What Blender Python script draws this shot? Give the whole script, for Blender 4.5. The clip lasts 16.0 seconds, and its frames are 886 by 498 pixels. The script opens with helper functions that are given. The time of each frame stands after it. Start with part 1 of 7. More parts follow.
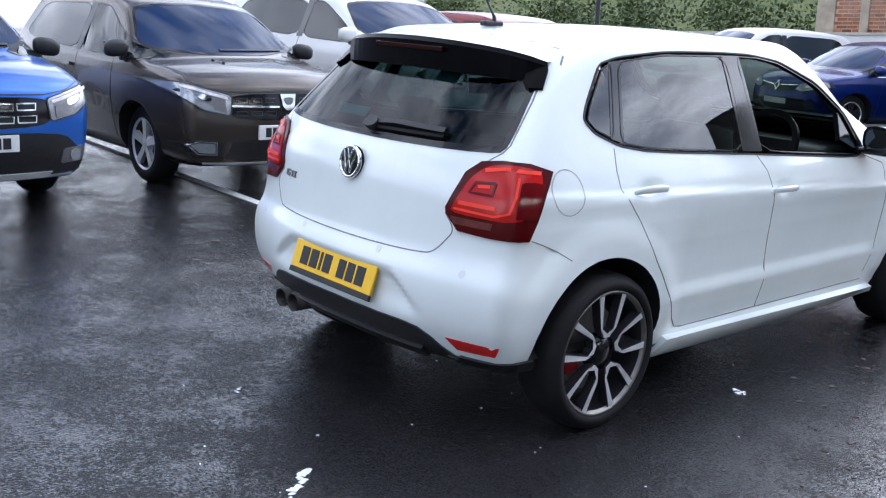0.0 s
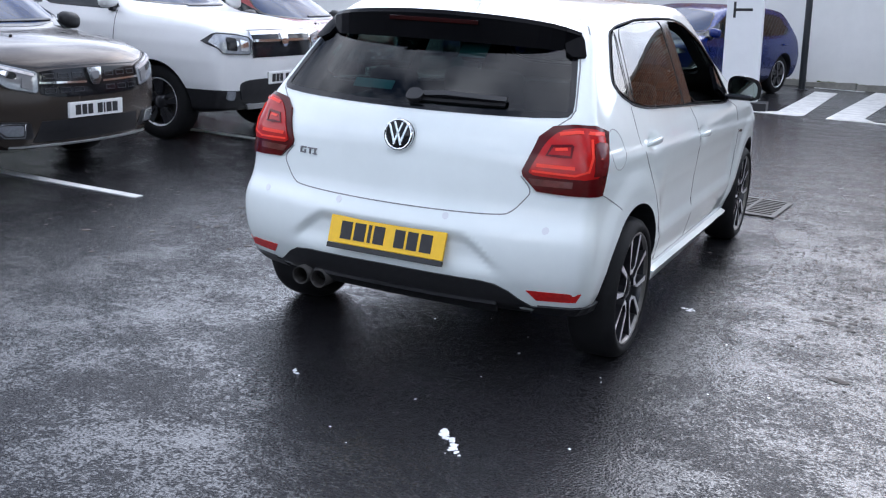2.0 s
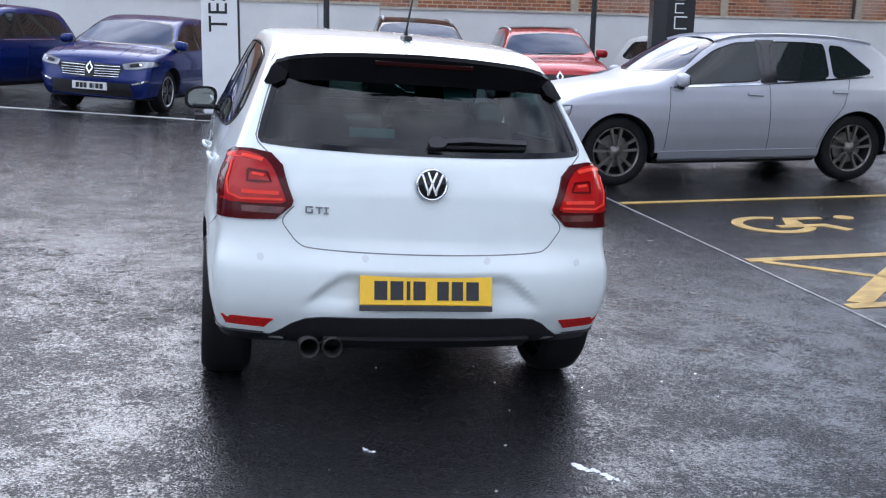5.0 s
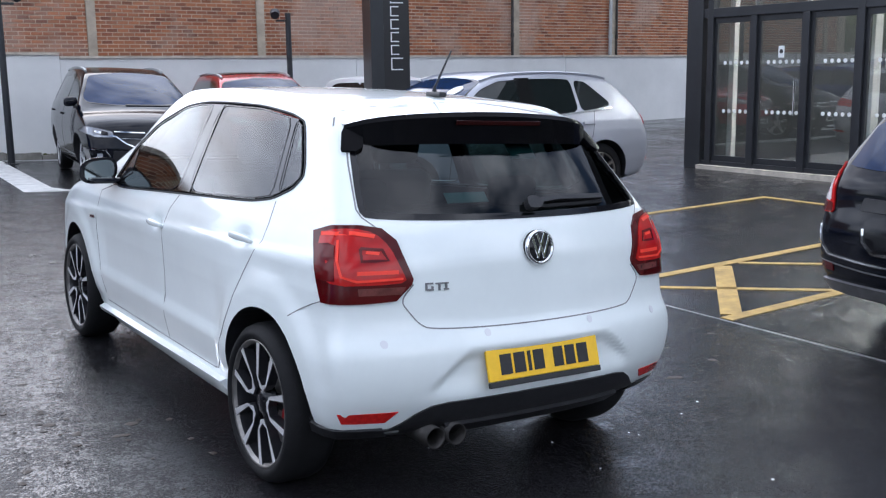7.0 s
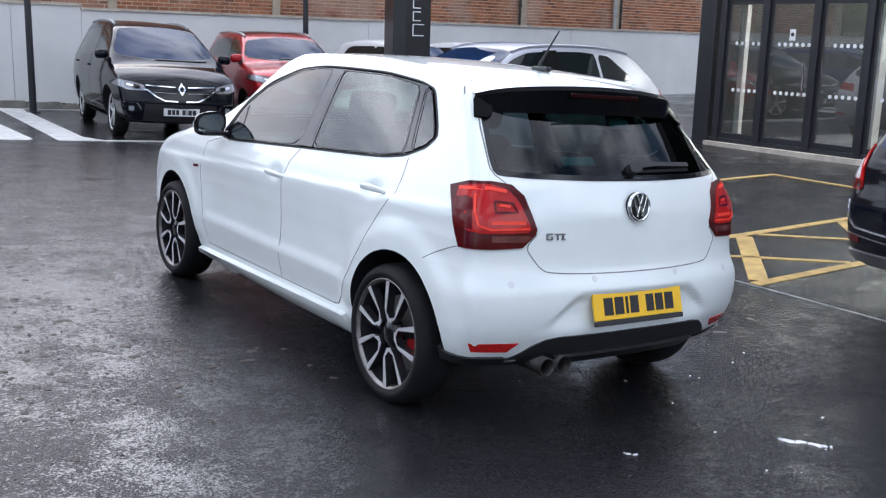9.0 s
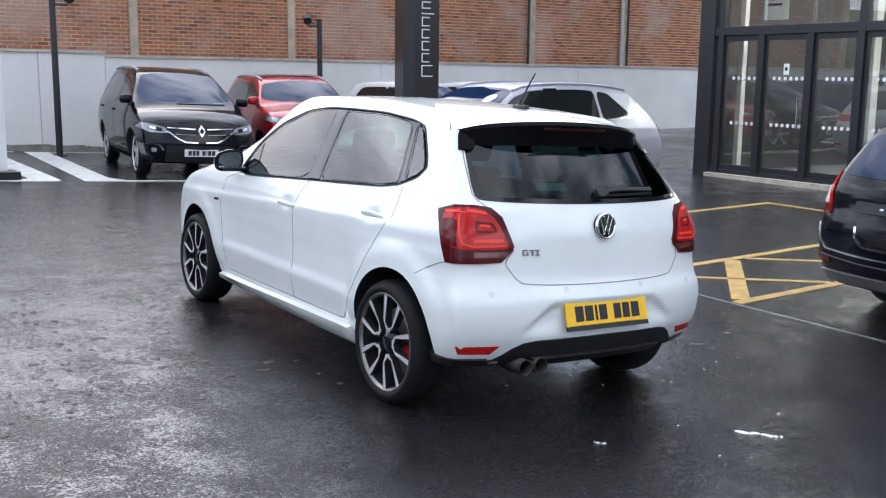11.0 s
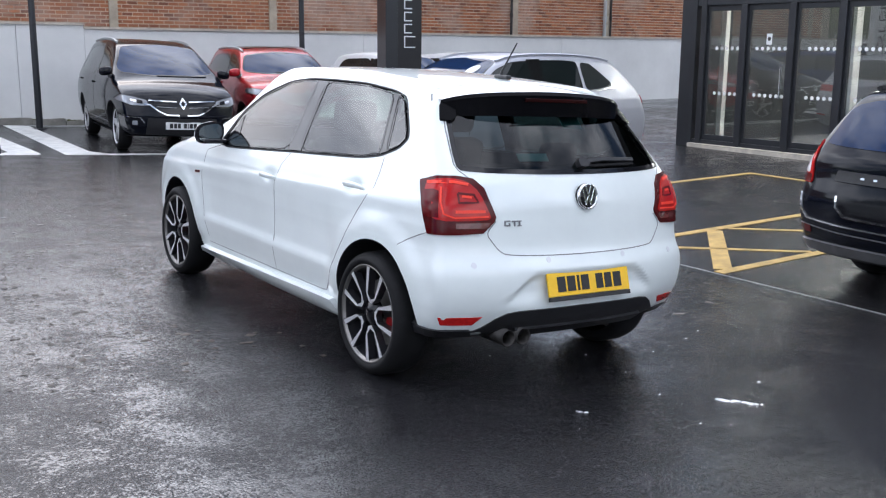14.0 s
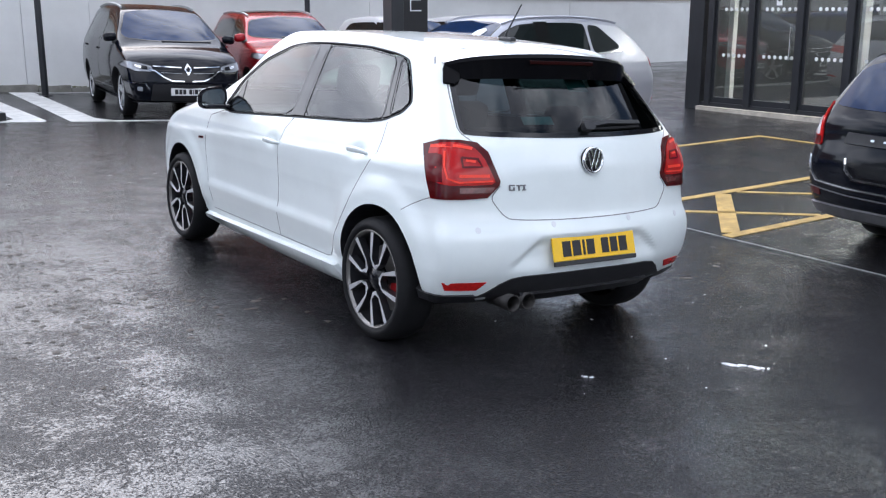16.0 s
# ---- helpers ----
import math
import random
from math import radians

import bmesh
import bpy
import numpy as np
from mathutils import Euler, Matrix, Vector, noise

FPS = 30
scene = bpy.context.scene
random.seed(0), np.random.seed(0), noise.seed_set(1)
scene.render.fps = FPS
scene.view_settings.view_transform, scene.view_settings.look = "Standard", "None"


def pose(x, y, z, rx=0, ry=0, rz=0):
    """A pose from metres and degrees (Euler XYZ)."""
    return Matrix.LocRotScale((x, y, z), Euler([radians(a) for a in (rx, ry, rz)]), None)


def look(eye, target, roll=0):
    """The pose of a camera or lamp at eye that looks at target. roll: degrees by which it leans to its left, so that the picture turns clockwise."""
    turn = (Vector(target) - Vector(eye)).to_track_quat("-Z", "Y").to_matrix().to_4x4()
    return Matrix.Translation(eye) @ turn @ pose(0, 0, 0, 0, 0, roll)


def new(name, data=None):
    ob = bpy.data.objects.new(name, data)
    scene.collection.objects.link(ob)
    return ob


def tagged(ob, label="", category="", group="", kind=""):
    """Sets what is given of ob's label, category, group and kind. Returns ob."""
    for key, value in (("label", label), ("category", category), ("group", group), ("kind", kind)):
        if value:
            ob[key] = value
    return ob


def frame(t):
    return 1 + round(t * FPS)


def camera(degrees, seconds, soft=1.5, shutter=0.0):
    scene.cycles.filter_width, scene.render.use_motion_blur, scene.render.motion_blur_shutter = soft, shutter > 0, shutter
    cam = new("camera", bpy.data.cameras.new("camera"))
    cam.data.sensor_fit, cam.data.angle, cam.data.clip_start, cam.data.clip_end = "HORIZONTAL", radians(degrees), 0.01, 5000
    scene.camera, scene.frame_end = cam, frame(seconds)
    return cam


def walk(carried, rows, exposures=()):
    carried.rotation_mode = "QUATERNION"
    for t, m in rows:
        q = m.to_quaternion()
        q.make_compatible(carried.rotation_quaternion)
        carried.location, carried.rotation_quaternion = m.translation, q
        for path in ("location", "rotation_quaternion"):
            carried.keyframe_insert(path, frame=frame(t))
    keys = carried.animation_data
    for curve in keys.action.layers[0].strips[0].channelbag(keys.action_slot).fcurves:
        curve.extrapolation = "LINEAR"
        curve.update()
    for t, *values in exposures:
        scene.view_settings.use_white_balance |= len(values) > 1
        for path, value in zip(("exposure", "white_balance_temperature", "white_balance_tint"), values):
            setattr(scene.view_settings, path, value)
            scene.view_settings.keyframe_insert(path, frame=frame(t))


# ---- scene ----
from mathutils.geometry import delaunay_2d_cdt

cam = camera(47.8, 16.0, soft=1.2)
# The car park falls slightly: UP is true up as seen from the tarmac on which the white car stands.
UP = Vector((-0.048, 0.009, 1.0)).normalized()
FALL = UP.rotation_difference(Vector((0, 0, 1))).to_matrix().to_4x4()
PATH = [
    (0, (3.101, -4.177, 1.296), (1.64, -2.865, 0.914), 2.0),
    (0.5, (2.904, -4.538, 1.296), (1.601, -3.07, 0.91), 1.6),
    (1, (2.669, -4.862, 1.299), (1.489, -3.303, 0.878), 2.5),
    (1.5, (2.306, -5.066, 1.331), (1.329, -3.37, 0.919), 0.4),
    (2, (1.921, -5.351, 1.335), (1.066, -3.6, 0.883), 0.7),
    (2.5, (1.484, -5.579, 1.338), (0.866, -3.723, 0.921), -0.2),
    (3, (1.019, -5.737, 1.385), (0.571, -3.829, 0.985), 0.3),
    (3.5, (0.562, -5.858, 1.409), (0.345, -3.92, 0.966), 0.2),
    (4, (0.121, -5.822, 1.417), (0.086, -3.863, 1.016), -0.2),
    (4.5, (-0.312, -5.742, 1.43), (-0.139, -3.79, 1.033), 0.5),
    (5, (-0.745, -5.616, 1.462), (-0.311, -3.711, 1.036), 1.3),
    (5.2, (-0.897, -5.54, 1.449), (-0.367, -3.656, 1.035), 1.3),
    (7.3, (-2.4, -4.578, 1.528), (-1.267, -2.969, 1.169), -1.3),
    (7.5, (-2.481, -4.511, 1.536), (-1.34, -2.911, 1.164), -1.6),
    (8, (-2.72, -4.406, 1.546), (-1.562, -2.825, 1.145), -1.4),
    (8.5, (-2.867, -4.604, 1.53), (-1.726, -3.013, 1.123), 0.7),
    (9, (-3.014, -4.829, 1.555), (-1.882, -3.232, 1.142), 1.7),
    (11.3, (-3.244, -5.396, 1.582), (-2.147, -3.759, 1.244), 0.5),
    (11.5, (-3.239, -5.388, 1.583), (-2.151, -3.745, 1.24), 0.4),
    (12, (-3.247, -5.405, 1.583), (-2.171, -3.754, 1.244), -0.0),
    (12.5, (-3.238, -5.399, 1.577), (-2.163, -3.747, 1.241), 0.0),
    (13, (-3.234, -5.401, 1.578), (-2.145, -3.759, 1.233), 0.2),
    (13.5, (-3.242, -5.406, 1.58), (-2.138, -3.776, 1.225), 0.5),
    (14, (-3.231, -5.388, 1.574), (-2.103, -3.785, 1.18), 0.5),
    (14.5, (-3.222, -5.379, 1.572), (-2.082, -3.791, 1.148), 0.4),
    (15, (-3.215, -5.381, 1.574), (-2.083, -3.79, 1.137), 0.3),
    (15.5, (-3.203, -5.38, 1.573), (-2.091, -3.78, 1.122), 0.1),
    (16, (-3.196, -5.374, 1.566), (-2.09, -3.773, 1.104), 0.1),
]
walk(cam, [(t, look(eye, target, roll)) for t, eye, target, roll in PATH], [(0, 0.08, 5700, 13), (1.0, 0.04, 5750, 13), (2.2, 0.02, 5800, 13), (3.0, -0.06, 5800, 13), (5, -0.02, 5750, 13), (8, -0.06, 5850, 13), (12, 0.08, 6050, 13), (16, 0.08, 6000, 13)])


# ---------------------------------------------------------------- world and light
def make_world():
    w = bpy.data.worlds.new("sky")
    scene.world = w
    w.use_nodes = True
    nt = w.node_tree
    nt.nodes.clear()
    out = nt.nodes.new("ShaderNodeOutputWorld")
    bg = nt.nodes.new("ShaderNodeBackground")
    sky = nt.nodes.new("ShaderNodeTexSky")
    sky.sky_type = "NISHITA"
    sky.sun_disc = False
    sky.sun_elevation, sky.sun_rotation = radians(SUN_EL), radians(SUN_ROT)
    sky.dust_density = 2.0
    tc = nt.nodes.new("ShaderNodeTexCoord")
    mp = nt.nodes.new("ShaderNodeMapping")
    mp.inputs["Scale"].default_value = (1.0, 1.0, 2.6)
    n1 = nt.nodes.new("ShaderNodeTexNoise")
    n1.inputs["Scale"].default_value, n1.inputs["Detail"].default_value, n1.inputs["Roughness"].default_value = 2.3, 7, 0.58
    n2 = nt.nodes.new("ShaderNodeTexNoise")
    n2.inputs["Scale"].default_value, n2.inputs["Detail"].default_value = 3.4, 6
    ramp = nt.nodes.new("ShaderNodeValToRGB")
    ramp.color_ramp.elements[0].position, ramp.color_ramp.elements[1].position = 0.39, 0.54
    shade = nt.nodes.new("ShaderNodeValToRGB")
    shade.color_ramp.elements[0].color, shade.color_ramp.elements[1].color = (7.6, 8.0, 9.0, 1), (19.7, 19.9, 20.2, 1)
    shade.color_ramp.elements[0].position, shade.color_ramp.elements[1].position = 0.36, 0.66
    mix = nt.nodes.new("ShaderNodeMix")
    mix.data_type = "RGBA"
    nt.links.new(tc.outputs["Generated"], mp.inputs["Vector"])
    nt.links.new(mp.outputs["Vector"], n1.inputs["Vector"])
    nt.links.new(mp.outputs["Vector"], n2.inputs["Vector"])
    nt.links.new(n1.outputs["Fac"], ramp.inputs["Fac"])
    nt.links.new(n2.outputs["Fac"], shade.inputs["Fac"])
    nt.links.new(ramp.outputs["Color"], mix.inputs["Factor"])
    nt.links.new(sky.outputs["Color"], mix.inputs["A"])
    nt.links.new(shade.outputs["Color"], mix.inputs["B"])
    # thin cloud glows round the veiled sun
    a, e = radians(SUN_ROT), radians(SUN_EL)
    dot = nt.nodes.new("ShaderNodeVectorMath")
    dot.operation = "DOT_PRODUCT"
    dot.inputs[1].default_value = (math.sin(a) * math.cos(e), math.cos(a) * math.cos(e), math.sin(e))
    nt.links.new(tc.outputs["Generated"], dot.inputs[0])
    glow = nt.nodes.new("ShaderNodeMapRange")
    glow.interpolation_type = "SMOOTHERSTEP"
    glow.inputs["From Min"].default_value, glow.inputs["From Max"].default_value = 0.45, 1.0
    glow.inputs["To Min"].default_value, glow.inputs["To Max"].default_value = 1.0, GLOW
    nt.links.new(dot.outputs["Value"], glow.inputs["Value"])
    boost = nt.nodes.new("ShaderNodeVectorMath")
    boost.operation = "SCALE"
    nt.links.new(mix.outputs["Result"], boost.inputs[0])
    nt.links.new(glow.outputs["Result"], boost.inputs["Scale"])
    nt.links.new(boost.outputs["Vector"], bg.inputs["Color"])
    bg.inputs["Strength"].default_value = SKY
    nt.links.new(bg.outputs["Background"], out.inputs["Surface"])
    sun = new("sun", bpy.data.lights.new("sun", "SUN"))
    sun.data.energy, sun.data.angle, sun.data.color = SUN, radians(38), (1.0, 0.96, 0.9)
    a, e = radians(SUN_ROT), radians(SUN_EL)
    sun.matrix_world = look((0, 0, 0), (-math.sin(a) * math.cos(e), -math.cos(a) * math.cos(e), -math.sin(e)))


SUN_EL, SUN_ROT, SUN, SKY, GLOW = 28, 4, 0.30, 0.15, 1.65
make_world()


# ---------------------------------------------------------------- materials
def material(name, rgb, rough=0.5, metal=0.0, spec=0.5, coat=0.0, noise_scale=0.0, vary=0.15, bump=0.0, bump_scale=80.0, emit=0.0, trans=0.0, ior=1.45, sheen2=None, rough_vary=0.0):
    m = bpy.data.materials.new(name)
    m.use_nodes = True
    nt = m.node_tree
    b = nt.nodes["Principled BSDF"]
    b.inputs["Base Color"].default_value = (*rgb, 1)
    b.inputs["Roughness"].default_value, b.inputs["Metallic"].default_value = rough, metal
    b.inputs["Specular IOR Level"].default_value, b.inputs["Coat Weight"].default_value = spec, coat
    b.inputs["Coat Roughness"].default_value = 0.03
    b.inputs["Transmission Weight"].default_value, b.inputs["IOR"].default_value = trans, ior
    if emit:
        b.inputs["Emission Color"].default_value, b.inputs["Emission Strength"].default_value = (*rgb, 1), emit
    if noise_scale or bump or rough_vary:
        tc = nt.nodes.new("ShaderNodeTexCoord")
    if noise_scale:
        n = nt.nodes.new("ShaderNodeTexNoise")
        n.inputs["Scale"].default_value, n.inputs["Detail"].default_value, n.inputs["Roughness"].default_value = noise_scale, 6, 0.65
        nt.links.new(tc.outputs["Object"], n.inputs["Vector"])
        r = nt.nodes.new("ShaderNodeValToRGB")
        lo = tuple(c * (1 - vary) for c in rgb)
        hi = sheen2 or tuple(min(1, c * (1 + vary)) for c in rgb)
        r.color_ramp.elements[0].color, r.color_ramp.elements[1].color = (*lo, 1), (*hi, 1)
        r.color_ramp.elements[0].position, r.color_ramp.elements[1].position = 0.32, 0.68
        nt.links.new(n.outputs["Fac"], r.inputs["Fac"])
        nt.links.new(r.outputs["Color"], b.inputs["Base Color"])
        if rough_vary:
            mr = nt.nodes.new("ShaderNodeMapRange")
            mr.inputs["To Min"].default_value, mr.inputs["To Max"].default_value = max(0, rough - rough_vary), rough + rough_vary
            nt.links.new(n.outputs["Fac"], mr.inputs["Value"])
            nt.links.new(mr.outputs["Result"], b.inputs["Roughness"])
    if bump:
        nb = nt.nodes.new("ShaderNodeTexNoise")
        nb.inputs["Scale"].default_value, nb.inputs["Detail"].default_value = bump_scale, 4
        nt.links.new(tc.outputs["Object"], nb.inputs["Vector"])
        bp = nt.nodes.new("ShaderNodeBump")
        bp.inputs["Strength"].default_value, bp.inputs["Distance"].default_value = bump, 0.01
        nt.links.new(nb.outputs["Fac"], bp.inputs["Height"])
        nt.links.new(bp.outputs["Normal"], b.inputs["Normal"])
    return m


def paint(name, rgb, metal=0.0, rough=0.35, gloss=0.6):
    """Car paint: lacquered, with faint water film unevenness."""
    return material(name, rgb, rough=rough, metal=metal, coat=gloss, noise_scale=1.3, vary=0.05, rough_vary=0.04)


M = {}
M["white_paint"] = paint("white_paint", (0.785, 0.835, 0.825), rough=0.3, gloss=0.9)
M["white_paint_b"] = paint("white_paint_plain", (0.70, 0.70, 0.70))
M["brown_paint"] = paint("brown_metallic", (0.060, 0.048, 0.040), 0.5, 0.26, 0.5)
M["blue_paint"] = paint("azure_metallic", (0.015, 0.11, 0.46), 0.45, 0.33)
M["navy_paint"] = paint("iron_blue", (0.004, 0.016, 0.125), 0.3, 0.24, 0.3)
M["red_paint"] = paint("flame_red", (0.34, 0.008, 0.014), 0.3, 0.24, 0.35)
M["dark_red_paint"] = paint("dark_red", (0.17, 0.006, 0.008), 0.3, 0.24, 0.35)
M["black_paint"] = material("black_metallic", (0.0035, 0.0045, 0.0085), rough=0.10, spec=0.30, coat=0.0, noise_scale=1.3, vary=0.05, rough_vary=0.04)
M["silver_paint"] = paint("silver_metallic", (0.40, 0.41, 0.46), 0.35, 0.38, 0.35)
M["glass"] = material("dark_glass", (0.012, 0.016, 0.016), rough=0.02, spec=0.55, coat=0.0, noise_scale=0.9, vary=0.3)
M["trim"] = material("black_plastic", (0.018, 0.018, 0.02), rough=0.42, noise_scale=30, vary=0.2, bump=0.05, bump_scale=400)
M["gloss_black"] = material("gloss_black", (0.008, 0.008, 0.010), rough=0.12, spec=0.35, coat=0.1, noise_scale=3, vary=0.2)
M["rubber"] = material("tyre_rubber", (0.010, 0.010, 0.011), rough=0.7, spec=0.25, noise_scale=12, vary=0.35, bump=0.15, bump_scale=160, rough_vary=0.15)
M["alloy"] = material("machined_alloy", (0.72, 0.72, 0.73), rough=0.32, metal=0.55, noise_scale=14, vary=0.12)
M["dark_alloy"] = material("dark_alloy", (0.035, 0.035, 0.04), rough=0.3, metal=0.4, coat=0.3, noise_scale=10, vary=0.2)
M["chrome"] = material("chrome", (0.72, 0.73, 0.75), rough=0.08, metal=1.0, noise_scale=6, vary=0.05)
M["disc"] = material("brake_disc_steel", (0.22, 0.21, 0.20), rough=0.4, metal=0.8, noise_scale=20, vary=0.2)
M["caliper"] = material("red_caliper", (0.30, 0.008, 0.01), rough=0.4, noise_scale=20, vary=0.2)
M["lining"] = material("dark_lining", (0.03, 0.03, 0.032), rough=0.8, noise_scale=40, vary=0.3)
M["seat"] = material("seat_cloth", (0.022, 0.022, 0.024), rough=0.9, noise_scale=9, vary=0.2)
M["card"] = material("green_card", (0.40, 0.85, 0.76), rough=0.6, noise_scale=10, vary=0.1)
M["mirror_glass"] = material("mirror_glass", (0.42, 0.46, 0.46), rough=0.02, metal=1.0)
M["seal"] = material("window_rubber", (0.045, 0.045, 0.047), rough=0.7, spec=0.25, noise_scale=30, vary=0.2)
M["lip_black"] = material("spoiler_black", (0.003, 0.003, 0.004), rough=0.25, spec=0.06, noise_scale=6, vary=0.2)
M["thin_seam"] = material("fine_gap", (0.40, 0.40, 0.41), rough=0.7, noise_scale=20, vary=0.2)
M["seam"] = material("panel_gap", (0.20, 0.20, 0.205), rough=0.7, noise_scale=20, vary=0.2)
M["lamp_red"] = material("red_lamp_lens", (0.44, 0.008, 0.007), rough=0.16, spec=0.4, coat=0.15, noise_scale=8, vary=0.2)
M["lamp_dark_red"] = material("dark_red_lens", (0.07, 0.002, 0.003), rough=0.16, spec=0.3, coat=0.05, noise_scale=10, vary=0.2)
M["lamp_deep_red"] = material("deep_red_lens", (0.11, 0.004, 0.005), rough=0.12, spec=0.3, coat=0.1, noise_scale=8, vary=0.2)
M["lamp_bright"] = material("light_guide_red", (0.95, 0.06, 0.035), rough=0.25, spec=0.3, noise_scale=8, vary=0.1)
M["lamp_unlit"] = material("unlit_brake_lens", (0.018, 0.002, 0.002), rough=0.25, spec=0.12, noise_scale=10, vary=0.2)
M["lamp_smoke"] = material("smoked_lens", (0.12, 0.03, 0.028), rough=0.1, coat=0.5, noise_scale=30, vary=0.3)
M["lamp_reflector"] = material("red_reflector", (0.52, 0.012, 0.010), rough=0.15, coat=0.6, noise_scale=60, vary=0.25)
M["exhaust"] = material("sooty_steel", (0.05, 0.047, 0.045), rough=0.5, metal=0.7, noise_scale=20, vary=0.35)
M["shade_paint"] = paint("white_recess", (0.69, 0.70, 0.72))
M["lamp_clear"] = material("headlamp_lens", (0.36, 0.38, 0.41), rough=0.2, metal=0.45, coat=0.4, noise_scale=60, vary=0.18)
M["pillar"] = material("pillar_gloss", (0.014, 0.014, 0.014), rough=0.09, spec=0.65, coat=0.1, noise_scale=3, vary=0.2)
M["plate_white"] = material("plate_white", (0.75, 0.75, 0.74), rough=0.35, noise_scale=30, vary=0.05)
M["plate_yellow"] = material("plate_yellow", (0.86, 0.52, 0.012), rough=0.35, noise_scale=30, vary=0.05)
M["ink"] = material("plate_ink", (0.02, 0.02, 0.022), rough=0.5, noise_scale=30, vary=0.2)
M["render"] = material("painted_render", (0.74, 0.74, 0.725), rough=0.85, noise_scale=0.7, vary=0.07, bump=0.2, bump_scale=60)
M["coping"] = material("coping_stone", (0.52, 0.47, 0.40), rough=0.9, noise_scale=5, vary=0.25, bump=0.3, bump_scale=30)
M["concrete"] = material("old_concrete", (0.42, 0.36, 0.28), rough=0.9, noise_scale=3, vary=0.25, bump=0.3, bump_scale=40)
M["mortar"] = material("mortar", (0.56, 0.46, 0.36), rough=0.95, noise_scale=2.5, vary=0.25, bump=0.3, bump_scale=60)
M["line_white"] = material("white_line_paint", (0.62, 0.62, 0.60), rough=0.55, noise_scale=6, vary=0.25, bump=0.2, bump_scale=120)
M["line_yellow"] = material("yellow_line_paint", (0.44, 0.29, 0.085), rough=0.6, noise_scale=7, vary=0.3, bump=0.2, bump_scale=120)
M["dark_silver"] = material("dark_silver_trim", (0.20, 0.20, 0.21), rough=0.4, metal=0.6, noise_scale=8, vary=0.15)
M["lamp_white"] = material("clear_lamp_lens", (0.70, 0.66, 0.66), rough=0.15, coat=0.6, noise_scale=30, vary=0.2)
M["inner_lamp"] = material("ceiling_lamp", (1.0, 0.93, 0.82), emit=34.0)
M["joint"] = material("joint_sealer", (0.22, 0.22, 0.22), rough=0.5, noise_scale=9, vary=0.4)
# The blue in this base stands for sky mirrored in the glass.
M["screen_glass"] = material("windscreen_glass", (0.006, 0.021, 0.068), rough=0.02, spec=0.22, coat=0.0, noise_scale=0.8, vary=0.35)
M["kerb"] = material("old_kerb", (0.26, 0.25, 0.22), rough=0.85, noise_scale=5, vary=0.3, bump=0.4, bump_scale=40)
M["moss"] = material("moss", (0.09, 0.10, 0.03), rough=0.95, noise_scale=14, vary=0.5)
M["leaf"] = material("leaf", (0.040, 0.075, 0.016), rough=0.6, noise_scale=3, vary=0.5, sheen2=(0.085, 0.12, 0.03))
M["grass"] = material("grass_bank", (0.085, 0.12, 0.03), rough=0.9, noise_scale=2.5, vary=0.45, sheen2=(0.15, 0.17, 0.06))
M["woods"] = material("far_foliage", (0.045, 0.062, 0.030), rough=0.95, noise_scale=1.1, vary=0.6, sheen2=(0.075, 0.085, 0.045))
M["bark"] = material("bark", (0.07, 0.055, 0.04), rough=0.9, noise_scale=12, vary=0.4)
M["fence"] = material("galvanised_rail", (0.42, 0.43, 0.43), rough=0.5, metal=0.4, noise_scale=4, vary=0.15)
M["yellow_post"] = material("yellow_paint", (0.75, 0.5, 0.02), rough=0.5, noise_scale=5, vary=0.15)
M["inner_wall"] = material("showroom_wall", (0.72, 0.71, 0.69), rough=0.7, noise_scale=1, vary=0.06)
M["inner_floor"] = material("showroom_floor", (0.16, 0.16, 0.17), rough=0.25, noise_scale=1.5, vary=0.15)
M["dot"] = material("frosted_dot", (0.75, 0.76, 0.76), rough=0.6, noise_scale=9, vary=0.05)
M["lamp_head"] = material("flood_lens", (0.45, 0.47, 0.48), rough=0.2, metal=0.3, noise_scale=20, vary=0.2)
M["residue"] = material("white_residue", (0.80, 0.81, 0.82), rough=0.8, noise_scale=40, vary=0.12)
M["litter"] = material("leaf_litter", (0.035, 0.025, 0.018), rough=0.6, noise_scale=15, vary=0.5)
M["iron"] = material("cast_iron", (0.05, 0.047, 0.045), rough=0.45, metal=0.5, noise_scale=14, vary=0.35)
M["anthracite"] = material("anthracite_powder_coat", (0.022, 0.024, 0.028), rough=0.4, noise_scale=2, vary=0.15)
M["sign_white"] = material("sign_white", (0.80, 0.81, 0.82), rough=0.35, noise_scale=2, vary=0.04)
M["sign_black"] = material("sign_black", (0.012, 0.012, 0.014), rough=0.3, noise_scale=2, vary=0.2)


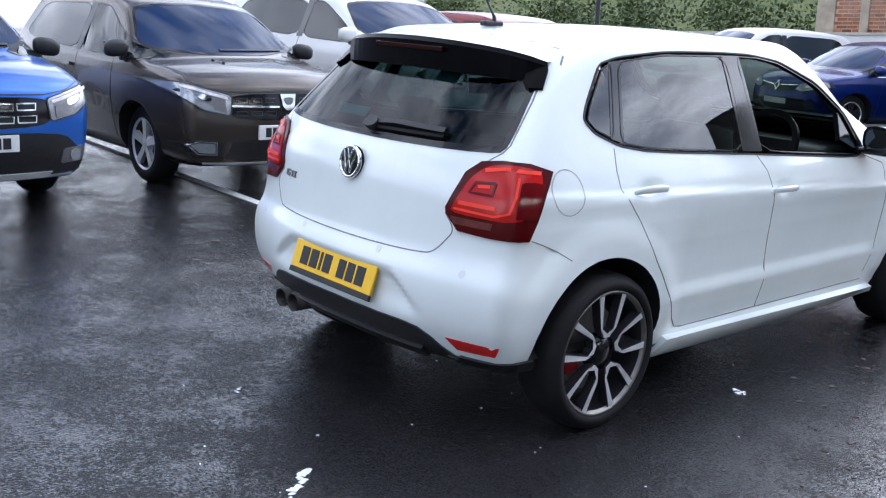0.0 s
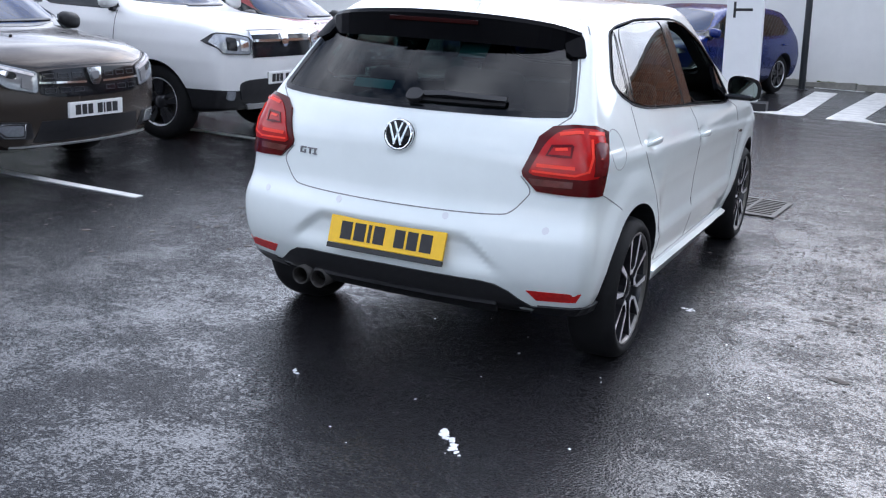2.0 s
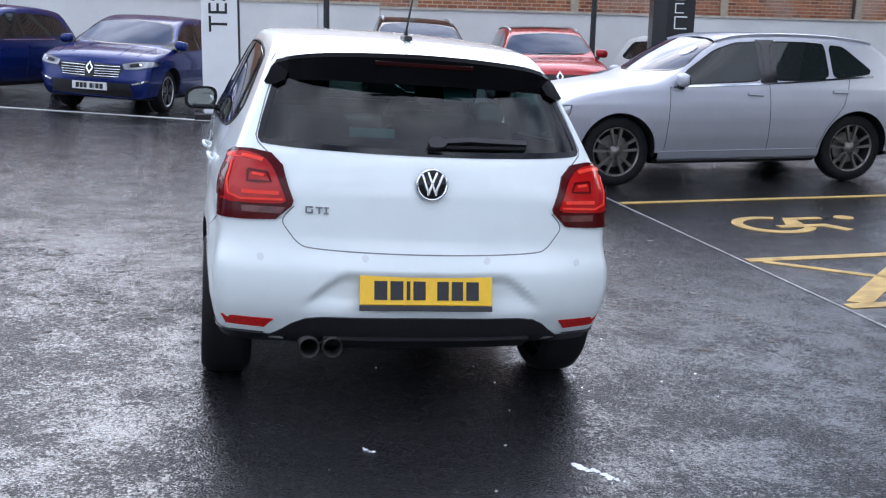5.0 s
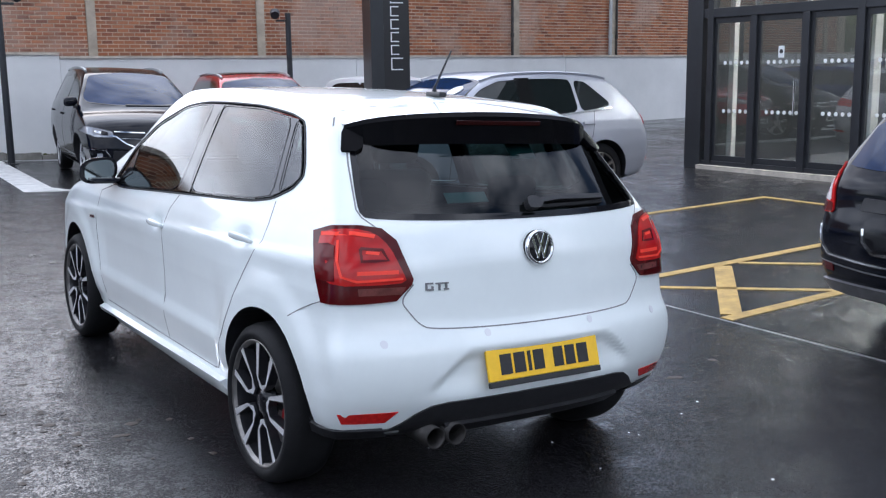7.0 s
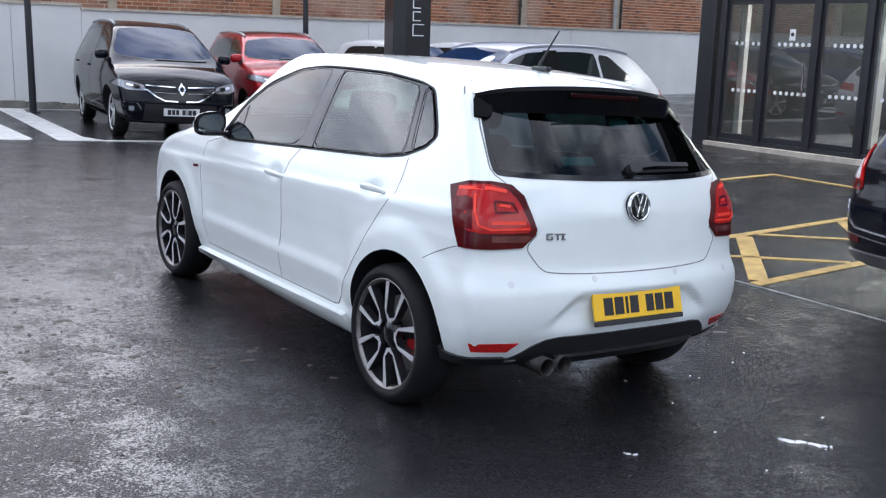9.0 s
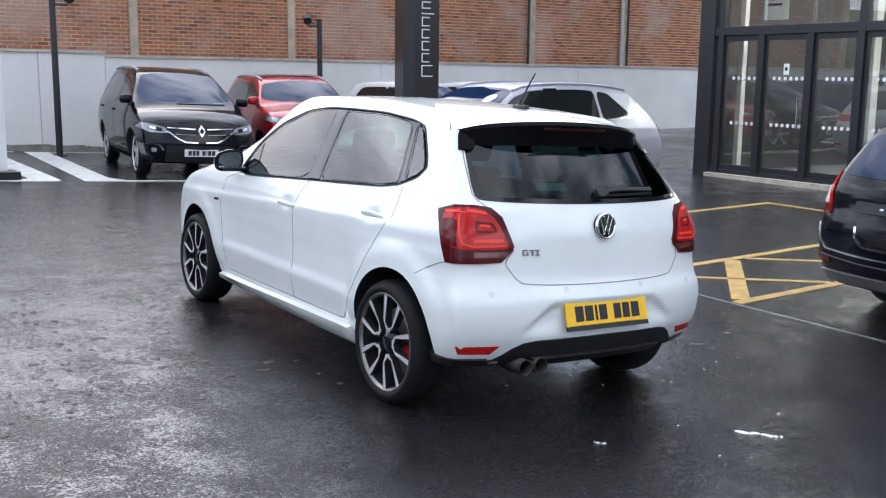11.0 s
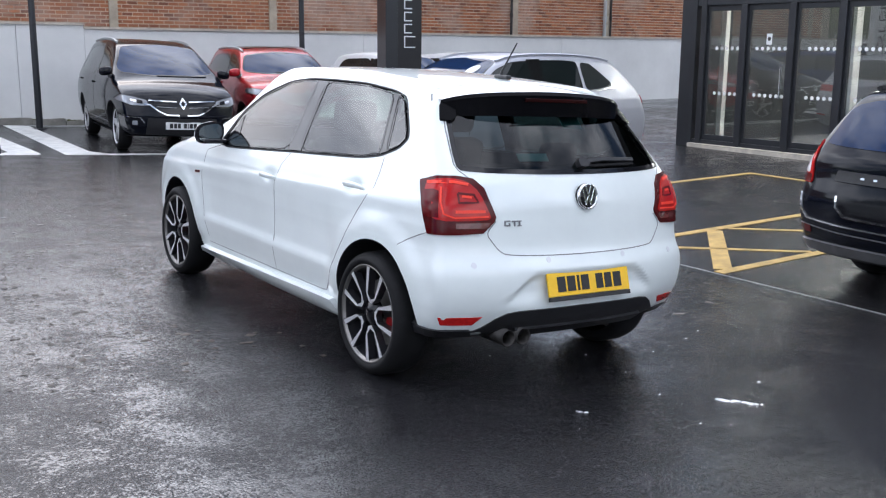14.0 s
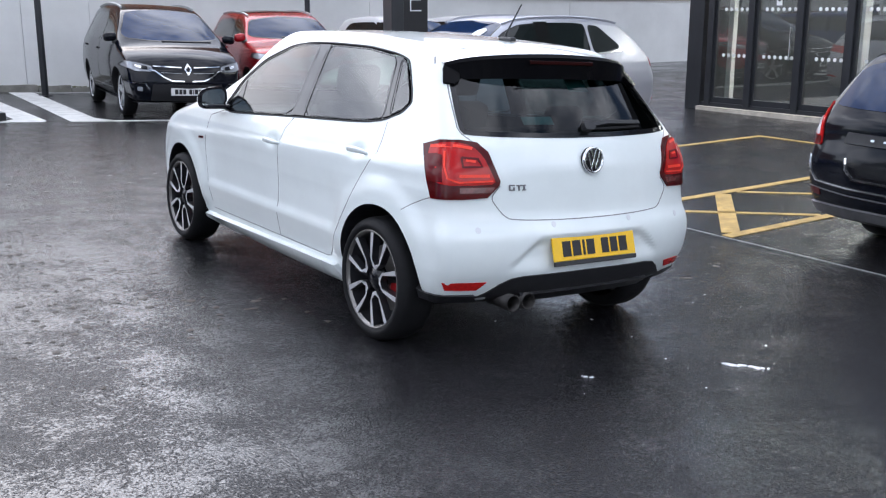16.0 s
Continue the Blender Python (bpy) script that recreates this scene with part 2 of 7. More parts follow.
def pane_glass(name, tint, ior=1.55):
    """Clear or tinted sheet glass: lets light through and mirrors more the flatter one looks along it."""
    m = bpy.data.materials.new(name)
    m.use_nodes = True
    nt = m.node_tree
    nt.nodes.clear()
    out = nt.nodes.new("ShaderNodeOutputMaterial")
    tr, gl, mx, lw, pw, fr = (nt.nodes.new(k) for k in ("ShaderNodeBsdfTransparent", "ShaderNodeBsdfGlossy", "ShaderNodeMixShader", "ShaderNodeLayerWeight", "ShaderNodeMath", "ShaderNodeMath"))
    tr.inputs["Color"].default_value = (*tint, 1)
    gl.inputs["Roughness"].default_value = 0.0
    r0 = ((ior - 1) / (ior + 1)) ** 2
    lw.inputs["Blend"].default_value = 0.5
    pw.operation, pw.inputs[1].default_value = "POWER", 5.0
    fr.operation, fr.inputs[1].default_value, fr.inputs[2].default_value = "MULTIPLY_ADD", 1 - r0, r0
    nt.links.new(lw.outputs["Facing"], pw.inputs[0])
    nt.links.new(pw.outputs[0], fr.inputs[0])
    nt.links.new(fr.outputs[0], mx.inputs[0])
    nt.links.new(tr.outputs[0], mx.inputs[1])
    nt.links.new(gl.outputs[0], mx.inputs[2])
    nt.links.new(mx.outputs[0], out.inputs["Surface"])
    return m


M["pane"] = pane_glass("tinted_glass", (0.30, 0.37, 0.32), 1.98)
M["privacy"] = pane_glass("privacy_glass", (0.12, 0.18, 0.19), 1.55)
M["clear_pane"] = pane_glass("solar_control_glass", (0.80, 0.83, 0.82), 2.1)


def brick_material():
    """Fired clay, every brick a little different, with soot and pale wash over it."""
    m = bpy.data.materials.new("red_brick")
    m.use_nodes = True
    nt = m.node_tree
    b = nt.nodes["Principled BSDF"]
    b.inputs["Roughness"].default_value = 0.9
    info, geo, tc = nt.nodes.new("ShaderNodeObjectInfo"), nt.nodes.new("ShaderNodeNewGeometry"), nt.nodes.new("ShaderNodeTexCoord")
    add = nt.nodes.new("ShaderNodeMath")
    add.operation = "ADD"
    nt.links.new(info.outputs["Random"], add.inputs[0])
    nt.links.new(geo.outputs["Random Per Island"], add.inputs[1])
    fr = nt.nodes.new("ShaderNodeMath")
    fr.operation = "FRACT"
    nt.links.new(add.outputs[0], fr.inputs[0])
    ramp = nt.nodes.new("ShaderNodeValToRGB")
    cols = [(0.0, (0.16, 0.058, 0.032)), (0.3, (0.31, 0.112, 0.052)), (0.65, (0.42, 0.165, 0.076)), (1.0, (0.25, 0.105, 0.058))]
    ramp.color_ramp.elements[0].position, ramp.color_ramp.elements[0].color = cols[0][0], (*cols[0][1], 1)
    ramp.color_ramp.elements[1].position, ramp.color_ramp.elements[1].color = cols[3][0], (*cols[3][1], 1)
    for p, c in cols[1:3]:
        e = ramp.color_ramp.elements.new(p)
        e.color = (*c, 1)
    nt.links.new(fr.outputs[0], ramp.inputs["Fac"])
    big = nt.nodes.new("ShaderNodeTexNoise")
    big.inputs["Scale"].default_value, big.inputs["Detail"].default_value, big.inputs["Roughness"].default_value = 0.55, 6, 0.62
    nt.links.new(geo.outputs["Position"], big.inputs["Vector"])
    st = nt.nodes.new("ShaderNodeValToRGB")
    st.color_ramp.elements[0].position, st.color_ramp.elements[1].position = 0.50, 0.62
    nt.links.new(big.outputs["Fac"], st.inputs["Fac"])
    mix = nt.nodes.new("ShaderNodeMix")
    mix.data_type = "RGBA"
    mix.inputs["B"].default_value = (0.46, 0.34, 0.28, 1)
    sc = nt.nodes.new("ShaderNodeMath")
    sc.operation = "MULTIPLY"
    sc.inputs[1].default_value = 0.6
    nt.links.new(st.outputs["Color"], sc.inputs[0])
    nt.links.new(sc.outputs[0], mix.inputs["Factor"])
    nt.links.new(ramp.outputs["Color"], mix.inputs["A"])
    nt.links.new(mix.outputs["Result"], b.inputs["Base Color"])
    fine = nt.nodes.new("ShaderNodeTexNoise")
    fine.inputs["Scale"].default_value = 70
    nt.links.new(geo.outputs["Position"], fine.inputs["Vector"])
    bp = nt.nodes.new("ShaderNodeBump")
    bp.inputs["Strength"].default_value, bp.inputs["Distance"].default_value = 0.4, 0.005
    nt.links.new(fine.outputs["Fac"], bp.inputs["Height"])
    nt.links.new(bp.outputs["Normal"], b.inputs["Normal"])
    return m


M["brick"] = brick_material()


def wet_asphalt():
    m = bpy.data.materials.new("wet_asphalt")
    m.use_nodes = True
    nt = m.node_tree
    b = nt.nodes["Principled BSDF"]
    tc = nt.nodes.new("ShaderNodeTexCoord")

    def tex(scale, detail, rough=0.6):
        n = nt.nodes.new("ShaderNodeTexNoise")
        n.inputs["Scale"].default_value, n.inputs["Detail"].default_value, n.inputs["Roughness"].default_value = scale, detail, rough
        nt.links.new(tc.outputs["Object"], n.inputs["Vector"])
        return n

    def math_node(op, a, c):
        n = nt.nodes.new("ShaderNodeMath")
        n.operation = op
        for i, v in enumerate((a, c)):
            if isinstance(v, (int, float)):
                n.inputs[i].default_value = v
            else:
                nt.links.new(v, n.inputs[i])
        return n.outputs[0]

    def remap(v, a, c, d, e):
        n = nt.nodes.new("ShaderNodeMapRange")
        for k, x in zip(("From Min", "From Max", "To Min", "To Max"), (a, c, d, e)):
            n.inputs[k].default_value = x
        nt.links.new(v, n.inputs["Value"])
        return n.outputs["Result"]

    big, mid, small, fine, grain = tex(0.55, 3), tex(2.8, 5, 0.62), tex(26, 4, 0.66), tex(90, 3), tex(250, 2)
    wet = math_node("ADD", math_node("MULTIPLY", big.outputs["Fac"], 0.27), math_node("MULTIPLY", mid.outputs["Fac"], 0.40))
    wet = math_node("ADD", wet, math_node("MULTIPLY", small.outputs["Fac"], 0.33))
    wet = math_node("ADD", wet, remap(fine.outputs["Fac"], 0.3, 0.7, -0.12, 0.12))
    film = remap(wet, 0.47, 0.565, 0.0, 1.0)  # 1 = standing film of water
    nt.links.new(math_node("ADD", remap(film, 0.0, 1.0, 0.24, 0.06), remap(fine.outputs["Fac"], 0.35, 0.65, -0.03, 0.05)), b.inputs["Roughness"])
    nt.links.new(remap(film, 0.0, 1.0, 0.12, 0.84), b.inputs["Specular IOR Level"])
    ramp = nt.nodes.new("ShaderNodeValToRGB")
    ramp.color_ramp.elements[0].color, ramp.color_ramp.elements[1].color = (0.007, 0.007, 0.008, 1), (0.034, 0.033, 0.036, 1)
    ramp.color_ramp.elements[0].position, ramp.color_ramp.elements[1].position = 0.36, 0.72
    nt.links.new(grain.outputs["Fac"], ramp.inputs["Fac"])
    nt.links.new(ramp.outputs["Color"], b.inputs["Base Color"])
    stone = nt.nodes.new("ShaderNodeTexVoronoi")
    stone.inputs["Scale"].default_value = 105
    nt.links.new(tc.outputs["Object"], stone.inputs["Vector"])
    h = math_node("ADD", math_node("MULTIPLY", fine.outputs["Fac"], 0.45), math_node("MULTIPLY", grain.outputs["Fac"], 0.20))
    h = math_node("SUBTRACT", h, math_node("MULTIPLY", stone.outputs["Distance"], 0.55))
    bp = nt.nodes.new("ShaderNodeBump")
    bp.inputs["Distance"].default_value = 0.0085
    nt.links.new(remap(film, 0.0, 1.0, 0.46, 0.24), bp.inputs["Strength"])
    nt.links.new(h, bp.inputs["Height"])
    nt.links.new(bp.outputs["Normal"], b.inputs["Normal"])
    return m


M["asphalt"] = wet_asphalt()


# ---------------------------------------------------------------- building helpers
def mesh_object(name, bm, mat, smooth=False):
    me = bpy.data.meshes.new(name)
    bm.to_mesh(me)
    bm.free()
    if mat:
        me.materials.append(mat)
    if smooth:
        me.polygons.foreach_set("use_smooth", [True] * len(me.polygons))
    return new(name, me)


def part(name, bm, mat, parent, label="", smooth=False):
    ob = mesh_object(name, bm, mat, smooth)
    ob.parent = parent
    if label:
        tagged(ob, label)
    return ob


def thing(name, m, label, category, group="", kind=""):
    ob = new(name)
    ob.empty_display_size = 0.1
    ob.matrix_world = m
    return tagged(ob, label, category, group, kind)


def add_box(bm, lo, hi, m=None, bevel=0.0):
    r = bmesh.ops.create_cube(bm, size=1.0)
    vs = r["verts"]
    c = [(a + b) / 2 for a, b in zip(lo, hi)]
    s = [b - a for a, b in zip(lo, hi)]
    for v in vs:
        v.co = Vector((c[0] + v.co.x * s[0], c[1] + v.co.y * s[1], c[2] + v.co.z * s[2]))
    if bevel:
        es = list({e for v in vs for e in v.link_edges})
        r2 = bmesh.ops.bevel(bm, geom=es, offset=bevel, segments=2, affect="EDGES", profile=0.5)
        vs = list({v for f in r2["faces"] for v in f.verts} | {v for v in vs if v.is_valid})
    if m is not None:
        bmesh.ops.transform(bm, matrix=m, verts=[v for v in vs if v.is_valid])
    return bm


def box(lo, hi, bevel=0.0, m=None):
    return add_box(bmesh.new(), lo, hi, m, bevel)


def add_cyl(bm, p, q, r, r2=None, seg=16):
    p, q = Vector(p), Vector(q)
    d = q - p
    m = Matrix.Translation((p + q) / 2) @ d.to_track_quat("Z", "Y").to_matrix().to_4x4()
    bmesh.ops.create_cone(bm, cap_ends=True, segments=seg, radius1=r, radius2=r if r2 is None else r2, depth=d.length, matrix=m)
    return bm


def cyl(p, q, r, r2=None, seg=16):
    return add_cyl(bmesh.new(), p, q, r, r2, seg)


def lathe(profile, seg=48):
    """Turns (radius, x) pairs about the x axis."""
    bm = bmesh.new()
    rings = [[bm.verts.new((x, r * math.cos(2 * math.pi * k / seg), r * math.sin(2 * math.pi * k / seg))) for k in range(seg)] for r, x in profile]
    for a, b in zip(rings, rings[1:]):
        for k in range(seg):
            bm.faces.new((a[k], a[(k + 1) % seg], b[(k + 1) % seg], b[k]))
    bmesh.ops.recalc_face_normals(bm, faces=bm.faces)
    return bm


# ---------------------------------------------------------------- ground levels
JOINT_X = 3.05


def level(x, y):
    """Height of the tarmac: it falls to a joint and rises gently beyond it."""
    if x <= JOINT_X:
        return -0.048 * x + 0.009 * y - 0.03
    return -0.048 * JOINT_X + 0.009 * y + 0.012 * (x - JOINT_X) - 0.03


def on_ground(x, y, yaw=0.0, base=1.3, track=0.75):
    """Pose of a thing that stands on the tarmac at (x, y), turned by yaw degrees."""
    a = radians(yaw)
    f, r = Vector((-math.sin(a), math.cos(a))), Vector((math.cos(a), math.sin(a)))
    def lv(u, v):
        return level(x + f.x * u + r.x * v, y + f.y * u + r.y * v)
    zf, zb, zl, zr = lv(base, 0), lv(-base, 0), lv(0, -track), lv(0, track)
    fy = Vector((f.x, f.y, (zf - zb) / (2 * base))).normalized()
    rx = Vector((r.x, r.y, (zr - zl) / (2 * track))).normalized()
    up = rx.cross(fy).normalized()
    rx = fy.cross(up)
    m = Matrix((rx, fy, up)).transposed().to_4x4()
    m.translation = (x, y, (zf + zb + zl + zr) / 4)
    return m


# ---------------------------------------------------------------- car bodies
def spline(pts, n=6, closed=True):
    p = np.array(pts, float)
    out = []
    N = len(p)
    for i in range(N if closed else N - 1):
        a, b, c, d = (p[(i + k) % N] for k in (-1, 0, 1, 2)) if closed else (p[max(i - 1, 0)], p[i], p[i + 1], p[min(i + 2, N - 1)])
        for t in np.linspace(0, 1, n, endpoint=False):
            out.append(0.5 * (2 * b + (c - a) * t + (2 * a - 5 * b + 4 * c - d) * t * t + (3 * b - a - 3 * c + d) * t ** 3))
    return np.array(out)


def inside(poly, u, v):
    """Which of the points (u, v) lie in the polygon."""
    res = np.zeros(u.shape, bool)
    n = len(poly)
    for i in range(n):
        (x0, y0), (x1, y1) = poly[i], poly[(i + 1) % n]
        c = ((y0 > v) != (y1 > v))
        with np.errstate(divide="ignore", invalid="ignore"):
            xi = (x1 - x0) * (v - y0) / (y1 - y0) + x0
        res ^= c & (u < xi)
    return res


def distance_2d(poly, u, v):
    d = np.full(u.shape, 1e9)
    n = len(poly)
    for i in range(n):
        a, b = poly[i], poly[(i + 1) % n]
        ab = b - a
        t = np.clip(((u - a[0]) * ab[0] + (v - a[1]) * ab[1]) / max(ab @ ab, 1e-9), 0, 1)
        d = np.minimum(d, np.hypot(u - a[0] - t * ab[0], v - a[1] - t * ab[1]))
    return np.where(inside(poly, u, v), -d, d)


def rounded(poly, times=2, k=0.22):
    """Cuts the corners of a polygon until they are round."""
    p = np.array(poly, float)
    for _ in range(times):
        nx = np.roll(p, -1, 0)
        p = np.stack([p + (nx - p) * k, nx + (p - nx) * k], 1).reshape(-1, 2)
    return p


class Shell:
    """A car's outer skin: a side profile, a width for every height, rounded together."""

    def __init__(self, profile, widths, length, tail=0.16, nose=0.22, crown=0.05, taper=(0.93, 0.90), soft=0.06, dents=(), cabin=(0.9, 0.06, 0.10), step=0.02, sweep=0.0):
        self.poly = spline(profile, 5)
        self.wz, self.ww = zip(*widths)
        self.half, self.tail, self.nose, self.crown, self.taper, self.soft, self.dents, self.cabin = length / 2, tail, nose, crown, taper, soft, dents, cabin
        self.wmax, self.sweep = max(self.ww), sweep
        self.y0, self.z0, self.step = -self.half - 0.3, -0.1, step
        ny, nz = int((2 * self.half + 0.6) / self.step) + 2, int(2.2 / self.step)
        gy, gz_ = np.meshgrid(self.y0 + self.step * np.arange(ny), self.z0 + self.step * np.arange(nz), indexing="ij")
        self.table = distance_2d(self.poly, gy, gz_)

    def prof(self, y, z):
        a = np.clip((y - self.y0) / self.step, 0, self.table.shape[0] - 1.001)
        b = np.clip((z - self.z0) / self.step, 0, self.table.shape[1] - 1.001)
        i, j = a.astype(int), b.astype(int)
        f, g = a - i, b - j
        t = self.table
        return t[i, j] * (1 - f) * (1 - g) + t[i + 1, j] * f * (1 - g) + t[i, j + 1] * (1 - f) * g + t[i + 1, j + 1] * f * g

    def width(self, y, z):
        w = np.interp(z, self.wz, self.ww)
        s = y / self.half
        back = 1 - (1 - self.taper[0]) * np.clip(-s - 0.35, 0, 1) ** 2 / 0.42
        front = 1 - (1 - self.taper[1]) * np.clip(s - 0.35, 0, 1) ** 2 / 0.42
        belt, rear_in, front_in = self.cabin
        up = np.clip((z - belt) / 0.45, 0, 1)
        lean = 1 - up * (rear_in * np.clip(-s - 0.1, 0, 1) + front_in * np.clip(s + 0.1, 0, 1))
        return w * back * front * lean

    def f(self, p):
        x, y, z = np.abs(p[..., 0]), p[..., 1], p[..., 2]
        q = (x / self.wmax) ** 2.6
        s = np.clip(y / self.half * 1.6, -1, 1)
        ye = y + q * np.where(s < 0, -self.tail * s * s, self.nose * s * s)
        ye = ye + self.sweep * q * np.clip((z - self.cabin[0]) / 0.2, 0, 1) * np.clip((y + 0.1) / 0.4, 0, 1)
        d = self.prof(ye, z + self.crown * (x / self.wmax) ** 2 * np.clip((z - 0.6) / 0.3, 0, 1))
        for fn in self.dents:
            d = d + fn(p[..., 0], y, z)
        e = x - self.width(y, z)
        k = self.soft
        h = np.clip(0.5 + 0.5 * (d - e) / k, 0, 1)
        return e * (1 - h) + d * h + k * h * (1 - h)

    def cast(self, o, d, reach, steps=60):
        """First crossing along o + t d; NaN where there is none."""
        t = np.linspace(0, reach, steps)
        prev = self.f(o)
        lo = np.full(len(o), np.nan)
        for a in t[1:]:
            cur = self.f(o + d * a)
            hit = np.isnan(lo) & (prev > 0) & (cur <= 0)
            lo[hit] = a - t[1]
            prev = cur
        ok = ~np.isnan(lo)
        a = np.where(ok, lo, 0)
        b = a + t[1]
        for _ in range(14):
            m = (a + b) / 2
            neg = self.f(o + d * m[:, None]) <= 0
            b, a = np.where(neg, m, b), np.where(neg, a, m)
        return np.where(ok, b, np.nan)

    def normals(self, p):
        e = 0.75 * self.step
        g = np.stack([self.f(p + np.array(v) * e) - self.f(p - np.array(v) * e) for v in ((1, 0, 0), (0, 1, 0), (0, 0, 1))], -1)
        return g / np.maximum(np.linalg.norm(g, axis=-1, keepdims=True), 1e-9)

    def skin(self, cell):
        """Points and quads of the whole skin."""
        L, W, lo, hi = self.half + 0.02, self.wmax + 0.02, 0.14, float(self.poly[:, 1].max()) + 0.03
        n = [max(4, int(round(a / cell))) for a in (2 * W, 2 * L, hi - lo)]
        ids = -np.ones([k + 1 for k in n], int)
        ii, jj, kk = np.meshgrid(*[np.arange(k + 1) for k in n], indexing="ij")
        edge = (ii == 0) | (ii == n[0]) | (jj == 0) | (jj == n[1]) | (kk == 0) | (kk == n[2])
        ids[edge] = np.arange(edge.sum())
        P = np.stack([-W + 2 * W * ii[edge] / n[0], -L + 2 * L * jj[edge] / n[1], lo + (hi - lo) * kk[edge] / n[2]], -1)
        zc = 0.62
        Q = np.stack([P[:, 0] * 0.25, np.clip(P[:, 1] * 0.86, -L + 0.5, L - 0.75), np.full(len(P), zc) + 0.15 * (P[:, 2] - zc)], -1)
        t = self.cast(P, Q - P, 1.0, 70)
        P = P + (Q - P) * np.nan_to_num(t, nan=0.5)[:, None]
        quads = []
        for ax in range(3):
            o = [a for a in range(3) if a != ax]
            for side in (0, n[ax]):
                s = np.take(ids, side, axis=ax)
                q = np.stack([s[:-1, :-1], s[1:, :-1], s[1:, 1:], s[:-1, 1:]], -1).reshape(-1, 4)
                if (side == 0) ^ (ax == 1):
                    q = q[:, ::-1]
                quads.append(q)
        return P, np.concatenate(quads)


def basis(view):
    """The two picture axes and the line of sight of a view of a car."""
    h = math.sqrt(0.5)
    return {"rear": ((1, 0, 0), (0, 0, 1), (0, 1, 0)), "front": ((1, 0, 0), (0, 0, 1), (0, -1, 0)), "left": ((0, 1, 0), (0, 0, 1), (1, 0, 0)), "right": ((0, 1, 0), (0, 0, 1), (-1, 0, 0)),
            "top": ((1, 0, 0), (0, 1, 0), (0, 0, -1)), "rear_left": ((h, -h, 0), (0, 0, 1), (h, h, 0)), "rear_right": ((h, h, 0), (0, 0, 1), (-h, h, 0)),
            "front_left": ((h, h, 0), (0, 0, 1), (h, -h, 0)), "front_right": ((h, -h, 0), (0, 0, 1), (-h, -h, 0))}[view]


def project(shell, view, uv):
    """Drops points of a view onto the skin; returns points and outward normals. Points that miss it slide inwards."""
    eu, ev, d = (np.array(a, float) for a in basis(view))
    uv = np.array(uv, float)
    mid = uv.mean(0)
    far = 2.8 if view not in ("left", "right", "top") else 1.6
    start = -d * far + (np.array((0, 0, 0.9)) if view == "top" else 0)
    t = None
    for _ in range(12):
        o = uv[:, :1] * eu + uv[:, 1:] * ev + start
        t = shell.cast(o, np.broadcast_to(d, o.shape), far + 0.2, 110)
        bad = np.isnan(t)
        if not bad.any():
            break
        uv[bad] += 0.12 * (mid - uv[bad])
    p = o + d * np.nan_to_num(t, nan=1.0)[:, None]
    return p, shell.normals(p)


def patch(shell, view, poly, off=0.004, depth=0.012, cell=0.06, curve=0, fair=False):
    """A plate of that outline that follows the skin, off metres proud of it."""
    poly = np.array(poly, float)
    if curve:
        poly = spline(poly, curve)
    dense = []
    for i in range(len(poly)):
        a, b = poly[i], poly[(i + 1) % len(poly)]
        k = max(1, int(np.hypot(*(b - a)) / cell))
        dense += [a + (b - a) * j / k for j in range(k)]
    dense = np.array(dense)
    lo, hi = dense.min(0), dense.max(0)
    gu, gv = np.meshgrid(np.arange(lo[0] + cell / 2, hi[0], cell), np.arange(lo[1] + cell / 2, hi[1], cell))
    g = np.stack([gu.ravel(), gv.ravel()], -1)
    if len(g):
        g = g[distance_2d(dense, g[:, 0], g[:, 1]) < -0.35 * cell]
    n = len(dense)
    allp = [Vector(v) for v in np.concatenate([dense, g])]
    vs, _, fs, _, _, _ = delaunay_2d_cdt(allp, [(i, (i + 1) % n) for i in range(n)], [list(range(n))], 1, 1e-5)
    uv = np.array([tuple(v) for v in vs])
    p, nrm = project(shell, view, uv)
    if fair:  # sheet glass: one even curve instead of the skin's own
        eu, ev, d = (np.array(a, float) for a in basis(view))
        c = (uv - uv.mean(0)) / np.maximum(np.ptp(uv, axis=0), 0.05)
        A = np.stack([c[:, 0] ** i * c[:, 1] ** j for i in range(5) for j in range(3) if i + j < 5], -1)
        t = p @ d
        p = p + ((A @ np.linalg.lstsq(A, t, rcond=None)[0]) - t)[:, None] * d
    top, low = p + nrm * off, p - nrm * depth
    bm = bmesh.new()
    tv = [bm.verts.new(v) for v in top]
    for f in fs:
        if len(set(f)) > 2:
            bm.faces.new([tv[i] for i in f])
    bmesh.ops.recalc_face_normals(bm, faces=bm.faces)
    ref = Vector(nrm.mean(0))
    if sum((f.normal.dot(ref) for f in bm.faces)) < 0:
        bmesh.ops.reverse_faces(bm, faces=bm.faces)
    rim = [e for e in bm.edges if len(e.link_faces) == 1]
    for f in bm.faces:
        f.smooth = True
    for e in rim:
        e.smooth = False
    lv = {}
    for e in rim:
        for v in e.verts:
            if v not in lv:
                lv[v] = None
    for i, v in enumerate(tv):
        if v in lv:
            lv[v] = bm.verts.new(low[i])
    for e in rim:
        a, b = e.verts
        f = e.link_faces[0]
        ls = [l.vert for l in f.loops]
        if ls[(ls.index(a) + 1) % len(ls)] == b:
            a, b = b, a
        bm.faces.new((a, b, lv[b], lv[a]))
    loose = [v for v in bm.verts if not v.link_faces]
    bmesh.ops.delete(bm, geom=loose, context="VERTS")
    return bm


